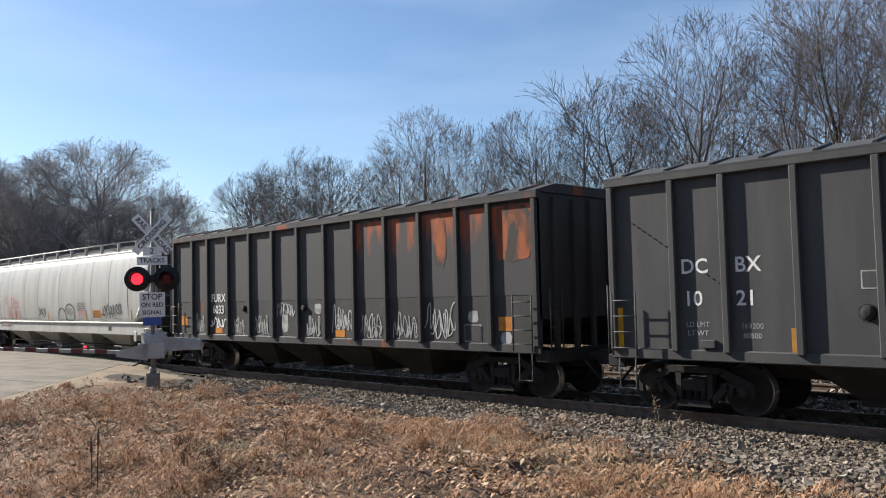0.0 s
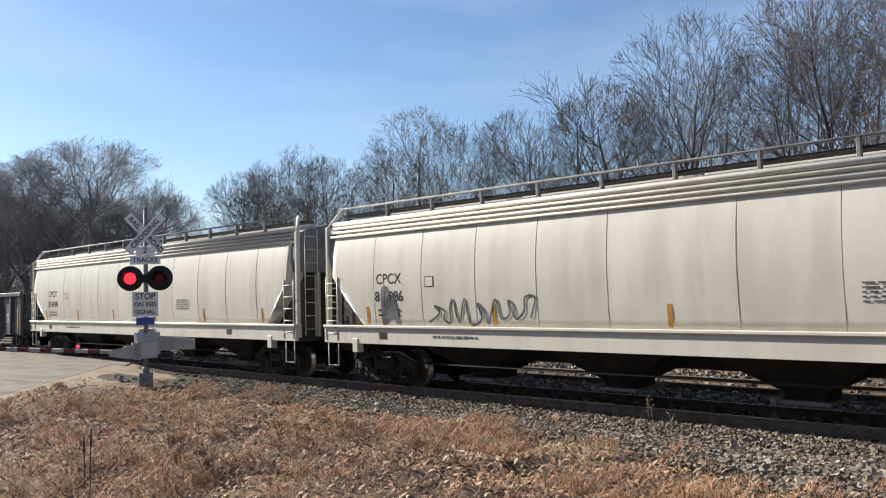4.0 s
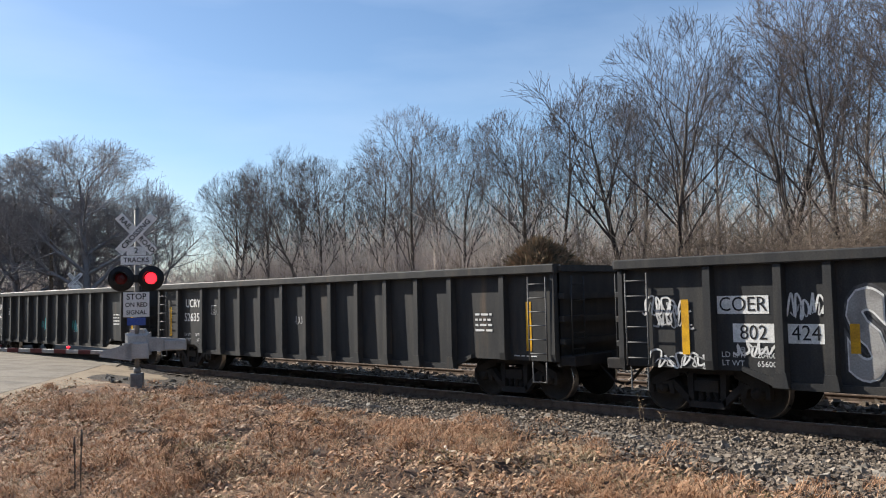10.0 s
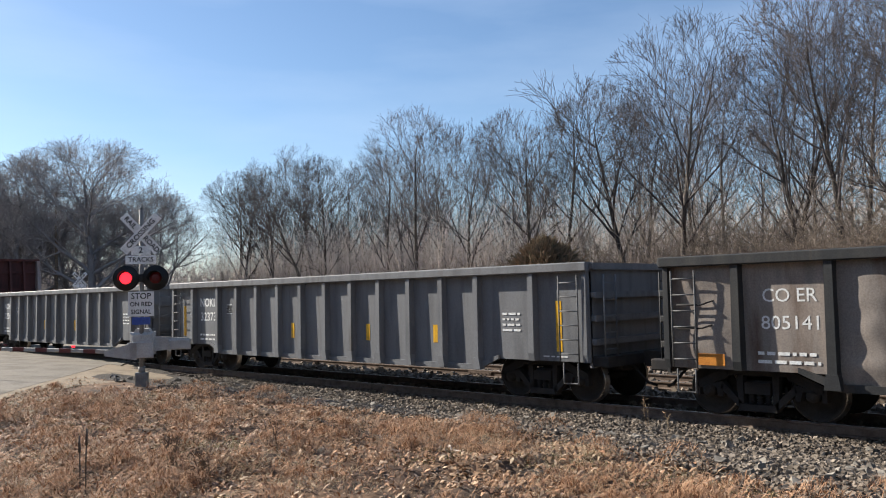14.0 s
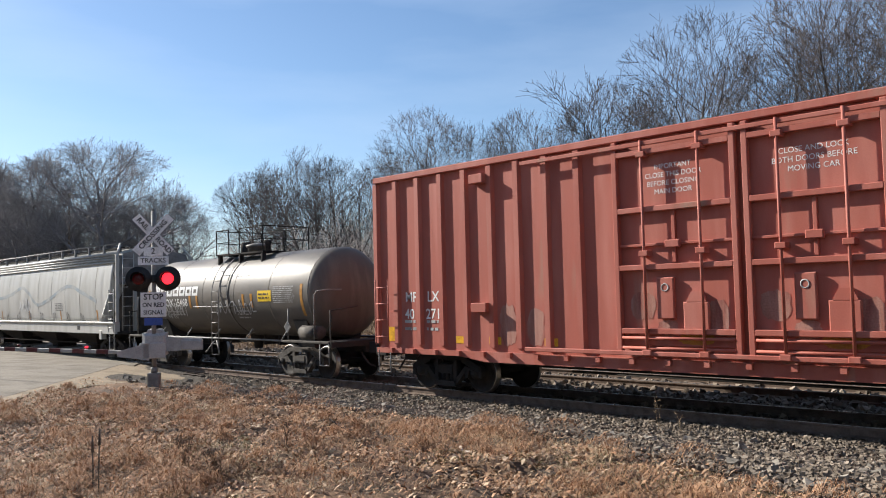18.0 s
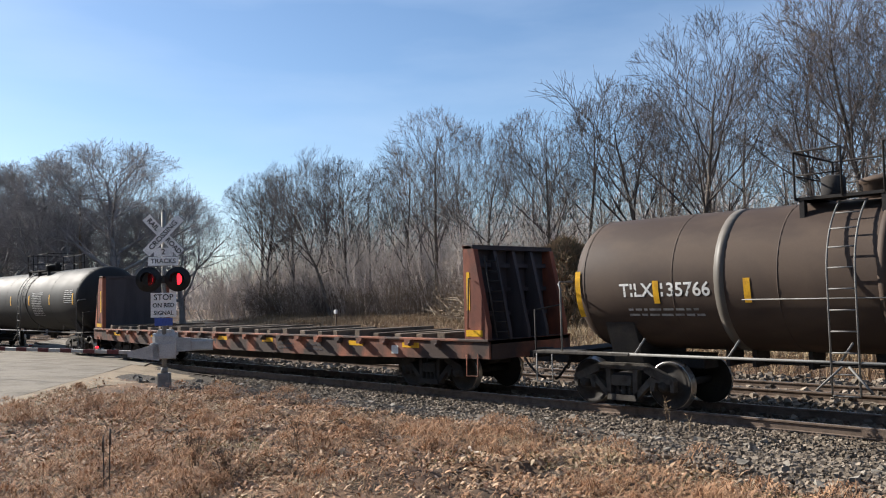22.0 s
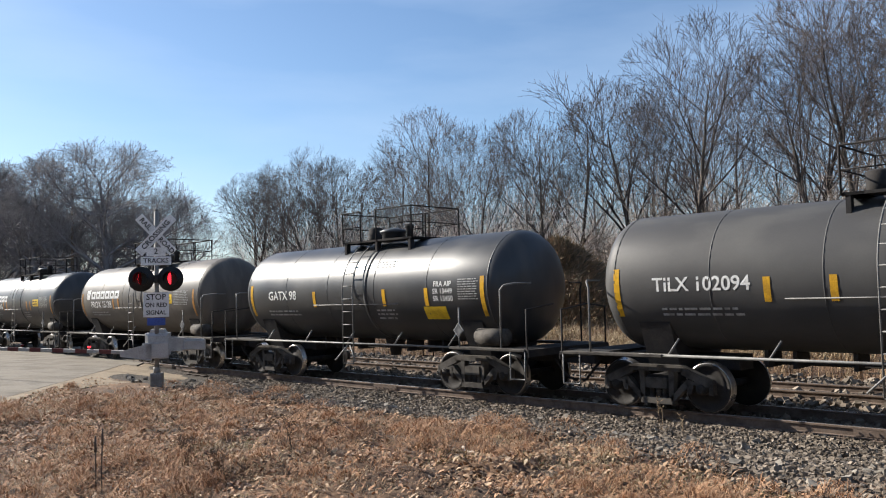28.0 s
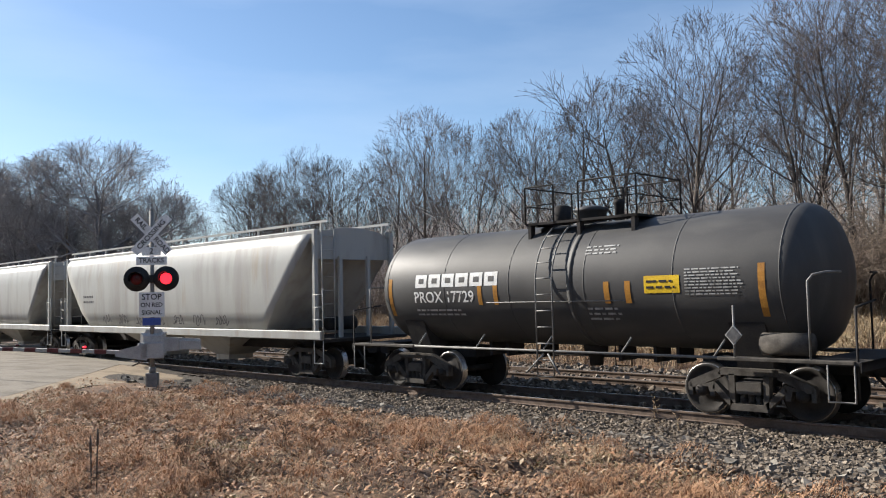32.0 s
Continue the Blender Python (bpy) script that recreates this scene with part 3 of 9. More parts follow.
def build_ground():
    xs = spread(-3500, 3500, -34, 4, 0.2, 1.25)
    ys = spread(-3500, 3500, -14.5, 10, 0.16, 1.2)
    v = np.array([(x, y, ground_z(x, y)) for y in ys for x in xs])
    nx = len(xs)
    f = np.array([(j * nx + i, j * nx + i + 1, (j + 1) * nx + i + 1, (j + 1) * nx + i) for j in range(len(ys) - 1) for i in range(nx - 1)])
    ob = new("ground", raw("ground", v, f, SOIL, True))
    tagged(ob, "dry brown winter ground with dead grass and leaf litter", "ground", kind="structure")
    # bed of crushed stone under both tracks, a sheet just over the soil
    xs = [float(a) for a in np.arange(-140, 40.1, 1.0)]
    ys = [float(a) for a in np.linspace(-3.8, -2.6, 10)] + [-2.1, -1.4, 0, 1.4, 2.1, 3.0, 5.6, 6.4, 7.2, 8.0]
    v, nx = [], len(xs)
    for y in ys:
        for x in xs:
            wob = 0.25 * noise.noise((x * 0.4, 1.7, 0)) if y == 8.0 else 0
            if y < -2.6:
                wob = (toe(x) + 3.8) * (-2.6 - y) / 1.2
            z = ground_z(x, y + wob) + (0.012 if y > -3.79 else -0.03)
            if -2.55 < y < 6.5:
                z = max(z, -0.235)
            v.append((x, y + wob, z))
    f = np.array([(j * nx + i, j * nx + i + 1, (j + 1) * nx + i + 1, (j + 1) * nx + i) for j in range(len(ys) - 1) for i in range(nx - 1)])
    tagged(new("ballast_bed", raw("ballast_bed", np.array(v), f, BALLAST_BED, True)), "bed of grey crushed stone under two railway tracks", "ballast", kind="structure")


def build_road():
    road = tagged(new("road"), "worn pale concrete road that crosses two railway tracks", "road", kind="structure")
    seg = [-60, -45, -34, -26, -20, -15, -10, -6.0]
    m = Mesh()

    def strip(a, b, steps):
        rows = []
        for i in range(steps + 1):
            t = a + (b - a) * i / steps
            for w in (0.0, ROAD_W / 2, ROAD_W):
                p = ROAD_P + ROAD_U * t + ROAD_N * w
                rows.append((p.x, p.y, along(ROAD_RUN, p.y) + (0.06 if w == ROAD_W / 2 else 0.01)))
        f = []
        for i in range(steps):
            for j in range(2):
                k = i * 3 + j
                f.append((k, k + 1, k + 4, k + 3))
        lo = [(x, y, z - 0.18) for x, y, z in rows]
        n = len(rows)
        f += [(i * 3, i * 3 + 3, n + i * 3 + 3, n + i * 3) for i in range(steps)]
        f += [(i * 3 + 2, i * 3 + 5, n + i * 3 + 5, n + i * 3 + 2) for i in range(steps)]
        f += [(0, 1, n + 1, n), (1, 2, n + 2, n + 1), (n - 3, n - 2, 2 * n - 2, 2 * n - 3), (n - 2, n - 1, 2 * n - 1, 2 * n - 2)]
        slab = Mesh()
        slab.add(rows + lo, f)
        return slab

    # slabs with joints, up to the tracks and beyond
    t = -60.0
    while t < 70:
        part("slab", strip(t + 0.012, t + 4.988, 5), CONCRETE, road)
        t += 5.0
    return road


def rail_profile():
    return [(-0.07, -0.18), (0.07, -0.18), (0.07, -0.165), (0.012, -0.145), (0.012, -0.045), (0.036, -0.035), (0.036, -0.008), (0.026, 0.0),
            (-0.026, 0.0), (-0.036, -0.008), (-0.036, -0.035), (-0.012, -0.045), (-0.012, -0.145), (-0.07, -0.165)]


def build_track(y, label):
    track = tagged(new("railway_track"), label, "railway track", "railway tracks")
    track.location = (0, y, 0)
    x0, x1 = -700.0, 620.0
    for s in (-0.755, 0.755):
        rail = part("rail", Mesh().slab([(s + a, b) for a, b in rail_profile()], x0, x1), RUSTY_RAIL, track, "rusty steel rail with a polished head")
        part("running_surface", Mesh().slab([(s - 0.024, -0.004), (s + 0.024, -0.004), (s + 0.022, 0.002), (s - 0.022, 0.002)], x0, x1), TREAD, rail)
    tie = Mesh().box(-0.115, 0.115, -1.3, 1.3, -0.36, -0.185, 0.012).data("sleeper", WOOD_TIE)
    plate = Mesh().box(-0.09, 0.09, -0.17, 0.17, -0.187, -0.176)
    for q in (-0.1, 0.1):
        plate.box(-0.05, -0.02, q - 0.02, q + 0.02, -0.178, -0.15)
        plate.box(0.02, 0.05, q - 0.02, q + 0.02, -0.178, -0.15)
    plate = plate.data("tie_plate", RUSTY_RAIL)
    rng = random.Random(5)
    x = -76.0
    while x < 14:
        t = part("sleeper", tie, WOOD_TIE, track)
        t.location = (x + rng.uniform(-0.02, 0.02), rng.uniform(-0.03, 0.03), rng.uniform(-0.008, 0.008))
        t.rotation_euler = (0, 0, rng.uniform(-0.012, 0.012))
        for s in (-0.755, 0.755):
            part("tie_plate", plate, RUSTY_RAIL, track).location = (t.location.x, s, 0)
        x += 0.55
    rest = Mesh()
    for a in list(np.arange(-219, -77, 0.55)) + list(np.arange(14.6, 80, 0.55)):
        rest.box(a - 0.115, a + 0.115, -1.3, 1.3, -0.36, -0.186)
    tagged(part("far_sleepers", rest, WOOD_TIE, track), kind="stuff")
    joint = Mesh()
    for q in (-0.03, 0.03):
        joint.box(-0.45, 0.45, q - 0.012, q + 0.012, -0.14, -0.04)
        for k in range(6):
            joint.rod((-0.37 + k * 0.15, q - 0.03, -0.09), (-0.37 + k * 0.15, q + 0.03, -0.09), 0.016)
    joint = joint.data("joint_bar", RUSTY_RAIL)
    for a in (-52.0, -40.1, -28.2, -16.3, -4.45, 7.4):
        for s in (-0.755, 0.755):
            part("joint_bar", joint, RUSTY_RAIL, track).location = (a, s, 0)
    # crossing panels between and beside the rails
    for w0, w1 in ((-1.75, -0.86), (-0.64, 0.64), (0.86, 1.75)):
        for k in range(4):
            c = Mesh()
            pts = []
            for d in (0, 1):
                for w in (w0 + 0.01, w1 - 0.01):
                    yy = y + w
                    q = -0.6 + (k + d) * 2.55 + (0.006 if d == 0 else -0.006)
                    px = ROAD_P.x + (yy - ROAD_P.y) * ROAD_U.x / ROAD_U.y + q * ROAD_N.x * (1 / abs(ROAD_N.x)) / abs(ROAD_U.y)
                    pts.append((px, w))
            (a, b, e, g) = pts
            c.add([(a[0], a[1], -0.17), (b[0], b[1], -0.17), (g[0], g[1], -0.17), (e[0], e[1], -0.17),
                   (a[0], a[1], 0.012), (b[0], b[1], 0.012), (g[0], g[1], 0.012), (e[0], e[1], 0.012)],
                  [(0, 1, 2, 3), (4, 5, 6, 7), (0, 1, 5, 4), (1, 2, 6, 5), (2, 3, 7, 6), (3, 0, 4, 7)])
            part("crossing_panel", c, CONCRETE, track, "concrete crossing panel")
    return track


def build_shoulder():
    """A strip of bare sandy ground beside the road."""
    rows, n = [], 60
    for i in range(n + 1):
        t = -26 + 30 * i / n
        for w in (0.15, -0.6, -1.5 - 0.9 * noise.noise((t * 0.45, 0.5, 0)) - 1.2 * max(0, 1 - abs(t + 3.0) / 5)):
            p = ROAD_P + ROAD_U * t + ROAD_N * w
            rows.append((p.x, p.y, max(ground_z(p.x, p.y), along(ROAD_RUN, p.y) - 0.05 if w > -1 else -9) + (0.02 if w > -1.2 else 0.004)))
    f = np.array([(i * 3 + j, i * 3 + j + 1, i * 3 + j + 4, i * 3 + j + 3) for i in range(n) for j in range(2)])
    tagged(new("road_shoulder", raw("road_shoulder", np.array(rows), f, SAND, True)), "pale sandy shoulder beside the concrete road", "shoulder", kind="structure")


build_ground()
build_road()
build_shoulder()
build_track(0.0, "railway track with rusty rails on dark timber sleepers in grey ballast")
build_track(FAR_Y, "second railway track with rusty rails beside the train")

# ---- rolling stock: each car is built round x = 0 on the rail tops, and runs towards +x ----
WHEEL_R = 0.457


def build_truck(car, x, frame_mat=UNDER):
    """A two-axle truck: bolster, side frames, springs and wheelsets."""
    m = Mesh().box(-0.22, 0.22, -1.05, 1.05, 0.42, 0.66, 0.03).box(-0.32, 0.32, -0.3, 0.3, 0.5, 0.70, 0.03)
    truck = part("truck", m, UNDER, car, "two-axle truck with cast side frames")
    truck.location = (x, 0, 0)
    for s in (-1, 1):
        y0, y1 = sorted((s * 0.93, s * 1.08))
        f = Mesh()
        f.prism([(-0.55, 0.74), (0.55, 0.74), (0.50, 0.86), (-0.50, 0.86)], y0, y1)
        for q in (-1, 1):
            f.prism([(q * 0.52, 0.86), (q * 1.08, 0.62), (q * 1.08, 0.50), (q * 0.98, 0.50), (q * 0.50, 0.70)], y0, y1)
            f.prism([(q * 1.08, 0.62), (q * 1.12, 0.56), (q * 1.12, 0.36), (q * 1.04, 0.36), (q * 1.04, 0.50)], y0, y1)
            f.prism([(q * 0.98, 0.52), (q * 0.74, 0.52), (q * 0.70, 0.36), (q * 0.62, 0.36), (q * 0.62, 0.62)], y0, y1)
            f.prism([(q * 0.66, 0.50), (q * 0.30, 0.16), (q * 0.24, 0.24), (q * 0.62, 0.62)], y0, y1)
            f.prism([(q * 0.25, 0.20), (q * 0.34, 0.20), (q * 0.36, 0.76), (q * 0.25, 0.76)], y0, y1)
        f.prism([(-0.33, 0.15), (0.33, 0.15), (0.30, 0.26), (-0.30, 0.26)], y0 - 0.03, y1 + 0.03)
        part("side_frame", f, frame_mat, truck)
        sp = Mesh()
        for a in (-0.14, 0.0, 0.14):
            for k in range(6):
                sp.spin([(0.27 + k * 0.027, 0.055), (0.277 + k * 0.027, 0.062), (0.284 + k * 0.027, 0.055)], (a, s * 1.0, 0), "z", 8)
            sp.rod((a, s * 1.0, 0.26), (a, s * 1.0, 0.43), 0.045, 8)
        sp.box(-0.22, 0.22, s * 1.0 - 0.1, s * 1.0 + 0.1, 0.43, 0.62)
        part("spring_nest", sp, frame_mat, truck)
    for a in (-0.889, 0.889):
        w = Mesh()
        w.rod((0, -1.02, 0), (0, 1.02, 0), 0.075, 10)
        for s in (-1, 1):
            prof = [(s * 0.675, 0.10), (s * 0.68, WHEEL_R + 0.02), (s * 0.70, WHEEL_R + 0.026), (s * 0.715, WHEEL_R), (s * 0.80, WHEEL_R - 0.005), (s * 0.815, WHEEL_R - 0.02),
                    (s * 0.815, WHEEL_R - 0.07), (s * 0.78, WHEEL_R - 0.10), (s * 0.76, 0.24), (s * 0.80, 0.15), (s * 0.83, 0.12), (s * 0.83, 0.08)]
            w.spin(prof, (0, 0, 0), "y", 28)
            w.spin([(s * 0.90, 0.05), (s * 0.90, 0.115), (s * 1.06, 0.115), (s * 1.075, 0.09), (s * 1.09, 0.09), (s * 1.09, 0.03)], (0, 0, 0), "y", 12)
            for k in range(3):
                t = 2.094 * k
                w.rod((0.06 * math.cos(t), s * 1.085, 0.06 * math.sin(t)), (0.06 * math.cos(t), s * 1.105, 0.06 * math.sin(t)), 0.016)
        ws = part("wheelset", w, STEEL_W, truck, "steel wheels on an axle")
        ws.location = (a, 0, WHEEL_R)
        ws.data.materials.append(TREAD)
        for poly in ws.data.polygons:
            if math.hypot(poly.center.x, poly.center.z) > WHEEL_R - 0.017:
                poly.material_index = 1
        br = Mesh()
        q = 1 if a > 0 else -1
        br.box(a - q * 0.56 - 0.05, a - q * 0.56 + 0.05, -0.85, 0.85, 0.32, 0.42, 0.01)
        for s in (-1, 1):
            br.box(a - q * 0.52 - 0.03, a - q * 0.52 + 0.03, s * 0.76 - 0.05, s * 0.76 + 0.05, 0.25, 0.55)
        part("brake_beam", br, UNDER, truck)
    return truck


def build_coupler(car, x):
    """x: where the couplers meet; its sign says which end."""
    q = 1 if x > 0 else -1
    m = Mesh()
    m.box(min(x - q * 1.1, x - q * 0.3), max(x - q * 1.1, x - q * 0.3), -0.07, 0.07, 0.79, 0.95, 0.015)
    m.prism([(x - q * 0.34, 0.72), (x - q * 0.02, 0.72), (x + q * 0.05, 0.78), (x + q * 0.05, 0.98), (x - q * 0.05, 1.02), (x - q * 0.34, 1.02)], -0.16, 0.10)
    m.prism([(x - q * 0.12, 0.74), (x + q * 0.10, 0.74), (x + q * 0.10, 1.0), (x - q * 0.12, 1.0)], 0.10, 0.18)
    part("coupler", m, UNDER, car, "cast steel knuckle coupler")
    hose = Mesh()
    pts = [(x - q * 0.55, -0.32, 0.80), (x - q * 0.38, -0.33, 0.62), (x - q * 0.18, -0.30, 0.42), (x - q * 0.03, -0.22, 0.36)]
    hose.pipe(pts, 0.028)
    part("air_hose", hose, UNDER, car)


def ladder(car, points, rungs, material, along_x=True, width=0.42, r=0.013, name="ladder"):
    """Rungs between two stiles from the lower to the upper point."""
    (x0, y0, z0), (x1, y1, z1) = points
    m = Mesh()
    dx, dy = (width / 2, 0) if along_x else (0, width / 2)
    for s in (-1, 1):
        m.rod((x0 + s * dx, y0 + s * dy, z0), (x1 + s * dx, y1 + s * dy, z1), r * 1.25)
    for i in range(rungs):
        t = (i + 0.5) / rungs
        c = (x0 + (x1 - x0) * t, y0 + (y1 - y0) * t, z0 + (z1 - z0) * t)
        m.rod((c[0] - dx, c[1] - dy, c[2]), (c[0] + dx, c[1] + dy, c[2]), r)
    return part(name, m, material, car)


def stirrup(car, x, y, material, z0=0.45, z1=0.85, width=0.34):
    m = Mesh()
    m.pipe([(x - width / 2, y, z1), (x - width / 2, y, z0), (x + width / 2, y, z0), (x + width / 2, y, z1)], 0.014)
    part("step", m, material, car)


def end_gear(car, x, y, material):
    """Hand brake wheel on an end."""
    m = Mesh()
    q = 1 if x > 0 else -1
    for i in range(14):
        a, b = 2 * math.pi * i / 14, 2 * math.pi * (i + 1) / 14
        m.rod((x + q * 0.1, y + 0.28 * math.cos(a), 2.1 + 0.28 * math.sin(a)), (x + q * 0.1, y + 0.28 * math.cos(b), 2.1 + 0.28 * math.sin(b)), 0.015)
    for i in range(5):
        a = 2 * math.pi * i / 5
        m.rod((x + q * 0.1, y, 2.1), (x + q * 0.1, y + 0.28 * math.cos(a), 2.1 + 0.28 * math.sin(a)), 0.012)
    m.box(min(x, x + q * 0.08), max(x, x + q * 0.08), y - 0.14, y + 0.14, 1.95, 2.35)
    part("brake_wheel", m, material, car)


def centre_sill(car, half, z0=0.62, z1=0.95, w=0.35):
    part("centre_sill", Mesh().box(-half, half, -w, w, z0, z1, 0.02), UNDER, car)


# the dark default frame colour includes the shade under the car
def start_car(name, label, category, pitch, truck_in=2.0, frame_mat=UNDER):
    car = tagged(new(name), label, category, "freight train")
    half = pitch / 2
    for s in (-1, 1):
        build_truck(car, s * (half - truck_in), frame_mat)
        build_coupler(car, s * half)
    return car


def gondola(label, pitch=17.72, ribs=None):
    """An open-top gondola with outside ribs."""
    car = start_car("gondola_car", label, "gondola car", pitch, 2.17)
    h, y, zt, zb = 8.15, 1.43, 2.74, 0.86
    low = 0.60
    t0, t1 = 5.35, 4.95
    for s in (-1, 1):
        y0, y1 = sorted((s * y, s * (y - 0.05)))
        side = Mesh()
        side.prism([(-h, zb), (-t0 - 0.5, zb), (-t1 - 0.3, low + 0.12), (t1 + 0.3, low + 0.12), (t0 + 0.5, zb), (h, zb), (h, zt), (-h, zt)], y0, y1)
        part("side_wall", side, GREY_GON, car)
        y0, y1 = sorted((s * (y - 0.09), s * (y + 0.175)))
        part("top_chord", Mesh().box(-h - 0.03, h + 0.03, y0, y1, zt - 0.13, zt + 0.05, 0.02), GREY_GON, car)
        y0, y1 = sorted((s * (y - 0.02), s * (y + 0.06)))
        sill = Mesh()
        sill.prism([(-t0 - 0.5, zb), (-t1 - 0.3, low), (t1 + 0.3, low), (t0 + 0.5, zb), (t0 + 0.5, zb + 0.08), (t1 + 0.2, low + 0.12), (-t1 - 0.2, low + 0.12), (-t0 - 0.5, zb + 0.08)], y0, y1)
        part("side_sill", sill, GREY_GON, car)
    xs = [-8.08] + (ribs or [-6.8] + [-5.3 + i * 1.06 for i in range(11)] + [6.8]) + [8.08]
    for x in xs:
        for s in (-1, 1):
            b = zb if abs(x) > t0 else low + 0.05
            deep = 0.16 if abs(x) < 7.5 else 0.13
            w0, w1 = (0.095, 0.085) if abs(x) < 7.5 else (0.07, 0.06)
            rib = Mesh()
            ring = lambda ww, yy, z: [(x - ww, s * y, z), (x + ww, s * y, z), (x + ww * 0.75, s * yy, z), (x - ww * 0.75, s * yy, z)]
            rib.loft([ring(w0, y + deep * 0.8, b), ring(w0, y + deep, b + 0.15), ring(w1, y + deep * 0.85, zt - 0.12)])
            part("side_rib", rib, GREY_GON, car)
            if abs(x) < 6 and s < 0:
                part("rib_foot", Mesh().prism([(x - 0.13, b - 0.02), (x + 0.13, b - 0.02), (x + 0.09, b + 0.22), (x - 0.09, b + 0.22)], -y - deep - 0.015, -y - 0.01), GREY_GON, car)
    for s in (-1, 1):
        x0, x1 = sorted((s * h, s * (h - 0.05)))
        part("end_wall", Mesh().box(x0, x1, -y, y, zb - 0.1, zt), GREY_GON, car)
        for z in (1.25, 1.7, 2.15):
            x0, x1 = sorted((s * h, s * (h + 0.12)))
            part("end_rib", Mesh().box(x0, x1, -y, y, z - 0.06, z + 0.06, 0.02), GREY_GON, car)
        x0, x1 = sorted((s * (h - 0.06), s * (h + 0.12)))
        part("end_chord", Mesh().box(x0, x1, -y - 0.05, y + 0.05, zt - 0.1, zt + 0.03, 0.02), GREY_GON, car)
        ladder(car, ((s * (h - 0.42), -y - 0.14, zb + 0.02), (s * (h - 0.42), -y - 0.14, zt - 0.2)), 6, LADDER, True, 0.44)
        ladder(car, ((s * (h + 0.2), -1.05, 0.95), (s * (h + 0.2), -1.05, zt - 0.2)), 5, GREY_GON, False, 0.42)
        stirrup(car, s * (h - 0.42), -y - 0.1, LADDER)
        x0, x1 = sorted((s * (h - 0.1), s * (h + 0.35)))
        part("end_sill", Mesh().box(x0, x1, -1.4, 1.4, 0.78, 0.98, 0.02), UNDER, car)
    part("floor", Mesh().box(-h + 0.05, h - 0.05, -y + 0.05, y - 0.05, 1.02, 1.08), UNDER, car)
    centre_sill(car, h)
    cross = Mesh()
    for i in range(12):
        x = -4.6 + i * 0.84
        cross.box(x - 0.06, x + 0.06, -y + 0.06, y - 0.06, 0.74, 1.01)
    part("crossbearers", cross, UNDER, car)
    part("air_reservoir", Mesh().spin([(-0.6, 0.02), (-0.58, 0.16), (0.58, 0.16), (0.6, 0.02)], (1.2, 0.75, 0.62), "x", 12), UNDER, car)
    return car


def gon_side(x, z):
    return -1.43


GON_RIBS = [-8.08, -6.8] + [-5.3 + i * 1.06 for i in range(11)] + [6.8, 8.08]


def dented_side(car, seed, first):
    """Bays pushed in and creased between the ribs, in place of the plain near side."""
    for o in list(car.children):
        if o.name.split(".")[0] == "side_wall" and min(v.co.y for v in o.data.vertices) < 0:
            bpy.data.objects.remove(o)
    rng = random.Random(seed)
    for a, b in zip(GON_RIBS, GON_RIBS[1:]):
        z0 = 0.86 if abs(a + b) > 10.6 else 0.70
        lettered = -6.9 < a < -5.5
        deep = 0.0 if lettered else rng.uniform(0.045, 0.075)
        n, m = 16, 24
        v = []
        for j in range(m + 1):
            for i in range(n + 1):
                u, w = i / n, j / m
                x, z = a + (b - a) * u, z0 + (2.74 - z0) * w
                hump = math.sin(math.pi * u) ** 0.6 * min(1.0, 2.2 * math.sin(math.pi * min(1, w * 1.05)))
                wave = 0.8 + 0.7 * noise.noise((x * 1.6, z * 1.8, seed)) - 0.55 * abs(noise.noise((x * 3.0 + z * 0.8, z * 2.0, seed + 5.0)))
                v.append((x, -1.43 - deep * hump * max(0.0, wave), z))
        f = [(j * (n + 1) + i, j * (n + 1) + i + 1, (j + 1) * (n + 1) + i + 1, (j + 1) * (n + 1) + i) for j in range(m) for i in range(n)]
        part("side_panel", Mesh().add(v, f, True), first if lettered else BROWN_GON, car, "flat lettered side panel" if lettered else "bulged rusty side panel")


def teardrop(z, kind):
    """Half the width of a rounded covered hopper at a height."""
    if kind == "flat":
        return float(np.interp(z, [1.2, 1.55, 3.75, 4.0, 4.2], [1.42, 1.52, 1.52, 1.35, 0.9]))
    return float(np.interp(z, [1.0, 1.5, 1.8, 2.2, 2.6, 3.0, 3.4, 3.8, 4.1, 4.25, 4.34], [1.42, 1.50, 1.545, 1.58, 1.59, 1.575, 1.53, 1.45, 1.35, 1.0, 0.5]))


def hopper_side(x, z):
    """The near side of a rounded hopper, with its long shallow dents."""
    dent = max(0.0, 0.002 - 0.016 * noise.noise((x * 0.9, 4.0, 9.4)) - 0.02 * noise.noise((x * 2.3, 9.0, 9.4)))
    return dent * float(np.interp(z, [1.9, 2.1, 3.35, 3.6], [0, 1, 1, 0])) - teardrop(z, "round")


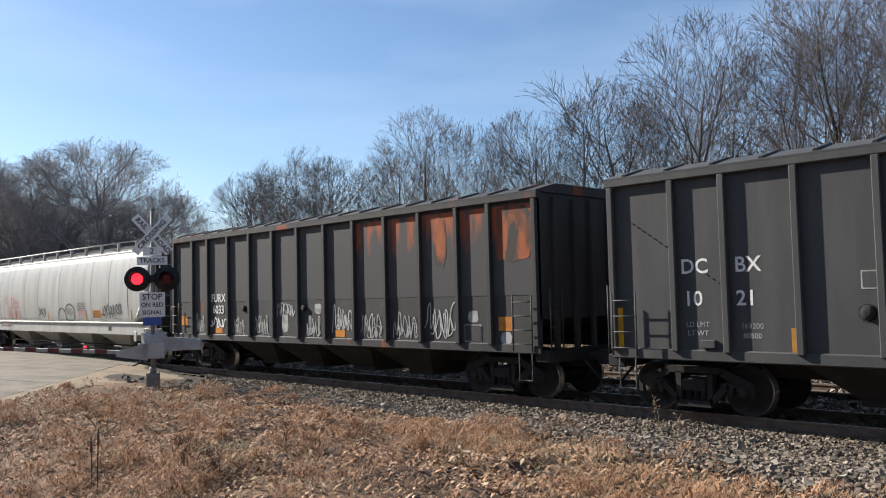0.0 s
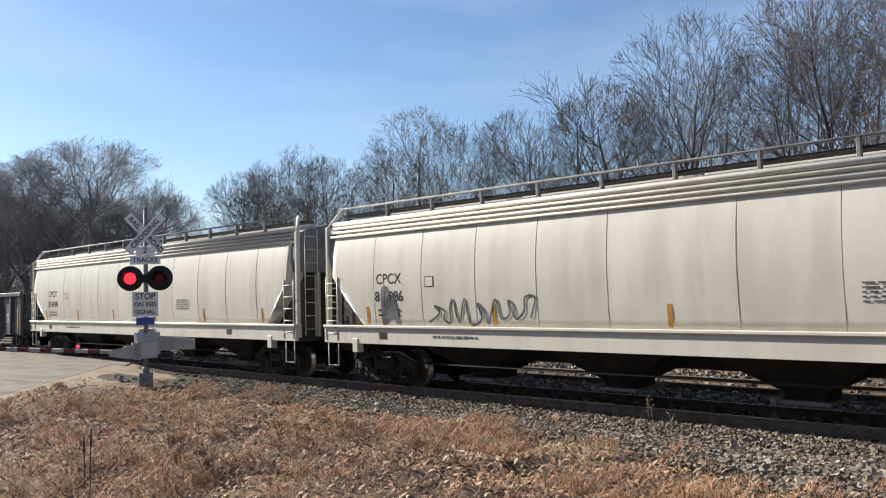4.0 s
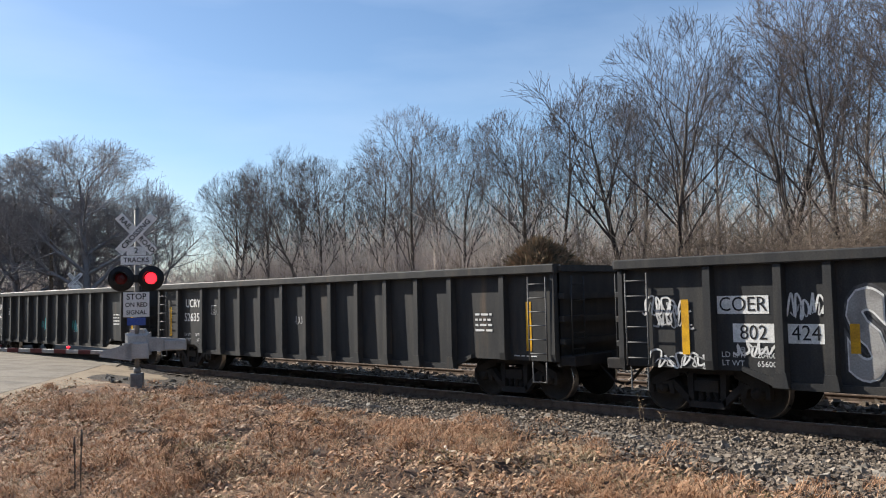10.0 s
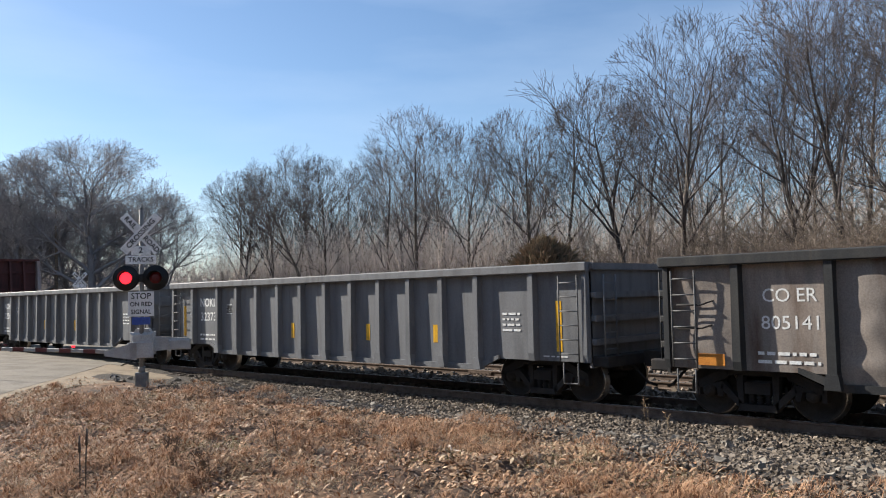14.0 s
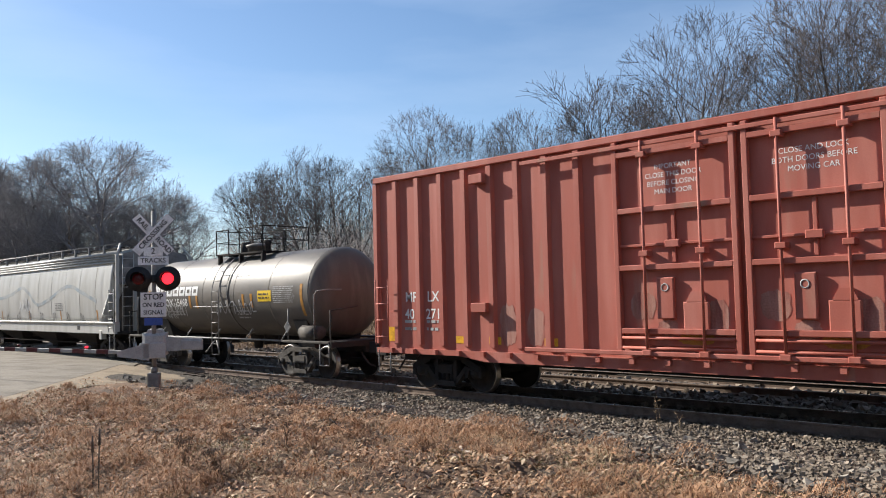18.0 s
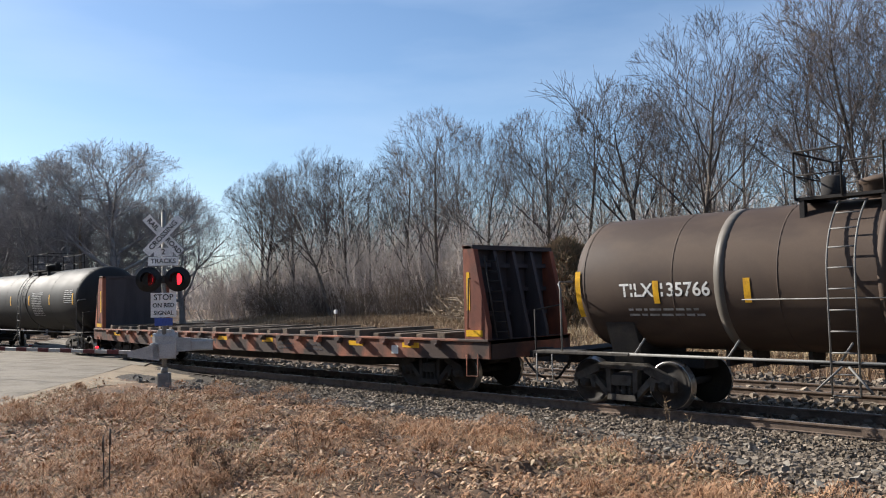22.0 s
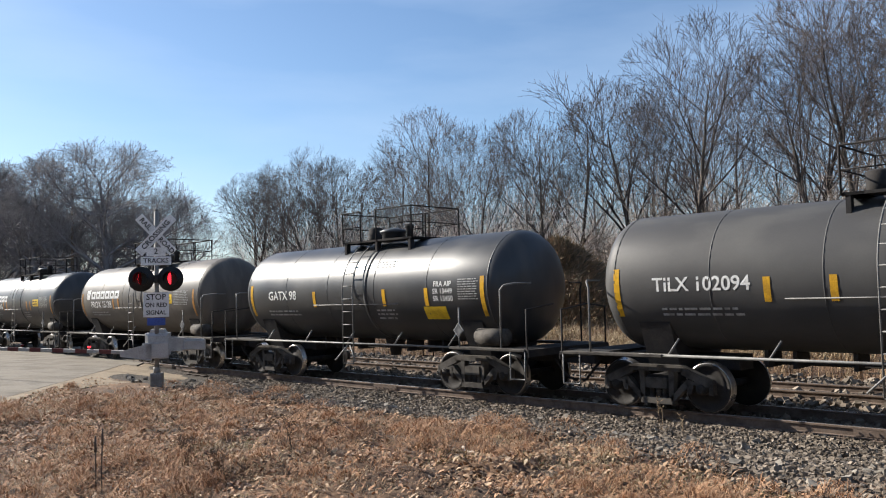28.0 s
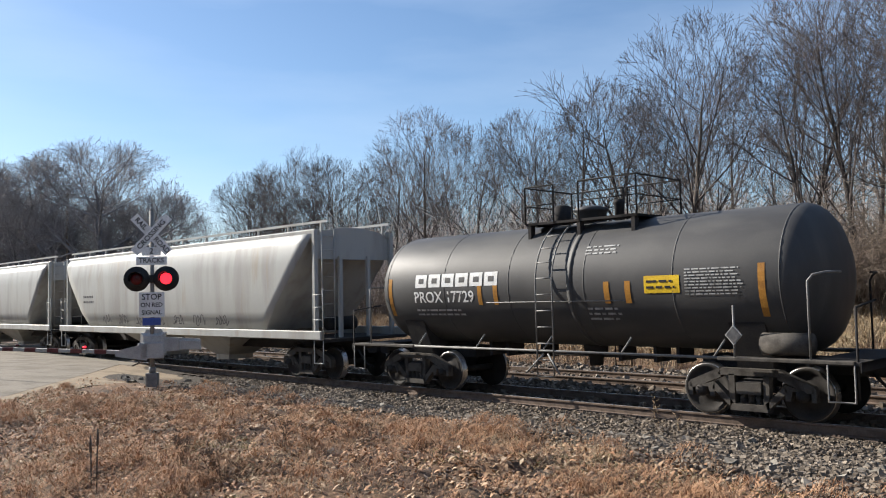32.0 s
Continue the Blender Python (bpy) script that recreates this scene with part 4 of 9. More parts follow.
def covered_hopper(label, h, style, pitch, paint):
    """A rounded covered hopper. style: lip (ridged eave), rail (plain eave) or trough (tall running board)."""
    car = start_car("covered_hopper_car", label, "hopper car", pitch, 2.3 if h > 9.6 else 2.05)
    zs = [1.5, 1.7, 1.9, 2.1, 2.35, 2.6, 2.85, 3.1, 3.35, 3.6, 3.85, 4.05, 4.2, 4.28]
    cut = 1.15

    def floor_at(x):
        """The slope sheet at each end."""
        d = h - 0.35 - abs(x)
        return max(1.5, 2.75 - max(0.0, d) * (1.25 / cut))
    nx = 79
    xs = sorted(set([round(-h + 0.35 + (2 * h - 0.7) * i / nx, 3) for i in range(nx + 1)] + [q * (h - 0.35 - cut * k / 8) for q in (-1, 1) for k in range(9)]))
    rings = []
    for x in xs:
        b = floor_at(x)
        ring = [(x, hopper_side(x, max(z, b)), max(z, b)) for z in zs]
        ring += [(x, teardrop(max(z, b), "round"), max(z, b)) for z in reversed(zs)]
        rings.append(ring)
    body = Mesh()
    body.loft(rings, True, True)
    part("body", body, paint, car, "rounded steel body")
    for x in [q * (k * 1.667 + 1.27) * h / 9.9 for q in (-1, 1) for k in range(5)]:
        w = Mesh()
        b = floor_at(x)
        w.loft([[(x + a, hopper_side(x, max(z, b)) - c, max(z, b)) for a, c in ((-0.008, -0.004), (-0.005, 0.004), (0.005, 0.004), (0.008, -0.004))] for z in zs[:-2]], False)
        part("weld_seam", w, paint if style == "trough" else SEAM, car)
    # roof, hatches and running boards
    zr = 4.28
    if style == "lip":
        for k in range(4):
            z0 = 3.74 + k * 0.11
            y = teardrop(z0, "round") + 0.03
            for s in (-1, 1):
                part("eave_ridge", Mesh().rod((-h + 0.2, s * y, z0 + 0.04), (h - 0.2, s * y, z0 + 0.04), 0.032 if k != 3 else 0.06, 8), paint, car)
    else:
        for s in (-1, 1):
            y0, y1 = sorted((s * 1.16, s * 1.36))
            part("eave", Mesh().box(-h + 0.2, h - 0.2, y0, y1, 4.02, 4.16, 0.03), paint, car)
    for i in range(4):
        x = (i - 1.5) * h * 0.44
        part("roof_hatch", Mesh().box(x - h * 0.2, x + h * 0.2, -0.45, 0.45, zr, zr + 0.13, 0.03), paint, car)
    top = 4.52
    for s in (-1, 1):
        yb = s * 0.95
        y0, y1 = sorted((yb - 0.02, yb + 0.42 * s))
        if style != "trough":
            walkway = Mesh()
            for j in range(4):
                yy = s * (0.72 + 0.13 * j)
                walkway.box(-h + 0.25, h - 0.25, yy - 0.035, yy + 0.035, 4.33, 4.37)
            part("running_board", walkway, GALV if style == "rail" else UNDER, car)
            part("running_board_rail", Mesh().rod((-h + 0.25, s * 1.2, top), (h - 0.25, s * 1.2, top), 0.028), RAIL_GREY if style == "lip" else paint, car)
        else:
            wall = Mesh().box(-h + 0.35, h - 0.35, s * 1.12 - 0.02, s * 1.12 + 0.02, 4.18, 4.34)
            part("running_board", wall, paint, car)
            part("running_board_rail", Mesh().box(-h + 0.2, h - 0.2, s * 1.22 - 0.045, s * 1.22 + 0.045, 4.44, 4.53, 0.02), paint, car)
        for i in range(13):
            x = -h + 0.5 + (2 * h - 1.0) * i / 12
            part("running_board_post", Mesh().box(x - 0.035, x + 0.035, min(s * 1.12, s * 1.22), max(s * 1.12, s * 1.22), 4.08, top, 0.01), RAIL_GREY if style == "lip" else paint, car)
    # side sills
    for s in (-1, 1):
        y0, y1 = sorted((s * 1.40, s * 1.60))
        part("side_sill", Mesh().slab([(y0, 1.08), (y1, 1.08), (y1, 1.44), (s * 1.62 if s > 0 else y1, 1.44), (y1, 1.52), (y0, 1.52)], -h, h), paint, car)
        part("sill_lip", Mesh().box(-h, h, min(s * 1.58, s * 1.66), max(s * 1.58, s * 1.66), 1.46, 1.53, 0.015), paint, car)
    for s in (-1, 1):
        # end frame: sheet above, corner posts, end platform
        x0, x1 = sorted((s * (h - 0.38), s * (h - 0.02)))
        part("end_sheet", Mesh().slab([(-1.42, 2.95), (-1.5, 3.3), (-1.44, 3.8), (-1.28, 4.1), (-0.4, 4.3), (0.4, 4.3), (1.28, 4.1), (1.44, 3.8), (1.5, 3.3), (1.42, 2.95)], x0, x1), GRIME_SHADE if style == "rail" else RAIL_GREY, car)
        # added dark block stands for the shade in the open end
        hous = Mesh().prism([(s * (h - 0.2), 1.16), (s * (h - 0.2), 2.93), (s * (h - 0.42), 2.68), (s * (h - 1.56), 1.46), (s * (h - 1.56), 1.16)], -1.12, 1.12)
        part("end_slope_housing", hous, GRIME_SHADE, car, "dark grimy block added to fill the shaded open end")
        for q in (-1, 1):
            x0, x1 = sorted((s * (h - 0.1), s * h))
            y0, y1 = sorted((q * 1.42, q * 1.54))
            part("corner_post", Mesh().box(x0, x1, y0, y1, 1.5, 4.05, 0.015), paint, car)
            brace = Mesh().rod((s * (h - 0.06), q * 1.48, 4.02), (s * (h - 0.35), q * 1.22, 4.5), 0.045, 8)
            part("corner_bend", brace, paint, car)
        part("end_platform", Mesh().box(min(s * (h - 1.2), s * (h + 0.02)), max(s * (h - 1.2), s * (h + 0.02)), -1.5, 1.5, 1.06, 1.16, 0.01), UNDER, car)
        ribs = Mesh()
        for q in (-0.75, 0.0, 0.75):
            ribs.box(min(s * (h - 0.25), s * (h - 0.08)), max(s * (h - 0.25), s * (h - 0.08)), q - 0.06, q + 0.06, 1.1, 2.96)
        part("end_post", ribs, paint, car)
        ladder(car, ((s * (h - 0.32), -1.60, 1.15), (s * (h - 0.32), -1.60, 2.75)), 5, paint, True, 0.46, 0.015)
        ladder(car, ((s * (h + 0.06), -1.1, 1.2), (s * (h + 0.06), -1.1, 4.1)), 8, paint, False, 0.42)
        stirrup(car, s * (h - 0.32), -1.56, paint, 0.5, 1.1, 0.4)
        part("jacking_pad", Mesh().box(min(s * (h - 1.35), s * (h - 1.15)), max(s * (h - 1.35), s * (h - 1.15)), -1.62, -1.42, 0.86, 1.2, 0.01), paint, car)
    end_gear(car, -h, 0.5, UNDER)
    # outlets
    n = 4 if h > 9.5 else 3
    for i in range(n):
        x = (i - (n - 1) / 2) * (h - 2.6) * 2 / n
        w = (h - 3.0) / n
        c = Mesh()
        ring = lambda a, b, z: [(x - a, -b, z), (x + a, -b, z), (x + a, b, z), (x - a, b, z)]
        c.loft([ring(w * 1.0, 1.38, 1.52), ring(w * 0.88, 1.1, 1.1), ring(0.32, 0.42, 0.42), ring(0.32, 0.42, 0.30)])
        chute = part("outlet_chute", c, paint if style == "rail" else UNDER, car)
        part("outlet_gate", Mesh().box(x - 0.5, x + 0.5, -0.62, 0.62, 0.24, 0.31).rod((x - 0.42, -0.72, 0.30), (x - 0.42, 0.72, 0.30), 0.06, 8), GALV, chute)
    centre_sill(car, h - 0.2, 0.72, 1.05, 0.3)
    pipe = Mesh().rod((-h + 3, -0.95, 0.62), (h - 3, -0.95, 0.62), 0.03)
    part("brake_pipe", pipe, UNDER, car)
    return car


POSTS = [-7.72, -6.46] + [-5.5 + 11.0 * i / 9 for i in range(10)] + [6.46, 7.72]


def ribbed_hopper(label, h, pitch, paint):
    """A covered hopper with tall outside posts and a batten roof."""
    car = start_car("ribbed_hopper_car", label, "hopper car", pitch, 2.2)
    zb, zt, y = 1.05, 4.22, 1.46
    for s in (-1, 1):
        y0, y1 = sorted((s * (y - 0.04), s * y))
        part("side_wall", Mesh().prism([(-h, zb), (h, zb), (h, zt), (-h, zt)], y0, y1), paint, car)
        y0, y1 = sorted((s * (y - 0.05), s * (y + 0.10)))
        part("top_chord", Mesh().box(-h - 0.05, h + 0.05, y0, y1, zt - 0.05, zt + 0.1, 0.02), paint, car)
        y0, y1 = sorted((s * (y - 0.05), s * (y + 0.035)))
        part("side_sill", Mesh().box(-h, h, y0, y1, zb - 0.06, zb + 0.14, 0.02), paint, car)
        for x in POSTS:
            y0, y1 = sorted((s * y, s * (y + 0.10)))
            part("side_post", Mesh().box(x - 0.06, x + 0.06, y0, y1, zb + 0.1, zt - 0.04, 0.015), paint, car)
    roof = Mesh()
    roof.slab([(-y - 0.1, zt + 0.09), (-y - 0.1, zt + 0.12), (-0.9, zt + 0.30), (0.9, zt + 0.30), (y + 0.1, zt + 0.12), (y + 0.1, zt + 0.09)], -h - 0.04, h + 0.04)
    part("roof", roof, paint, car)
    for i in range(18):
        x = -h + 0.4 + (2 * h - 0.8) * i / 17
        part("roof_batten", Mesh().prism([(x - 0.05, 0), (x + 0.05, 0), (x + 0.035, 0.05), (x - 0.035, 0.05)], -0.45, 0.45).rod((x, -0.9, zt + 0.3), (x, -y - 0.08, zt + 0.13), 0.045, 5), paint, car)
    for o in car.children:
        if o.name.startswith("roof_batten"):
            for v in o.data.vertices:
                if v.co.z < 1:
                    v.co.z += zt + 0.30
    for s in (-1, 1):
        x0, x1 = sorted((s * h, s * (h - 0.05)))
        part("end_wall", Mesh().box(x0, x1, -y, y, 1.7, zt + 0.08), paint, car)
        sl = Mesh().prism([(s * (h - 0.05), 1.7), (s * (h - 2.2), 1.05), (s * (h - 2.2), 1.12), (s * (h - 0.05), 1.78)], -y + 0.03, y - 0.03)
        part("slope_sheet", sl, paint, car)
        for q in (-1.0, -0.3, 0.3, 1.0):
            x0, x1 = sorted((s * h, s * (h + 0.1)))
            part("end_post", Mesh().box(x0, x1, q - 0.06, q + 0.06, 0.95, zt, 0.01), paint, car)
        ladder(car, ((s * (h - 0.36), -y - 0.17, zb), (s * (h - 0.36), -y - 0.17, zb + 1.15)), 4, paint, True, 0.5)
        ladder(car, ((s * (h + 0.16), -1.15, zb), (s * (h + 0.16), -1.15, zb + 1.3)), 4, paint, False, 0.4)
        part("end_sill", Mesh().box(min(s * (h - 0.2), s * (h + 0.15)), max(s * (h - 0.2), s * (h + 0.15)), -1.42, 1.42, 0.82, 1.05, 0.02), UNDER, car)
        stirrup(car, s * (h - 0.36), -y - 0.08, paint, 0.45, 1.0)
    for i in range(4):
        x = (i - 1.5) * 2.2
        c = Mesh()
        ring = lambda a, b, z: [(x - a, -b, z), (x + a, -b, z), (x + a, b, z), (x - a, b, z)]
        c.loft([ring(1.12, 1.38, 1.06), ring(0.42, 0.62, 0.4), ring(0.42, 0.62, 0.3)])
        part("outlet_chute", c, UNDER, car)
    centre_sill(car, h, 0.66, 1.0)
    part("brake_cylinder", Mesh().spin([(-0.25, 0.02), (-0.24, 0.17), (0.24, 0.17), (0.25, 0.02)], (h - 0.9, 0.0, 1.25), "x", 12), UNDER, car)
    return car


def post_side(x, z):
    return -1.46


def end_slope_hopper(label, h, pitch, paint):
    """A smooth-sided hopper whose ends slope in over open trucks."""
    car = start_car("covered_hopper_car", label, "hopper car", pitch, 1.9, TRUCK_DUST)
    zs = [1.35, 1.9, 2.5, 3.2, 3.75, 4.0, 4.12]
    wide = lambda z: float(np.interp(z, [1.3, 1.9, 3.2, 3.75, 4.0, 4.12], [1.40, 1.53, 1.55, 1.48, 1.36, 0.8]))
    x_at = lambda z: float(np.interp(z, [1.35, 1.9, 3.6, 4.2], [h - 2.9, h - 2.35, h - 0.75, h - 0.6]))
    rings = []
    for k in range(33):
        u = -1 + 2 * k / 32
        ring = [(u * x_at(z), -wide(z), z) for z in zs] + [(u * x_at(z), wide(z), z) for z in reversed(zs)]
        rings.append(ring)
    part("body", Mesh().loft(rings, True, True), paint, car, "smooth pale body with sloped ends")
    for s in (-1, 1):
        y0, y1 = sorted((s * 1.42, s * 1.56))
        part("side_sill", Mesh().box(-h + 0.1, h - 0.1, y0, y1, 1.12, 1.36, 0.02), paint, car)
        part("eave", Mesh().box(-h + 0.55, h - 0.55, min(s * 1.18, s * 1.36), max(s * 1.18, s * 1.36), 3.96, 4.12, 0.03), paint, car)
        part("running_board_rail", Mesh().box(-h + 0.3, h - 0.3, s * 1.1 - 0.03, s * 1.1 + 0.03, 4.3, 4.36), paint, car)
        for i in range(12):
            x = -h + 0.6 + (2 * h - 1.2) * i / 11
            part("running_board_post", Mesh().box(x - 0.03, x + 0.03, s * 1.1 - 0.03, s * 1.1 + 0.03, 4.02, 4.32), paint, car)
        for q in (-1, 1):
            part("corner_post", Mesh().box(min(s * (h - 0.62), s * (h - 0.5)), max(s * (h - 0.62), s * (h - 0.5)), min(q * 1.3, q * 1.42), max(q * 1.3, q * 1.42), 1.1, 4.1, 0.01), paint, car)
        part("end_sheet", Mesh().slab([(-1.36, 3.3), (-1.36, 4.02), (-0.4, 4.2), (0.4, 4.2), (1.36, 4.02), (1.36, 3.3)], min(s * (h - 0.66), s * (h - 0.6)), max(s * (h - 0.66), s * (h - 0.6))), paint, car)
        for q in (-0.5, 0.5):
            part("end_post", Mesh().box(min(s * (h - 0.62), s * (h - 0.52)), max(s * (h - 0.62), s * (h - 0.52)), q - 0.05, q + 0.05, 1.1, 3.4), paint, car)
        part("end_platform", Mesh().box(min(s * (h - 2.9), s * h), max(s * (h - 2.9), s * h), -1.45, 1.45, 1.06, 1.14), UNDER, car)
        ladder(car, ((s * (h - 0.3), -1.48, 1.15), (s * (h - 0.3), -1.48, 2.5)), 4, paint, True, 0.44)
        ladder(car, ((s * (h - 0.45), -1.0, 1.15), (s * (h - 0.45), -1.0, 4.1)), 8, paint, False, 0.42)
        stirrup(car, s * (h - 0.3), -1.46, paint, 0.5, 1.1, 0.4)
        part("air_tank", Mesh().spin([(-0.5, 0.02), (-0.48, 0.2), (0.48, 0.2), (0.5, 0.02)], (s * (h - 1.6), 0.3, 1.5), "y", 12), UNDER, car)
    for i in range(3):
        part("roof_hatch", Mesh().spin([(4.1, 0.34), (4.24, 0.34), (4.28, 0.2)], ((i - 1) * 4.2, 0, 0), "z", 14), paint, car)
    for x in (-2.2, 2.2):
        c = Mesh()
        ring = lambda a, b, z: [(x - a, -b, z), (x + a, -b, z), (x + a, b, z), (x - a, b, z)]
        c.loft([ring(2.1, 1.38, 1.36), ring(0.4, 0.45, 0.45), ring(0.4, 0.45, 0.3)])
        part("outlet_chute", c, paint, car)
    centre_sill(car, h - 0.2, 0.74, 1.05, 0.3)
    return car


def slope_side(x, z):
    return -float(np.interp(z, [1.3, 1.9, 3.2, 3.75, 4.0, 4.12], [1.40, 1.53, 1.55, 1.48, 1.36, 0.8]))


def tank_car(label, h, radius, zc, paint, pitch, half_tank, dome_x=0.0, long_rail=True, domed=True, rings=()):
    """A tank on two stub sills, with platform, ladders and rails. h: half the length over the platforms."""
    car = start_car("tank_car", label, "tank car", pitch, 2.3, TRUCK_DUST)
    prof = [(-half_tank - 0.62 * math.cos(t), max(0.02, radius * math.sin(t))) for t in (math.radians(a) for a in (0, 18, 36, 52, 66, 79, 90))]
    prof += [(x, radius) for x in np.linspace(-half_tank, half_tank, 9)[1:]]
    prof += [(-a, r) for a, r in reversed(prof[:6])]
    part("tank", Mesh().spin([(float(a), r) for a, r in prof], (0, 0, zc), "x", 48), paint, car, "cylindrical steel tank")
    for x in list(np.linspace(-half_tank, half_tank, 6)[1:-1]) + [-half_tank, half_tank]:
        part("weld_seam", Mesh().spin([(float(x) - 0.018, radius - 0.01), (float(x) - 0.01, radius + 0.006), (float(x) + 0.01, radius + 0.006), (float(x) + 0.018, radius - 0.01)], (0, 0, zc), "x", 40), paint, car)
    for x, w, mt in rings:
        part("jacket_band", Mesh().spin([(x - w, radius - 0.01), (x - w, radius + 0.012), (x + w, radius + 0.012), (x + w, radius - 0.01)], (0, 0, zc), "x", 40), mt, car)
    # manway and platform on top
    top = zc + radius
    if domed:
        part("manway", Mesh().spin([(top - 0.1, 0.32), (top + 0.22, 0.32), (top + 0.24, 0.38), (top + 0.30, 0.38), (top + 0.36, 0.2)], (dome_x, 0, 0), "z", 18), paint, car)
        part("valve_housing", Mesh().spin([(top - 0.1, 0.2), (top + 0.42, 0.2), (top + 0.46, 0.12)], (dome_x - 0.85, 0.1, 0), "z", 14), UNDER, car)
        part("vent_valve", Mesh().spin([(top - 0.1, 0.09), (top + 0.3, 0.09), (top + 0.34, 0.13), (top + 0.42, 0.11)], (dome_x + 0.75, -0.1, 0), "z", 10), UNDER, car)
    px, py, rise = 1.38, 0.85, 0.80
    ladder_x, dome_x = dome_x, dome_x + 0.25
    pl = Mesh()
    for s in (-1, 1):
        pl.box(dome_x - px, dome_x + px, min(s * 0.45, s * py), max(s * 0.45, s * py), top - 0.02, top + 0.03)
        pl.box(dome_x - px, dome_x - px + 0.35, -py, py, top - 0.02, top + 0.028)
        pl.box(dome_x + px - 0.35, dome_x + px, -py, py, top - 0.02, top + 0.028)
        for q in (-1, 0, 1):
            pl.box(dome_x + q * (px - 0.1) - 0.04, dome_x + q * (px - 0.1) + 0.04, min(s * 0.7, s * 0.84), max(s * 0.7, s * 0.84), top - 0.32, top)
    part("platform", pl, UNDER, car, "steel grating platform on top")
    for s in (-1, 1):
        y = s * py
        for a, b in ((-px, -0.62), (0.02, px)) if s < 0 else ((-px, 0.0), (0.1, px)):
            part("platform_railing", Mesh().pipe([(dome_x + a, y, top), (dome_x + a, y, top + rise), (dome_x + b, y, top + rise), (dome_x + b, y, top)], 0.018), UNDER, car)
            part("mid_rail", Mesh().rod((dome_x + a, y, top + rise * 0.5), (dome_x + b, y, top + rise * 0.5), 0.014), UNDER, car)
    for q in (-1, 1):
        part("platform_railing", Mesh().rod((dome_x + q * px, -py, top + rise), (dome_x + q * px, py, top + rise), 0.018), UNDER, car)
        part("mid_rail", Mesh().rod((dome_x + q * px, -py, top + rise * 0.5), (dome_x + q * px, py, top + rise * 0.5), 0.014), UNDER, car)
    dome_x = ladder_x
    # ladders up the side: straight below, bent over the tank above
    for s in (-1, 1):
        m = Mesh()
        pts = []
        for k in range(9):
            t = math.radians(2 + 58 * k / 8)
            rr = radius + 0.12
            pts.append((s * rr * math.cos(t), zc + rr * math.sin(t)))
        pts = [(s * (radius + 0.12), 0.55)] + pts
        for q in (-0.21, 0.21):
            m.pipe([(dome_x + q - 0.25, a, b) for a, b in pts], 0.017, 5)
        length = 0
        rung = 0.0
        for (a0, b0), (a1, b1) in zip(pts, pts[1:]):
            d = math.hypot(a1 - a0, b1 - b0)
            while rung <= length + d:
                t = (rung - length) / d
                yy, zz = a0 + (a1 - a0) * t, b0 + (b1 - b0) * t
                m.rod((dome_x - 0.46, yy, zz), (dome_x - 0.04, yy, zz), 0.013, 5)
                rung += 0.33
            length += d
        part("ladder", m, ALU if s < 0 else UNDER, car, "steel ladder bent over the tank")
    for q in (-1, 1):
        part("ladder_brace", Mesh().rod((dome_x - 0.25 + q * 0.05, -radius - 0.1, 1.0), (dome_x - 0.25 + q * 0.42, -radius - 0.22, 0.62), 0.02), ALU, car)
    part("tank_band", Mesh().spin([(dome_x + 0.24, radius), (dome_x + 0.24, radius + 0.012), (dome_x + 0.36, radius + 0.012), (dome_x + 0.36, radius)], (0, 0, zc), "x", 40), paint, car)
    # saddles and stub sills
    for s in (-1, 1):
        x = s * (pitch / 2 - 2.3)
        sad = Mesh()
        arc = [(math.cos(t) * radius * 1.01, zc + math.sin(t) * radius * 1.01) for t in np.linspace(math.radians(215), math.radians(325), 9)]
        sad.slab([(float(a), float(b)) for a, b in arc] + [(0.75, 0.78), (-0.75, 0.78)], x - 0.32, x + 0.32)
        part("saddle", sad, UNDER, car)
        x0, x1 = sorted((s * (h - 3.2), s * h))
        part("stub_sill", Mesh().box(x0, x1, -0.28, 0.28, 0.74, 1.02, 0.02), UNDER, car)
        x0, x1 = sorted((s * (h - 0.85), s * h))
        part("end_platform", Mesh().box(x0, x1, -1.45, 1.45, 1.0, 1.07, 0.01).box(min(s * (h - 0.02), s * h), max(s * (h - 0.02), s * h), -1.45, 1.45, 0.92, 1.07), UNDER, car)
        for q in (-1, 1):
            x0, x1 = sorted((s * (h - 2.3), s * (h - 0.1)))
            part("walkway_board", Mesh().box(x0, x1, min(q * 1.2, q * 1.47), max(q * 1.2, q * 1.47), 1.02, 1.08, 0.01), TRUCK_DUST, car)
            hr = Mesh().pipe([(s * (h - 0.75), q * 1.44, 1.07), (s * (h - 0.75), q * 1.44, 2.32), (s * (h - 0.68), q * 1.40, 2.42), (s * (h - 0.55), q * 1.2, 2.46), (s * (h - 0.5), q * 0.7, 2.46)], 0.02)
            part("handrail", hr, ALU if q < 0 else UNDER, car)
            hr = Mesh().pipe([(s * (h - 0.06), q * 1.42, 0.5), (s * (h - 0.06), q * 1.42, 1.9), (s * (h - 0.06), q * 0.5, 2.0)], 0.018)
            part("end_handrail", hr, UNDER, car)
        stirrup(car, s * (h - 0.3), -1.45, ALU, 0.45, 1.02, 0.4)
        stirrup(car, s * (h - 0.3), 1.45, UNDER, 0.45, 1.02, 0.4)
    for s in (-1, 1):
        y = s * 1.40
        part("side_rail", Mesh().rod((-h + 1.8, y, 1.06), (h - 1.8, y, 1.06), 0.027), ALU if s < 0 else UNDER, car, "long side handrail" if s < 0 else "")
        for i in range(5):
            x = -h + 2.4 + (2 * h - 4.8) * i / 4
            part("rail_bracket", Mesh().rod((x, y, 1.06), (x + 0.16, s * radius * 0.98, 1.36), 0.02), ALU if s < 0 else UNDER, car)
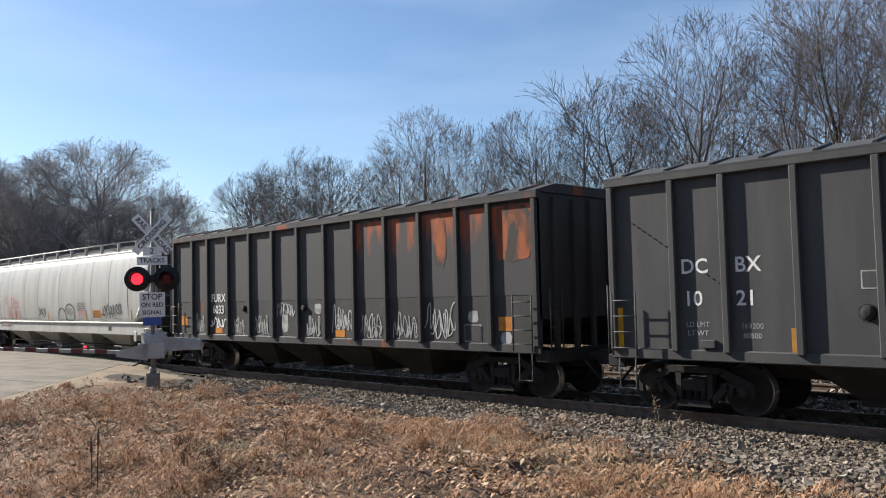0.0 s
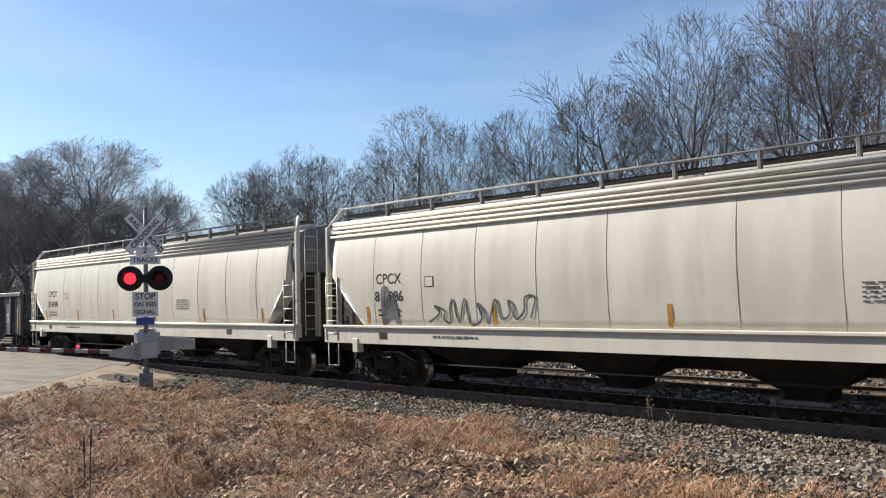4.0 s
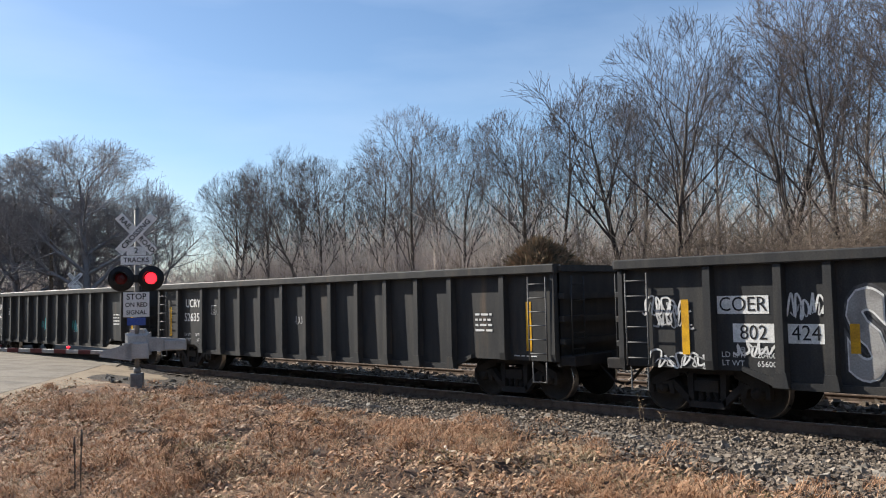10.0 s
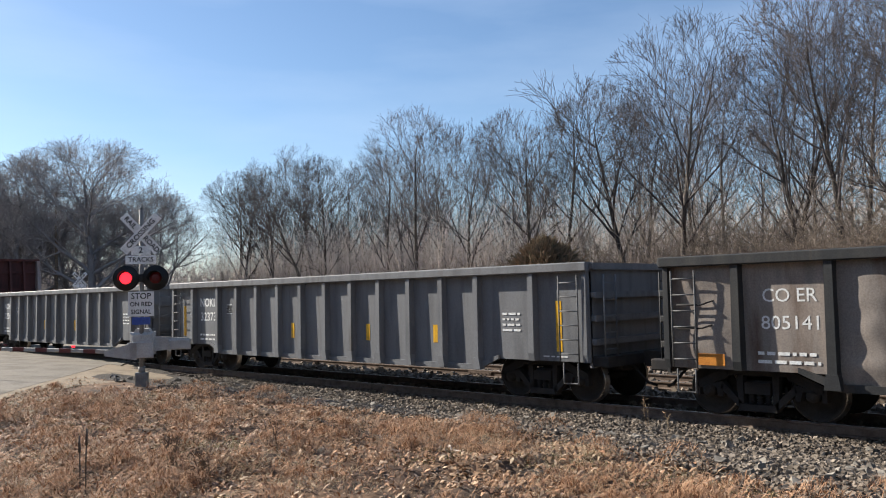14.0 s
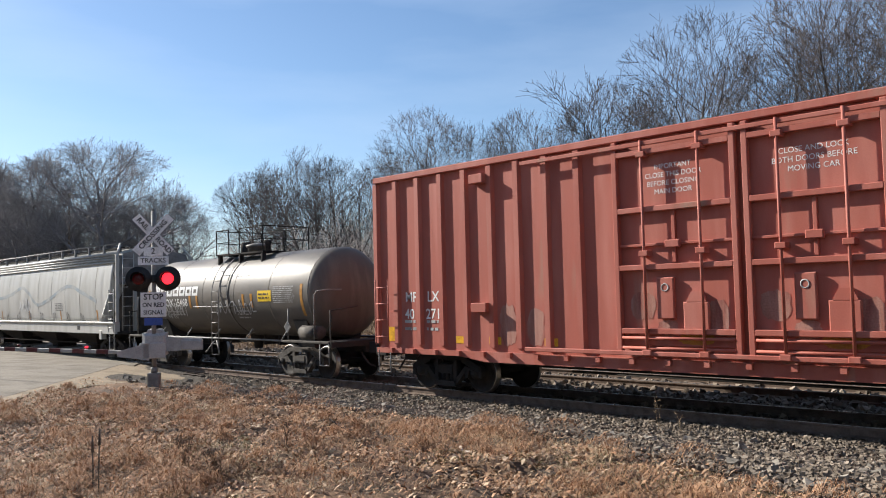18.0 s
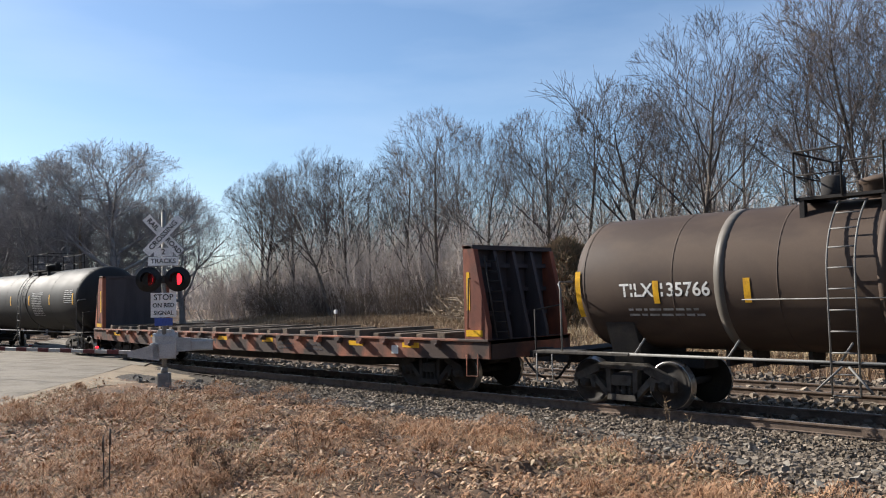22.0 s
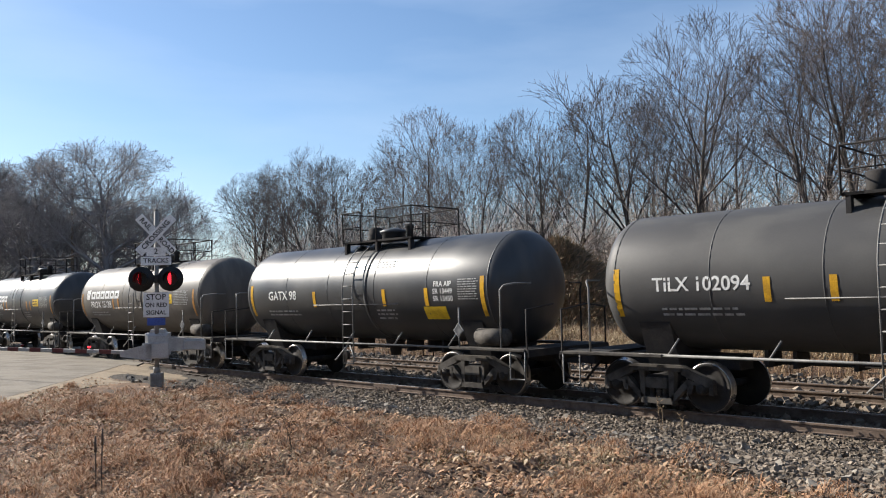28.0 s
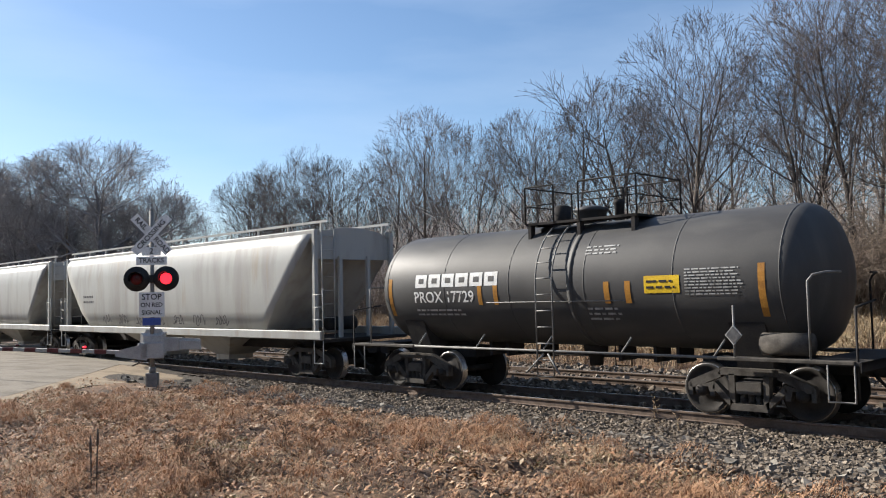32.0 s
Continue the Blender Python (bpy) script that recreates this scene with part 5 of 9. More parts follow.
    bottom = zc - radius
    br = Mesh()
    br.rod((-2.6, 0.05, bottom - 0.22), (2.6, 0.05, bottom - 0.22), 0.03)
    for x in (-2.4, -1.9, -0.9, 1.1, 1.9, 2.4):
        br.box(x - 0.035, x + 0.035, -0.28, 0.28, bottom - 0.28, bottom + 0.1)
    part("brake_rigging", br, UNDER, car)
    part("bottom_outlet", Mesh().spin([(bottom - 0.42, 0.14), (bottom - 0.2, 0.16), (bottom - 0.18, 0.24), (bottom + 0.1, 0.28)], (dome_x, 0, 0), "z", 14), UNDER, car)
    return car


def tank_side(radius, zc):
    def side(x, z):
        d = z - zc
        return -math.sqrt(max(0.01, radius * radius - d * d))
    return side


def bulkhead_flat(label, paint, plate_mat, h=10.85, pitch=22.9, top=4.5):
    """A flat car with an upright bulkhead at each end and timber bearers across its deck."""
    car = start_car("bulkhead_flat_car", label, "flat car", pitch, 2.9)
    for s in (-1, 1):
        y0, y1 = sorted((s * 1.36, s * 1.44))
        sl = Mesh().prism([(-h, 0.84), (-5.2, 0.72), (5.2, 0.72), (h, 0.84), (h, 1.24), (-h, 1.24)], y0, y1)
        part("side_sill", sl, paint, car)
        y0, y1 = sorted((s * 1.34, s * 1.48))
        part("sill_flange", Mesh().box(-h, h, y0, y1, 1.20, 1.26, 0.012), paint, car)
        n = 21
        for i in range(n):
            x = -h + 1.6 + (2 * h - 3.2) * i / (n - 1)
            y0, y1 = sorted((s * 1.44, s * 1.58))
            part("stake_pocket", Mesh().prism([(x - 0.09, 1.08), (x + 0.09, 1.08), (x + 0.11, 1.22), (x - 0.11, 1.22)], y0, y1).rod((x, s * 1.5, 1.14), (x + 0.14, s * 1.62, 1.11), 0.045, 8), paint if s < 0 else UNDER, car)
    part("deck", Mesh().box(-h, h, -1.36, 1.36, 1.16, 1.235), BULK_DARK, car)
    fish = Mesh().prism([(-h + 1, 0.62), (-5.4, 0.42), (5.4, 0.42), (h - 1, 0.62), (h - 1, 1.16), (-h + 1, 1.16)], -0.4, 0.4)
    part("centre_sill", fish, UNDER, car)
    cross = Mesh()
    for i in range(15):
        x = -h + 2.0 + (2 * h - 4.0) * i / 14
        cross.box(x - 0.05, x + 0.05, -1.36, 1.36, 0.8, 1.16)
    part("crossbearers", cross, UNDER, car)
    rng = random.Random(int(h * 10) + len(label))
    for i in range(24):
        x = -h + 1.5 + (2 * h - 3.0) * i / 23
        ww = rng.uniform(0.09, 0.13)
        b = Mesh().box(-ww, ww, -1.33, 1.33, 0, rng.uniform(0.10, 0.17), 0.01)
        o = part("timber_bearer", b, TIMBER, car)
        o.location = (x + rng.uniform(-0.05, 0.05), rng.uniform(-0.08, 0.02), 1.237)
        o.rotation_euler = (0, 0, rng.uniform(-0.02, 0.02))
    for s in (-1, 1):
        xi, xo = s * (h - 0.75), s * (h - 0.05)
        x0, x1 = sorted((s * (h - 0.72), s * (h - 0.66)))
        part("bulkhead_plate", Mesh().box(x0, x1, -1.36, 1.36, 1.23, top), plate_mat, car, "tall steel bulkhead sheet")
        for q in (-1, 1):
            y0, y1 = sorted((q * 1.28, q * 1.42))
            post = Mesh().prism([(xi, 1.0), (xo, 1.0), (xo, 1.5), (s * (h - 0.42), top - 0.05), (s * (h - 0.55), top + 0.05), (xi, top + 0.05)], y0, y1)
            part("bulkhead_post", post, SALMON, car, "tapered end post")
        for yy in (-0.65, 0.0, 0.65):
            post = Mesh().prism([(xi + s * 0.08, 1.2), (xo, 1.2), (xo, 1.4), (s * (h - 0.48), top - 0.05), (xi + s * 0.08, top - 0.05)], yy - 0.05, yy + 0.05)
            part("bulkhead_rib", post, plate_mat, car)
        for z in (1.25 + (top - 1.25) * k for k in (0.27, 0.54, 0.81)):
            part("bulkhead_brace", Mesh().box(min(xi + s * 0.08, xi + s * 0.2), max(xi + s * 0.08, xi + s * 0.2), -1.28, 1.28, z - 0.05, z + 0.05), plate_mat, car)
        part("bulkhead_cap", Mesh().box(min(xi, s * (h - 0.45)), max(xi, s * (h - 0.45)), -1.42, 1.42, top - 0.04, top + 0.06, 0.015), plate_mat, car)
        patch(car, min(s * (h - 0.66), s * (h - 0.56)), max(s * (h - 0.66), s * (h - 0.56)), 1.9, 2.75, lambda x, z: -1.42, YELLOW_R, "reflective_strip")
        patch(car, min(s * (h - 0.70), s * (h - 0.2)), max(s * (h - 0.70), s * (h - 0.2)), 1.32, 1.46, lambda x, z: -1.42, YELLOW_R, "reflective_strip")
        gr = Mesh().pipe([(s * (h - 0.55), -1.45, 1.5), (s * (h - 0.55), -1.52, 1.5), (s * (h - 0.5), -1.52, 2.6), (s * (h - 0.5), -1.45, 2.6)], 0.014)
        part("grab_iron", gr, paint, car)
        ladder(car, ((s * (h + 0.02), -1.0, 1.3), (s * (h - 0.3), -1.0, top - 0.2)), 8, UNDER, False, 0.4)
        stirrup(car, s * (h - 0.5), -1.46, paint, 0.45, 0.95)
        part("end_sill", Mesh().box(min(s * (h - 0.12), s * h), max(s * (h - 0.12), s * h), -1.4, 1.4, 0.82, 1.24, 0.015), paint, car)
    return car


def flat_side(x, z):
    return -1.44


def box_car(label, h=9.43, pitch=20.2):
    """A tall box car with outside ribs and a pair of plug doors."""
    car = start_car("box_car", label, "box car", pitch, 2.6)
    zb, zt, y = 0.98, 5.06, 1.45
    for s in (-1, 1):
        y0, y1 = sorted((s * (y - 0.05), s * y))
        part("side_wall", Mesh().prism([(-h, zb), (h, zb), (h, zt), (-h, zt)], y0, y1), BOX_RED, car)
        y0, y1 = sorted((s * (y - 0.02), s * (y + 0.06)))
        part("side_sill", Mesh().prism([(-h, 1.0), (-h, 0.88), (-h + 2.8, 0.88), (-h + 3.6, 0.78), (h - 3.6, 0.78), (h - 2.8, 0.88), (h, 0.88), (h, 1.0)], y0, y1), BOX_RED, car)
        y0, y1 = sorted((s * (y - 0.04), s * (y + 0.10)))
        part("roof_eave", Mesh().box(-h - 0.02, h + 0.02, y0, y1, zt - 0.04, zt + 0.1, 0.015), BOX_RED, car)
        d0, d1 = -2.45, 2.33
        xs = [-h + 0.05, -8.65, -7.88, -7.12, -6.37, -5.6, -4.85, -4.1, -3.3, 2.72, 3.3, 4.0, 4.76, 5.56, 6.34, 7.12, 7.9, 8.66, h - 0.05]
        for x in xs:
            r = Mesh()
            ring = lambda z: [(x - 0.15, s * y, z), (x - 0.09, s * (y + 0.085), z), (x + 0.04, s * (y + 0.085), z), (x + 0.08, s * y, z)]
            r.loft([ring(zb + 0.12), ring(zt - 0.06)])
            part("side_rib", r, BOX_RED, car)
        for x0, x1 in ((d0, -0.04), (0.08, d1)):
            yo = y + 0.05
            y0, y1 = sorted((s * y, s * yo))
            door = part("plug_door", Mesh().box(x0 + 0.02, x1 - 0.02, y0, y1, zb + 0.25, zt - 0.12, 0.01), BOX_RED, car, "red plug door with raised bars")
            y0, y1 = sorted((s * yo, s * (yo + 0.11)))
            for x in (x0 + 0.05, x1 - 0.05):
                part("door_edge", Mesh().box(x - 0.05, x + 0.05, y0, y1, zb + 0.15, zt - 0.06, 0.01), BOX_RED, door)
            for z in (1.5, 2.65, 3.7, 4.75):
                part("door_bar", Mesh().box(x0 + 0.1, x1 - 0.1, y0, y1, z - 0.05, z + 0.05, 0.01), BOX_RED, door)
            for q in (0.27, 0.73):
                x = x0 + (x1 - x0) * q
                part("locking_bar", Mesh().rod((x, s * (yo + 0.14), zb + 0.2), (x, s * (yo + 0.14), zt - 0.1), 0.028, 8), BOX_RED, door)
            xm = (x0 + x1) / 2
            face = lambda d0, d1: tuple(sorted((s * (yo + d0), s * (yo + d1))))
            y0, y1 = face(0.0, 0.09)
            part("gear_box", Mesh().box(xm - 0.36, xm - 0.02, y0, y1, 1.72, 2.46, 0.02), BOX_RED, door, "locking gear box")
            part("gear_ring", Mesh().spin([(s * (yo + 0.085), 0.055), (s * (yo + 0.098), 0.055), (s * (yo + 0.098), 0.075), (s * (yo + 0.085), 0.075)], (xm - 0.19, 0, 2.28), "y", 16), FADED_P, door, "pale painted ring")
            y0, y1 = face(0.0, 0.07)
            part("lever_box", Mesh().box(xm + 0.14, xm + 0.62, y0, y1, 1.50, 2.02, 0.02).prism([(xm + 0.2, 2.02), (xm + 0.58, 2.02), (xm + 0.5, 2.2), (xm + 0.3, 2.2)], y0, y1), BOX_RED, door, "worn lever guard")
            y0, y1 = face(0.0, 0.06)
            part("door_bar", Mesh().box(x0 + 0.1, x1 - 0.1, y0, y1, 3.03, 3.08, 0.008), BOX_RED, door)
            part("centre_post", Mesh().box(xm - 0.035, xm + 0.035, y0, y1, 2.72, 3.64, 0.008), BOX_RED, door)
            part("pull_handle", Mesh().box(xm - 0.14, xm + 0.14, *face(0.05, 0.13), 2.98, 3.12, 0.015), BOX_RED, door)
            for z in (1.20, 1.38):
                part("locking_rod", Mesh().rod((x0 + 0.12, s * (yo + 0.10), z), (x1 - 0.12, s * (yo + 0.10), z), 0.025, 8), BOX_RED, door)
            for q in (0.27, 0.73):
                x = x0 + (x1 - x0) * q
                for z in (1.12, 2.9, 4.7):
                    part("rod_guide", Mesh().box(x - 0.09, x + 0.09, *face(0.0, 0.18), z - 0.05, z + 0.05, 0.01), BOX_RED, door)
            for k, (bx, bz, bw, bh) in enumerate(((xm - 0.7, 1.95, 0.5, 0.5), (xm + 0.75, 1.75, 0.4, 0.6), (xm - 0.2, 1.55, 0.4, 0.3), (xm + 0.35, 1.38, 0.7, 0.22))):
                if s < 0:
                    blob(door, bx, bz, bw, bh, lambda a, b: -yo, SCUFF if k < 3 else AMBER_R, 700 + k + int(x0), "scuffed_patch")
        for z in (zb + 0.12, zt - 0.16):
            part("door_track", Mesh().box(d0 - 2.2, d1 + 0.15, min(s * (y + 0.13), s * (y + 0.19)), max(s * (y + 0.13), s * (y + 0.19)), z - 0.04, z + 0.04, 0.01), BOX_RED, car)
        for x in (-5.9, 4.9):
            part("roof_bracket", Mesh().box(x - 0.2, x + 0.2, min(s * y, s * (y + 0.2)), max(s * y, s * (y + 0.2)), zt - 0.42, zt - 0.22, 0.01), BOX_RED, car)
            part("jack_bracket", Mesh().box(x - 0.22, x + 0.22, min(s * y, s * (y + 0.2)), max(s * y, s * (y + 0.2)), 1.85, 2.05, 0.01), BOX_RED, car)
        for k in range(25):
            x = -h + 0.6 + k * 0.74
            part("sill_bracket", Mesh().prism([(x - 0.05, 0.90), (x + 0.05, 0.90), (x + 0.05, 1.0), (x - 0.05, 1.0)], *sorted((s * (y + 0.06), s * (y + 0.15)))), BOX_RED, car)
    part("roof", Mesh().slab([(-y - 0.08, zt + 0.08), (-y - 0.08, zt + 0.10), (0, zt + 0.2), (y + 0.08, zt + 0.10), (y + 0.08, zt + 0.08)], -h - 0.02, h + 0.02), GALV, car, "galvanised ribbed roof")
    for i in range(16):
        x = -h + 0.5 + (2 * h - 1.0) * i / 15
        part("roof_rib", Mesh().slab([(-y - 0.04, zt + 0.10), (-y - 0.04, zt + 0.13), (0, zt + 0.24), (y + 0.04, zt + 0.13), (y + 0.04, zt + 0.10)], x - 0.04, x + 0.04), GALV, car)
    for s in (-1, 1):
        x0, x1 = sorted((s * h, s * (h - 0.06)))
        part("end_wall", Mesh().box(x0, x1, -y, y, zb - 0.1, zt + 0.06), BOX_RED, car)
        x0, x1 = sorted((s * h, s * (h + 0.012)))
        part("end_band", Mesh().box(x0, x1, -y + 0.01, y - 0.01, zt - 0.62, zt + 0.05), GREYWHITE, car, "white band across the end")
        for i in range(6):
            z = 1.3 + i * 0.55
            part("end_corrugation", Mesh().rod((s * h, -y + 0.15, z), (s * h, y - 0.15, z), 0.09, 8), BOX_RED, car)
        ladder(car, ((s * (h - 0.33), -y - 0.17, zb + 0.1), (s * (h - 0.33), -y - 0.17, 2.65)), 4, BOX_RED, True, 0.46)
        ladder(car, ((s * (h + 0.15), -1.1, zb), (s * (h + 0.15), -1.1, 2.65)), 4, BOX_RED, False, 0.42)
        stirrup(car, s * (h - 0.33), -y - 0.1, ALU, 0.42, 0.95, 0.42)
        part("end_sill", Mesh().box(min(s * (h - 0.1), s * (h + 0.3)), max(s * (h - 0.1), s * (h + 0.3)), -1.3, 1.3, 0.78, 0.98, 0.02), UNDER, car)
    centre_sill(car, h + 0.3, 0.6, 0.98)
    part("floor", Mesh().box(-h, h, -y + 0.06, y - 0.06, 0.9, 1.0), UNDER, car)
    rod = Mesh().rod((-4, -0.9, 0.62), (4, -0.9, 0.62), 0.03)
    part("brake_rod", rod, UNDER, car)
    return car


def box_side(x, z):
    return -1.45


def repaint(car, old, fresh):
    """Another paint on the same meshes."""
    for o in car.children_recursive:
        for slot in o.material_slots:
            if slot.material == old:
                slot.link = "OBJECT"
                slot.material = fresh
    return car

# ---- the train, from its head to its tail ----
SPEED = 17.787


def run(t):
    """Metres that the train has gone: it eases off a little at the start."""
    return 17.85 * t + 0.95 * (t - t * t / 3.2 if t < 1.6 else 0.8)


JOINTS = [7.56, -9.6, -26.76, -47.1, -68.1, -89.1, -110.1, -127.9, -151.3, -169.3, -186.9, -204.6, -222.4, -239.7, -257.3, -275.2, -293.0, -316.2, -336.6,
          -350.1, -369.75, -389.7, -402.9, -425.9, -444.1, -456.8, -469.6, -482.4, -495.1, -507.9, -521.4, -534.5, -547.3, -560.4, -573.3, -586.4, -605.8, -625.2]
CENTRES = [(a + b) / 2 for a, b in zip(JOINTS, JOINTS[1:])]
CENTRES[2] = -36.6
CENTRES[11] += 0.15
CENTRES[12] += 0.42
CENTRES[13] += 0.08
for car, shift in ((18, -0.45), (24, 0.22), (25, -0.15), (28, -0.66), (29, -0.45), (34, 0.12)):
    CENTRES[car] += shift
# where each car stands at the start
STARTS = []
for x in CENTRES:
    passing = min(32.0, max(0.0, (-16.0 - x) / SPEED))
    STARTS.append(x + SPEED * passing - run(passing))
TRAIN = []


def join(car, label):
    tagged(car, label)
    TRAIN.append(car)
    return car


HERE = pose(0, 0, 0)
TR, TZ = 1.30, 2.40
TS = tank_side(TR, TZ)


def gon_marks(car, mark, number, mat=WHITE_P, limits=None, strips=YELLOW_R, dx=0.0, dz=0.0, plates=True, at=(-1.55, 1.6, 3.95)):
    side = gon_side
    lettering(car, mark, 0.36 if plates else 0.31, -6.02 + dx, 2.14 + dz, side, mat, bold=0.007 if plates else 0.001, wide=0.98)
    lettering(car, number, 0.36 if plates else 0.31, -6.0 + dx, 1.70 + dz, side, mat, bold=0.006 if plates else 0.001, wide=1.06)
    if limits:
        lettering(car, "LD LMT", 0.13, -6.35 + dx, 1.17, side, mat)
        lettering(car, "LT WT", 0.13, -6.37 + dx, 1.0, side, mat)
        lettering(car, limits[0], 0.13, -5.68 + dx, 1.17, side, mat)
        lettering(car, limits[1], 0.13, -5.65 + dx, 1.0, side, mat)
    else:
        bars(car, -6.5, -5.5, 0.95, 1.22, 2, side, mat, 3)
    if plates:
        patch(car, -4.92, -4.62, 1.80, 2.08, side, mat, "clearance_plate")
        patch(car, -4.90, -4.64, 1.82, 2.06, lambda x, z: side(x, z) - 0.003, BLACK_GON, "clearance_plate_face")
        lettering(car, "C", 0.15, -4.77, 1.89, lambda x, z: side(x, z) - 0.008, mat)
        bars(car, 5.95, 6.45, 1.4, 1.85, 4, side, mat, 7)
    bars(car, 7.0, 7.6, 0.92, 0.98, 1, side, mat, 9)
    for x, z0, z1 in [(-7.46, 1.1, 2.05), (7.4, 1.05, 2.05)] + [(q, 1.15, 1.55) for q in at] if strips else ():
        patch(car, x - 0.07, x + 0.07, z0, z1, side, strips, "reflective_strip")


def hopper_marks(car, h, mark, number, strips=5, mat=BLACK_P, dark=True, back=0.0):
    side = hopper_side
    x = -h + 2.5 - back
    lettering(car, mark, 0.35, x, 2.63, side, mat, bold=0.004, wide=0.98)
    lettering(car, number, 0.345, x, 2.21, side, mat, bold=0.004, wide=0.98)
    bars(car, x - 0.4, x + 0.45, 1.72, 1.95, 2, side, mat, 3)
    px = x + 1.25 - 0.7 * back
    patch(car, px, px + 0.28, 2.42, 2.66, side, mat, "clearance_plate")
    patch(car, px + 0.02, px + 0.26, 2.44, 2.64, lambda a, b: side(a, b) - 0.003, CREAM, "clearance_plate_face")
    bars(car, 3.2, 4.1, 1.95, 2.3, 5, side, FADED_P if not dark else TAGBLACK, 5)
    for i in range(strips):
        sx = -h + 1.7 + (2 * h - 3.4) * i / (strips - 1)
        patch(car, sx - 0.05, sx + 0.05, 1.56, 1.98, side, AMBER_R, "reflective_strip")
    sill = lambda a, b: -1.60
    for sx in (-h + 2.3, h - 3.4):
        patch(car, sx - 0.14, sx + 0.14, 1.2, 1.36, sill, mat, "sill_plate")
    bars(car, -h + 4.0, -h + 5.4, 1.22, 1.36, 1, sill, TAGBLACK, 8, "makers_mark")


def tank_marks(car, mark, number, brand=False, h=6.1, side=TS, zc=TZ, strips=(-4.75, -1.8, -1.34, 1.5, 1.97, 4.55), placard=True, mat=WHITE_P, gap=0.0, amber=AMBER_R):
    if brand:
        # the owner's name as plain blocks, with an emblem before it
        for i in range(6):
            x = -3.85 + i * 0.44
            patch(car, x, x + 0.38, 2.42 + gap, 2.72 + gap, side, mat, "name_block")
            patch(car, x + 0.11, x + 0.28, 2.51 + gap, 2.63 + gap, lambda a, b: side(a, b) - 0.003, TANK_DUSTY, "name_block_opening")
        if brand == "emblem":
            patch(car, -4.28, -4.00, 2.40 + gap, 2.58 + gap, side, mat, "emblem", label="white hand-like emblem")
            for x in (-4.30, -4.18, -4.06):
                patch(car, x, x + 0.09, 2.57 + gap, 2.78 + gap, side, mat, "emblem")
        lettering(car, mark + " " + number, 0.36, -2.95, 2.18 + gap, side, mat, bold=0.005)
    else:
        lettering(car, mark + " " + number, 0.35, -3.1, 2.32 + gap, side, mat, bold=0.006)
    bars(car, -3.9, -2.2, 1.74, 1.94, 2, side, FADED_P, 4)
    for i, x in enumerate(strips):
        patch(car, x - 0.06, x + 0.06, 2.0 if abs(x) < 4 else 1.75, 2.42 if abs(x) < 4 else 2.65, side, amber, "reflective_strip", 6)
    if placard:
        patch(car, 2.33, 3.05, 2.18, 2.5, side, YELLOW_P, "placard", label="yellow emergency placard")
        bars(car, 2.38, 3.0, 2.23, 2.45, 2, lambda a, b: side(a, b) - 0.004, BLACK_P, 6)
    bars(car, 3.15 if mark != "GATX" else 3.95, 4.25 if mark != "GATX" else 4.6, 2.12, 2.62, 9, side, FADED_P, 5, fine=0.6)
    bars(car, 1.0, 1.8, 1.65, 1.95, 3, side, FADED_P, 7)
    bars(car, 0.95, 1.75, 2.95, 3.15, 3, side, FADED_P, 8)
    part("spill_streak_rail", Mesh().rod((-1.6, side(0, 2.05) - 0.03, 2.05), (1.9, side(0, 2.05) - 0.03, 2.05), 0.012), ALU, car)
    # hazard diamond on a bracket
    d = Mesh()
    d.prism([(h - 2.15, 1.45), (h - 2.0, 1.62), (h - 1.85, 1.45), (h - 2.0, 1.28)], -1.46, -1.44)
    part("hazard_diamond", d, FADED_P, car, "white-edged diamond placard")
    d = Mesh().prism([(h - 2.13, 1.45), (h - 2.0, 1.598), (h - 1.87, 1.45), (h - 2.0, 1.302)], -1.464, -1.461)
    part("hazard_diamond_face", d, TAGBLACK, car)
    d = Mesh().rod((h - 2.0, -1.43, 1.07), (h - 2.0, -1.43, 1.95), 0.02)
    part("placard_post", d, ALU, car)
    part("air_reservoir", Mesh().spin([(-0.42, 0.02), (-0.40, 0.19), (0.40, 0.19), (0.42, 0.02)], (h - 1.2, -1.2, 1.30), "x", 14), TRUCK_DUST, car)


# templates, and their copies in the order of the train
rib_a = ribbed_hopper("", 7.79, 17.16, DARK_HOP)
rib_b = copy_thing(rib_a, HERE)
hop_rail = covered_hopper("", 9.85, "rail", 21.0, GREYWHITE)
hop_lip = covered_hopper("", 9.9, "lip", 21.0, CREAM)
hop_lip_b, hop_lip_c = copy_thing(hop_lip, HERE), copy_thing(hop_lip, HERE)
hop_short = covered_hopper("", 9.2, "lip", 19.6, GREYWHITE)
hop_trough = covered_hopper("", 9.4, "trough", 19.9, CREAM)
hop_slope = end_slope_hopper("", 9.2, 19.4, PALEGREY)
hop_slope_b = copy_thing(hop_slope, HERE)
gons = [gondola("")]
gons += [copy_thing(gons[0], HERE) if i != 1 else None for i in range(8)]
gons[2] = gondola("", ribs=[-6.38, -5.18, -4.41] + [-3.47 + i * 0.995 for i in range(9)] + [5.35, 6.5])
flats = [bulkhead_flat("", FLAT_ORANGE, BULK_DARK)]
flats += [copy_thing(flats[0], HERE), bulkhead_flat("", FLAT_ORANGE, BULK_DARK, top=3.3)]
boxcar = box_car("")
tank_a = tank_car("", 6.1, TR, TZ, TANK_DUSTY, 12.9, 4.85, 0.33)
tanks = [tank_a] + [copy_thing(tank_a, HERE) for _ in range(9)]
tank_b = tank_car("", 6.08, TR, TZ, TANK_BROWN, 13.0, 4.85, 0.33, rings=((-2.0, 0.09, TANK_DUSTY), (1.5, 0.09, TANK_DUSTY), (3.4, 0.05, TANK_DUSTY)))
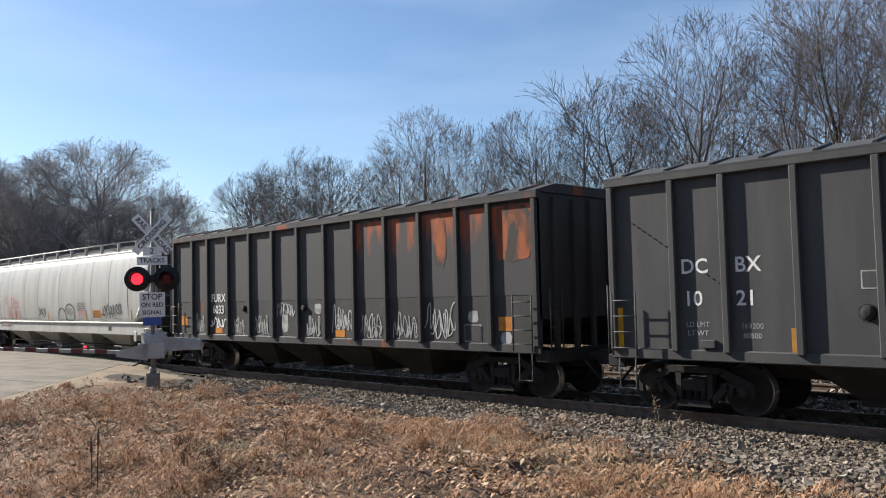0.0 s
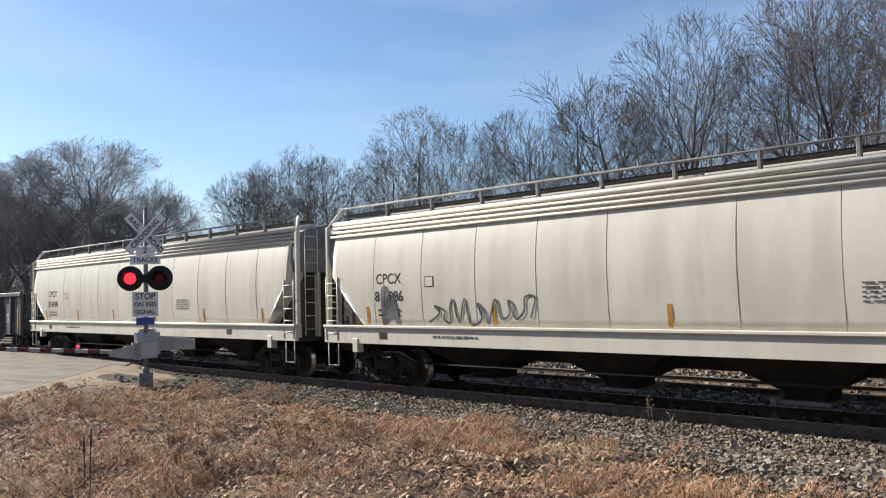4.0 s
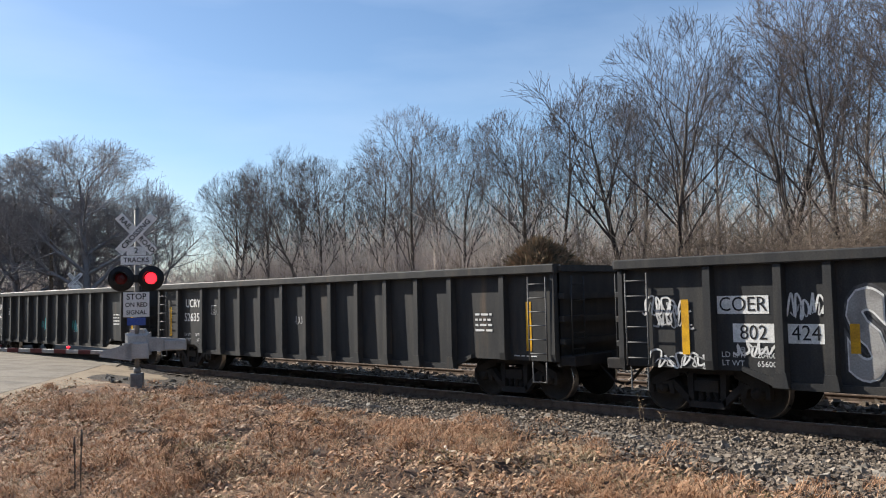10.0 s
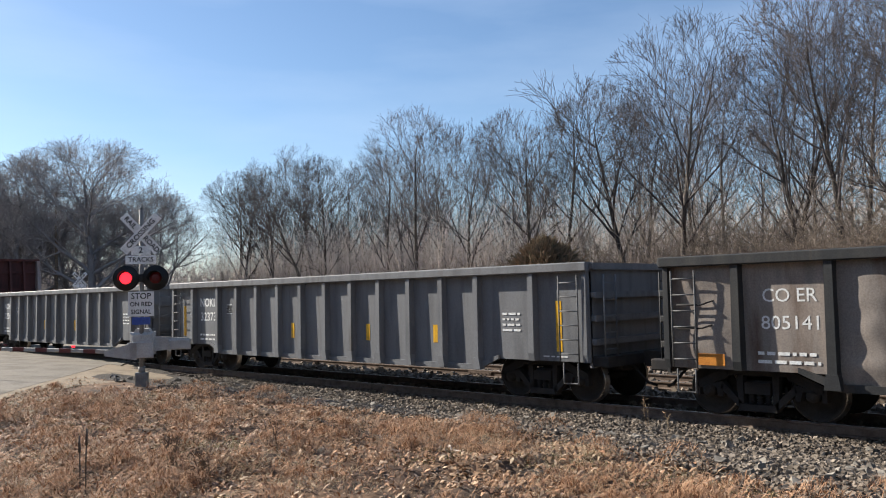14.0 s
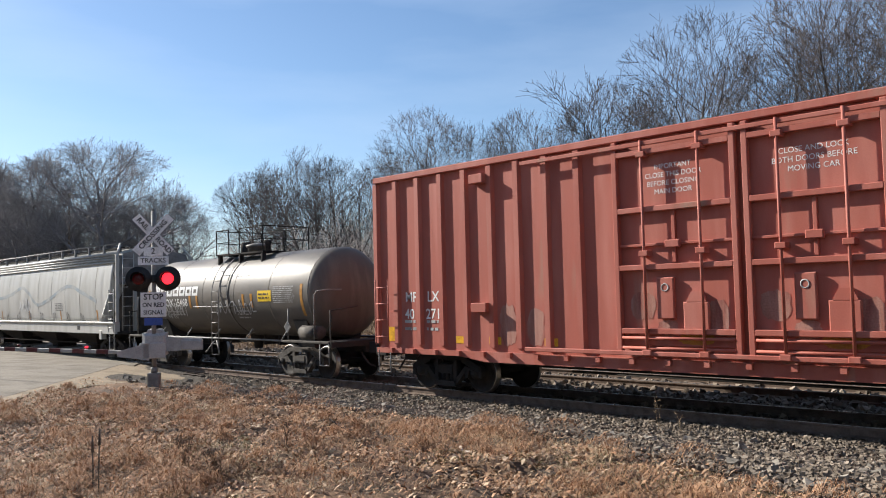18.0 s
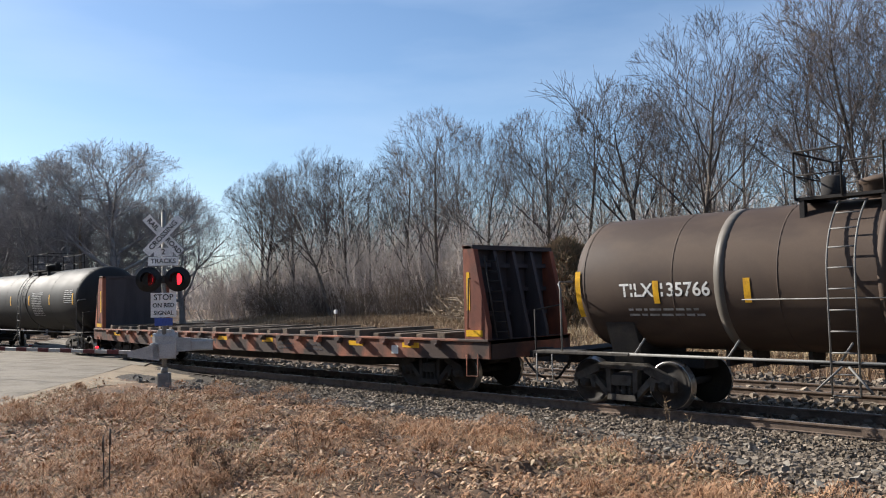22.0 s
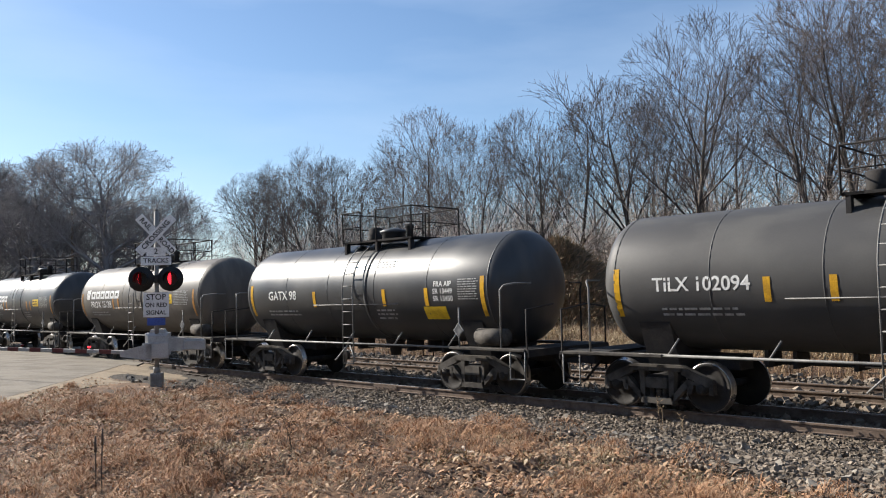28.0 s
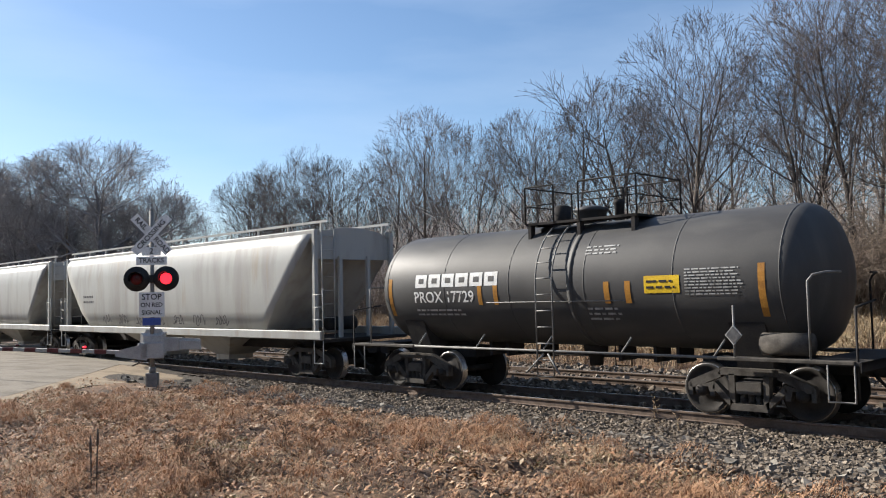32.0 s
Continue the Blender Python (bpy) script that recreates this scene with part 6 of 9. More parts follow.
tank_long = tank_car("", 8.65, 1.42, 2.47, TANK_BLACK, 18.2, 7.75, 1.12)

# 1, 2: dark ribbed hoppers
join(rib_a, "dark grey ribbed covered hopper car with white lettering")
for s, x in (("DC", -6.08), ("BX", -5.12)):
    lettering(rib_a, s, 0.36, x, 2.62, post_side, WHITE_P, bold=0.005)
for s, x in (("10", -6.12), ("21", -5.16)):
    lettering(rib_a, s, 0.36, x, 2.06, post_side, WHITE_P, bold=0.005)
for s, x, z in (("LD LMT", -6.05, 1.62), ("LT WT", -6.05, 1.47), ("169200", -5.08, 1.60), ("60500", -5.08, 1.44)):
    lettering(rib_a, s, 0.13, x, z, post_side, FADED_P)
patch(rib_a, -3.36, -3.08, 2.18, 2.46, post_side, FADED_P, "clearance_plate")
patch(rib_a, -3.34, -3.10, 2.20, 2.44, lambda x, z: -1.463, DARK_HOP, "clearance_plate_face")
lettering(rib_a, "C", 0.15, -3.22, 2.30, lambda x, z: -1.464, FADED_P)
blob(rib_a, -3.28, 1.82, 0.28, 0.28, post_side, BLACK_P, 7, "vent_opening", square=0.1)
part("vent_cap", Mesh().spin([(-1.53, 0.02), (-1.53, 0.10), (-1.46, 0.12)], (-3.28, 0, 1.82), "y", 14), UNDER, rib_a)
part("card_holder", Mesh().box(-5.98, -5.72, -1.53, -1.46, 1.22, 1.36, 0.01), DARK_HOP, rib_a)
for k in range(22):
    if k not in (9, 14):
        part("rivet", Mesh().rod((-7.5 + k * 0.11, -1.475, 3.62 - k * 0.076), (-7.5 + k * 0.11, -1.455, 3.62 - k * 0.076), 0.014, 6), UNDER, rib_a)
patch(rib_a, -7.70, -7.55, 1.08, 1.92, post_side, YELLOW_R, "reflective_strip")
patch(rib_a, -4.44, -4.34, 1.08, 1.58, post_side, AMBER_R, "reflective_strip")
join(rib_b, "faded black ribbed covered hopper car with orange rust patches and graffiti")
repaint(rib_b, DARK_HOP, BLACK_HOP)
for i, s in enumerate(("FURX", "6033")):
    lettering(rib_b, s, 0.36, -4.92, 2.30 - i * 0.36, lambda x, z: post_side(x, z) - 0.010, WHITE_P, bold=0.005, wide=0.95)
scribble(rib_b, -4.9, 1.56, 0.95, 0.32, post_side, WHITE_P, 3, 5, 0.03)
for i, (x, z, w, h) in enumerate(((-6.1, 1.5, 0.55, 0.7), (-3.75, 1.45, 0.6, 0.5), (-2.5, 1.5, 0.7, 0.6), (-1.28, 1.95, 0.8, 0.4), (0.0, 1.45, 0.65, 0.55), (1.3, 1.66, 0.8, 0.7), (2.42, 1.5, 0.75, 0.65), (3.68, 1.5, 0.8, 0.65), (4.9, 1.68, 0.95, 0.85))):
    tag = TAGGREY if i in (3, 5, 8) else FADED_P
    scribble(rib_b, x, z, w, h, post_side, tag, 20 + i, 5, 0.017, label="pale sprayed graffiti")
    scribble(rib_b, x + 0.05, z - 0.1, w * 0.8, h * 0.6, post_side, tag, 320 + i, 4, 0.013, label="pale sprayed graffiti")
for a, b in zip(POSTS, POSTS[1:]):
    patch(rib_b, a + 0.07, b - 0.07, 2.2, 4.1, post_side, RUST_FADE if a > 1.5 else RUST_FAINT, "rusted_panel", label="rust streaks through black paint")
blob(rib_b, 7.12, 3.5, 1.05, 1.2, post_side, RUST_PATCH, 911, "rust_patch", "large orange rust patch", lift=0.010, square=0.95)
blob(rib_b, 4.92, 3.45, 0.42, 1.15, post_side, RUST_PATCH, 912, "rust_patch", "orange rust patch", lift=0.010, square=0.8)
for x, z in ((-1.3, 1.55), (5.92, 1.75), (6.85, 1.3), (0.25, 1.95)):
    blob(rib_b, x, z, 0.3, 0.26 if x != -1.3 else 0.5, post_side, FADED_P, int(x * 10) + 90, "faded_paint_patch", square=0.95)
patch(rib_b, 5.65, 6.15, 1.2, 1.58, post_side, FADED_P, "clearance_plate")
patch(rib_b, 5.67, 6.13, 1.22, 1.56, lambda x, z: -1.468, BLACK_HOP, "clearance_plate_face")
for x in (-7.1, -4.9, 1.2, 6.85):
    patch(rib_b, x - 0.2, x + 0.2, 1.22 if abs(x) < 6 else 1.45, 1.4 if abs(x) < 6 else 1.75, post_side, ORANGE_P, "reflective_strip")
for x in (-3.4, -0.35, 3.0):
    part("vent_cap", Mesh().spin([(-1.53, 0.02), (-1.53, 0.08), (-1.46, 0.10)], (x, 0, 1.98), "y", 12), UNDER, rib_b)

# 3 to 6: long pale covered hoppers
join(hop_rail, "pale grey rounded covered hopper car with red graffiti")
hopper_marks(hop_rail, 9.85, "HCBX", "1475", back=0.17)
for k, (x, z, w, hh, n) in enumerate(((-5.1, 2.45, 0.4, 0.5, 2), (-4.7, 1.95, 0.6, 0.5, 4), (-4.2, 2.4, 0.5, 0.7, 3), (-3.8, 2.38, 0.75, 0.2, 6), (-3.78, 2.16, 0.8, 0.2, 7), (-3.7, 1.92, 0.8, 0.2, 6), (-3.6, 1.72, 0.9, 0.2, 7), (-4.5, 1.72, 1.0, 0.3, 6), (-4.75, 1.35, 0.5, 0.3, 4))):
    scribble(hop_rail, x - 0.25, z, w, hh, (lambda a, b: -1.672) if z < 1.5 else hopper_side, TAGRED, 5 + 40 * k, n, 0.013, label="faded red graffiti")
ribbon(hop_rail, smooth_line([(-9.15, 3.42), (-8.8, 3.46), (-8.4, 3.40)], 4), 0.07, hopper_side, TAGBLUE, label="faded blue graffiti")
ribbon(hop_rail, smooth_line([(-8.82, 3.85), (-8.86, 3.3), (-8.95, 2.75), (-8.8, 2.5), (-8.5, 2.6), (-8.45, 2.85), (-8.65, 2.98), (-8.88, 2.85)], 5), 0.06, hopper_side, TAGBLUE, label="faded blue graffiti", lift=0.012)
for k, (x, z, w, hh, n, r) in enumerate(((-0.7, 1.93, 0.8, 0.4, 4, 0.03), (6.42, 1.98, 1.7, 0.42, 7, 0.035), (6.4, 1.76, 0.7, 0.2, 3, 0.02), (2.35, 1.93, 0.6, 0.4, 4, 0.016))):
    scribble(hop_rail, x, z, w, hh, hopper_side, TAGBLACK, 70 + k, n, r, label="black graffiti tag")
mask = [(1.55 + 0.42 * math.cos(t), 1.72 + 0.36 * math.sin(t)) for t in (math.radians(-30 + 17 * k) for k in range(15))]
ribbon(hop_rail, mask, 0.03, hopper_side, TAGBLACK, label="looping grey graffiti figure")
ribbon(hop_rail, [(2.42 + 0.5 * math.cos(t), 1.88 + 0.36 * math.sin(t)) for t in (math.radians(18 * k) for k in range(21))], 0.03, hopper_side, TAGBLACK, label="looping grey graffiti figure")
patch(hop_rail, 4.72, 5.5, 1.68, 1.98, hopper_side, ORANGE_P, "notice_panel", label="orange notice panel")
bars(hop_rail, 4.78, 5.44, 1.71, 1.95, 3, lambda a, b: hopper_side(a, b) - 0.004, BLACK_P, 61)
scribble(hop_rail, 3.7, 1.85, 0.8, 0.3, hopper_side, TAGRED, 79, 6, 0.014)
join(hop_lip, "cream rounded covered hopper car with silver and black graffiti")
hopper_marks(hop_lip, 9.9, "HLTX", "6202")
on_sill = lambda x, z: -1.672 if z < 1.56 else hopper_side(x, z) - 0.02
for outline in ([(-3.69, 1.95), (-3.5, 2.08), (-2.92, 2.11), (-2.84, 1.92), (-2.72, 1.56), (-2.66, 1.02), (-3.36, 1.02), (-3.4, 1.6)],
                [(-2.7, 2.1), (-2.02, 2.1), (-1.98, 1.62), (-2.02, 1.02), (-2.62, 1.02), (-2.62, 1.48), (-2.78, 1.84)],
                [(-1.94, 2.1), (-1.0, 2.1), (-0.88, 1.92), (-0.98, 1.6), (-1.22, 1.62), (-1.3, 1.86), (-1.42, 1.6), (-1.4, 1.02), (-1.96, 1.02)],
                [(-0.85, 1.58), (-0.56, 1.70), (-0.45, 1.55), (-0.5, 1.3), (-0.19, 1.33), (-0.34, 1.0), (-1.3, 1.02), (-1.32, 1.45)]):
    piece(hop_lip, outline, on_sill, TAGSILVER, TAGBLACK, 0.05, label="pale grey graffiti letter")
scribble(hop_lip, -0.2, 1.86, 0.7, 0.28, hopper_side, TAGBLACK, 12, 5, 0.022)
scribble(hop_lip, -0.1, 1.64, 0.6, 0.22, hopper_side, TAGBLACK, 19, 4, 0.022)
for k in range(4):
    scribble(hop_lip, -3.05 + k * 0.75, 1.2, 0.55, 0.22, lambda x, z: -1.69, TAGBLACK, 811 + k, 4, 0.014)
blob(hop_lip, -6.62, 2.2, 0.16, 0.2, hopper_side, TAGBLACK, 3, "vent_opening", square=0.1)
join(hop_lip_b, "cream rounded covered hopper car with black graffiti tags")
hopper_marks(hop_lip_b, 9.9, "CPCX", "814986")
scribble(hop_lip_b, -4.5, 1.85, 3.0, 0.6, hopper_side, TAGBLACK, 13, 7, 0.03)
scribble(hop_lip_b, 5.3, 2.32, 1.6, 0.42, hopper_side, TAGBLACK, 14, 5, 0.02)
scribble(hop_lip_b, -7.4, 1.9, 0.5, 0.9, hopper_side, TAGBLACK, 15, 3, 0.08)
join(hop_lip_c, "clean cream rounded covered hopper car with black lettering")
hopper_marks(hop_lip_c, 9.9, "CPCX", "816438", 6)

# 7: grey gondola, 8: flat, 9 to 16: gondolas, 17: flat
join(gons[0], "grey ribbed open gondola car with yellow reflective strips")
gon_marks(gons[0], "NOKL", "323849")
scribble(gons[0], 3.5, 1.85, 0.5, 1.0, gon_side, TAGGREY, 31, 3, 0.02)
scribble(gons[0], 5.9, 2.3, 1.4, 0.35, gon_side, TAGGREY, 32, 6, 0.015)


def flat_marks(car, groups, mat, z=1.0):
    for s, x in groups:
        lettering(car, s, 0.30, x, z, flat_side, mat, bold=0.008, wide=1.1)
    for x in (-8.6, -5.4, -0.6, 2.0, 6.2, 8.3):
        patch(car, x - 0.3, x + 0.3, 1.02, 1.14, flat_side, YELLOW_R, "reflective_strip")
    bars(car, 2.6, 3.4, 0.82, 1.05, 2, flat_side, BULK_DARK, 4)
    bars(car, 4.0, 4.8, 0.82, 1.05, 2, flat_side, BULK_DARK, 5)
    patch(car, 7.6, 7.85, 0.86, 1.06, flat_side, WHITE_P, "sill_plate")


join(flats[0], "faded orange bulkhead flat car with timber bearers on its empty deck")
flat_marks(flats[0], (("ICG", -1.95), ("978860", -0.3)), BULK_DARK)
GON = (("UCRY", "526440", BLACK_GON, "black ribbed open gondola car with white lettering"),
       ("COER", "802424", BLACK_GON, "black ribbed gondola car covered in silver graffiti"),
       ("UCRY", "526359", BLACK_GON, "black ribbed open gondola car with white lettering"),
       ("UCRY", "526436", BLACK_GON, "black ribbed open gondola car with faint graffiti"),
       ("COER", "805132", BROWN_GON, "dented rusty brown and black gondola car"),
       ("COER", "805141", BROWN_GON, "dented rusty brown gondola car with white lettering"),
       ("NOKL", "32373", PALE_GON, "grey ribbed open gondola car with yellow strips"),
       ("NOKL", "32366", PALE_GON, "grey ribbed open gondola car coupled before a flat car"))
for i, (mark, number, paint, label) in enumerate(GON):
    g = join(gons[i + 1], label)
    if paint is BROWN_GON:
        for o in g.children:
            if o.name.split(".")[0] == "side_wall":
                o.material_slots[0].link = "OBJECT"
                o.material_slots[0].material = BROWN_GON
        repaint(g, GREY_GON, BLACK_GON)
    elif paint is not GREY_GON:
        repaint(g, GREY_GON, paint)
    if number == "802424":
        continue
    gon_marks(g, "CO ER" if "805" in number else mark, number, WHITE_P, {"805132": ("223000", "65000"), "526440": ("217700", "68300"), "526359": ("217700", "68300"), "526436": ("217700", "68300")}.get(number), strips=YELLOW_R if "805" not in number else None, dx=0.06 if "805" in number else 0.0, dz={"805132": 0.08, "805141": -0.06}.get(number, 0.0), plates="805" not in number, at=(-1.55, 1.6, 3.95) if mark == "NOKL" else ())
    if number == "526440":
        scribble(g, -1.7, 1.8, 0.5, 0.9, gon_side, TAGGREY, 60 + i, 3, 0.02)
    elif number == "526436":
        for x, z in ((-0.53, 1.42), (2.64, 1.36)):
            scribble(g, x, z, 0.75, 0.5, gon_side, TAGTEAL, 60 + i + int(x), 5, 0.022, label="pale teal graffiti tag")
            scribble(g, x + 0.1, z - 0.05, 0.7, 0.4, gon_side, TAGGREY, 66 + i + int(x), 4, 0.014, label="pale graffiti tag")
    elif number == "526359":
        scribble(g, -0.35, 1.65, 0.5, 0.25, gon_side, FADED_P, 69, 4, 0.014)
    if "805" in number:
        dented_side(g, 50 + i, BLACK_GON if number == "805132" else BROWN_GON)
        patch(g, 5.65, 6.05, 1.45, 1.8, lambda x, z: -1.50, FADED_P, "data_plate")
        patch(g, 5.68, 6.02, 1.48, 1.77, lambda x, z: -1.5035, BROWN_GON, "data_plate_face")
        for x in (-7.3, -4.2, 1.75, 5.0, 7.3):
            patch(g, x - 0.24, x + 0.24, 0.92 if abs(x) > 7 else 0.80, 1.12 if abs(x) > 7 else 0.95, lambda a, b: -1.465, ORANGE_P, "reflective_strip")
        for z in (1.55, 1.95):
            part("corner_step", Mesh().pipe([(-7.85, -1.43, z), (-7.85, -1.56, z), (-7.4, -1.56, z), (-7.2, -1.43, z + 0.08)], 0.014), UNDER, g)
g = gons[2]
for x0, x1, z0, z1, word in ((-6.26, -5.38, 1.80, 2.10, "COER"), (-6.0, -5.30, 1.33, 1.64, "802"), (-5.10, -4.50, 1.33, 1.64, "424")):
    patch(g, x0, x1, z0, z1, gon_side, WHITE_P, "number_panel", label="white painted panel")
    lettering(g, word, 0.34, (x0 + x1) / 2, (z0 + z1) / 2, lambda x, z: -1.437, BLACK_P, wide=0.92)
for word, x, z in (("LD LMT", -6.0, 1.12), ("220400", -5.48, 1.12), ("LT WT", -6.02, 0.98), ("65600", -5.45, 0.98)):
    lettering(g, word, 0.13, x, z, gon_side, WHITE_P)
for k, (word, x) in enumerate((("S", -3.92), ("T", -2.98), ("E", -2.0), ("I", -1.05), ("N", 0.06))):
    lettering(g, word, 1.75, x, 1.42, gon_side, TAGBLACK, "graffiti", 0.66 if word != "I" else 1.2, 0.16, "black graffiti outline")
    lettering(g, word, 1.75, x, 1.42, lambda a, b: -1.437, WHITE_P, "graffiti", 0.66 if word != "I" else 1.2, 0.105, "white graffiti line")
    lettering(g, word, 1.75, x, 1.42, lambda a, b: -1.444, TAGSILVER, "graffiti", 0.66 if word != "I" else 1.2, 0.07, "silver graffiti letter")
for k, (x, z, w, hh) in enumerate(((1.05, 2.1, 0.7, 0.3), (1.05, 1.6, 0.7, 0.3), (1.05, 1.25, 0.6, 0.25), (1.05, 0.9, 0.7, 0.25), (2.15, 1.05, 0.7, 0.35), (2.2, 0.85, 0.6, 0.3), (4.1, 1.65, 0.8, 0.5), (4.1, 1.25, 0.8, 0.4), (4.15, 0.95, 0.8, 0.35), (4.0, 2.05, 0.4, 0.4), (-4.8, 1.92, 0.55, 0.4), (-7.25, 1.95, 0.8, 0.35), (-7.1, 1.7, 0.7, 0.3), (-7.0, 1.0, 1.2, 0.3), (-5.6, 1.22, 0.8, 0.22), (5.95, 1.9, 0.9, 0.5), (0.0, 2.25, 0.7, 0.3))):
    scribble(g, x, z, w, hh, gon_side, WHITE_P if k % 3 else TAGGREY, 640 + k, 5, 0.022, label="white graffiti tag")
    scribble(g, x, z - 0.03, w * 0.8, hh * 0.7, gon_side, TAGGREY, 740 + k, 4, 0.014, label="pale graffiti tag")
blob(g, 7.25, 1.7, 0.85, 1.6, gon_side, TAGSILVER, 60, label="silver graffiti patch", square=0.7)
scribble(g, 7.2, 1.75, 0.8, 1.2, gon_side, WHITE_P, 151, 4, 0.05, label="white graffiti")
patch(g, 5.5, 6.25, 1.22, 1.58, gon_side, FADED_P, "data_plate")
patch(g, 5.53, 6.22, 1.25, 1.55, lambda x, z: -1.4385, BULK_RED, "data_plate_face")
for x, z0, z1 in ((-6.85, 1.1, 2.05), (-4.08, 1.2, 1.65), (-1.85, 1.15, 1.6), (1.93, 1.15, 1.6), (4.85, 1.15, 1.6)):
    patch(g, x - 0.07, x + 0.07, z0, z1, gon_side, YELLOW_R, "reflective_strip", lift=0.022)
join(flats[1], "weathered dark red bulkhead flat car with timber bearers")
TRAIN[-1]["label"] = "weathered dark red bulkhead flat car with timber bearers on its deck"
repaint(repaint(repaint(flats[1], FLAT_ORANGE, FLAT_RUST), BULK_DARK, BULK_RED), SALMON, POST_GREY)
flat_marks(flats[1], (("PO", -7.14), ("GX", -6.17), ("622", -5.22), ("251", -4.2)), WHITE_P)

# 18: box car
join(boxcar, "tall faded red ribbed box car with double plug doors")
for s, x, z in (("MR", -8.2, 2.2), ("LX", -7.48, 2.2), ("401", -8.2, 1.8), ("271", -7.48, 1.8)):
    lettering(boxcar, s, 0.33, x, z, box_side, WHITE_P, bold=0.004)
bars(boxcar, -8.45, -8.0, 1.38, 1.72, 2, box_side, FADED_P, 2)
bars(boxcar, -7.7, -7.3, 1.38, 1.72, 2, box_side, FADED_P, 3)
door_side = lambda x, z: -1.50
for i, s in enumerate(("IMPORTANT", "CLOSE THIS DOOR", "BEFORE CLOSING", "MAIN DOOR")):
    lettering(boxcar, s, 0.13, -1.25, 4.45 - i * 0.15, door_side, WHITE_P, name="door_notice")
for i, s in enumerate(("CLOSE AND LOCK", "BOTH DOORS BEFORE", "MOVING CAR")):
    lettering(boxcar, s, 0.13, 1.2, 4.42 - i * 0.15, door_side, WHITE_P, name="door_notice")
bars(boxcar, 7.1, 7.5, 2.1, 2.7, 5, box_side, FADED_P, 6)
bars(boxcar, 7.9, 8.4, 3.75, 3.95, 3, box_side, FADED_P, 7)
scribble(boxcar, 8.9, 3.35, 0.9, 0.5, box_side, TAGGREY, 71, 5, 0.03)
for x0, x1, z1 in ((2.85, 3.2, 2.1), (3.45, 3.85, 2.0), (4.15, 4.6, 2.15), (4.9, 5.45, 2.2), (5.7, 6.25, 2.1), (6.45, 7.0, 1.95), (-5.45, -5.0, 2.0), (-4.7, -4.25, 1.9)):
    blob(boxcar, (x0 + x1) / 2, (1.15 + z1) / 2, x1 - x0, z1 - 1.15, box_side, SCUFF, int(x0 * 10) + 200, "scuffed_patch", lift=0.004)
patch(boxcar, 8.05, 8.55, 1.35, 1.65, box_side, FADED_P, "data_plate")
patch(boxcar, 8.07, 8.53, 1.37, 1.63, lambda x, z: -1.4535, BOX_RED, "data_plate_face")
for x in (-8.9, -5.6, -4.1, -6.6, 3.3, 5.6, 8.2, 9.1):
    patch(boxcar, x - 0.17, x + 0.17, 1.16, 1.32 if abs(x) < 8.8 else 1.5, box_side, YELLOW_R, "reflective_strip")

# 19: tank, 20, 21: hoppers, 22: tank, 23: flat, 24: long tank
join(tanks[0], "dusty black tank car with a white owner's name and yellow placard")
tank_marks(tanks[0], "PROX", "15468", "emblem")
scribble(tanks[0], -2.9, 1.95, 1.4, 0.6, TS, TAGGREY, 81, 7, 0.02)
scribble(tanks[0], -5.0, 1.95, 0.9, 0.6, TS, TAGGREY, 82, 6, 0.02)
scribble(tanks[0], 0.9, 2.0, 2.2, 0.5, TS, TAGGREY, 83, 8, 0.02)
join(hop_short, "dusty white covered hopper car with faded blue wavy spray lines")
hopper_marks(hop_short, 9.2, "ASOX", "896999")
crest = [(-8.6, 2.7), (-8.1, 2.86), (-6.8, 3.08), (-4.7, 2.59), (-2.44, 2.73), (-1.0, 3.03), (0.0, 2.75), (1.04, 2.24), (2.48, 2.46), (4.54, 2.97), (6.15, 2.67), (7.5, 2.32)]
ribbon(hop_short, smooth_line(crest, 6), 0.075, hopper_side, WAVE, label="long washed-out blue wavy spray line", lift=0.006)
scribble(hop_short, -0.6, 2.25, 1.5, 0.5, hopper_side, TAGGREY, 85, 4, 0.06)
for k in range(9):
    scribble(hop_short, -6.0 + k * 1.5, 1.7, 0.4, 0.4, hopper_side, TAGBLACK, 90 + k, 2, 0.02)
join(hop_trough, "cream rounded covered hopper car with a teal graffiti tag")
hopper_marks(hop_trough, 9.4, "SHPX", "450304", 2, back=0.42)
for x in (-5.11, -2.39, 0.11, 3.0, 5.6):
    patch(hop_trough, x - 0.06, x + 0.06, 1.56, 1.9, hopper_side, BULK_DARK, "reflective_strip", label="dirty brown reflective strip")
for i, words in enumerate(("DO NOT HAMMER", "ON SIDE OF CAR")):
    lettering(hop_trough, words, 0.12, 0.08, 2.1 - i * 0.14, hopper_side, TAGRED, name="side_notice")
for x, z, n in ((-3.66, 1.85, 3), (-1.25, 1.83, 3), (1.27, 1.77, 4)):
    bars(hop_trough, x - 0.45, x + 0.45, z - 0.12, z + 0.12, n, hopper_side, TAGBLACK, int(x * 10) + 60)
scribble(hop_trough, 7.2, 2.05, 0.9, 0.45, hopper_side, TAGTEAL, 86, 4, 0.04, label="teal graffiti tag")
join(tank_b, "brown weathered tank car with grey jacket bands and yellow strips")
tank_marks(tank_b, "TILX", "135766", False, strips=(-5.0, -3.25, -1.5, 1.3, 3.9, 4.7), placard=False, gap=-0.08, amber=YELLOW_R)
patch(tank_b, 1.6, 2.5, 2.55, 2.85, TS, CREAM, "placard")
join(flats[2], "faded orange bulkhead flat car with timber bearers coupled to tank cars")
flat_marks(flats[2], (("CG", -3.6), ("978854", -1.5)), BULK_DARK)
join(tank_long, "long black tank car with white lettering and yellow strips")
LS = tank_side(1.42, 2.47)
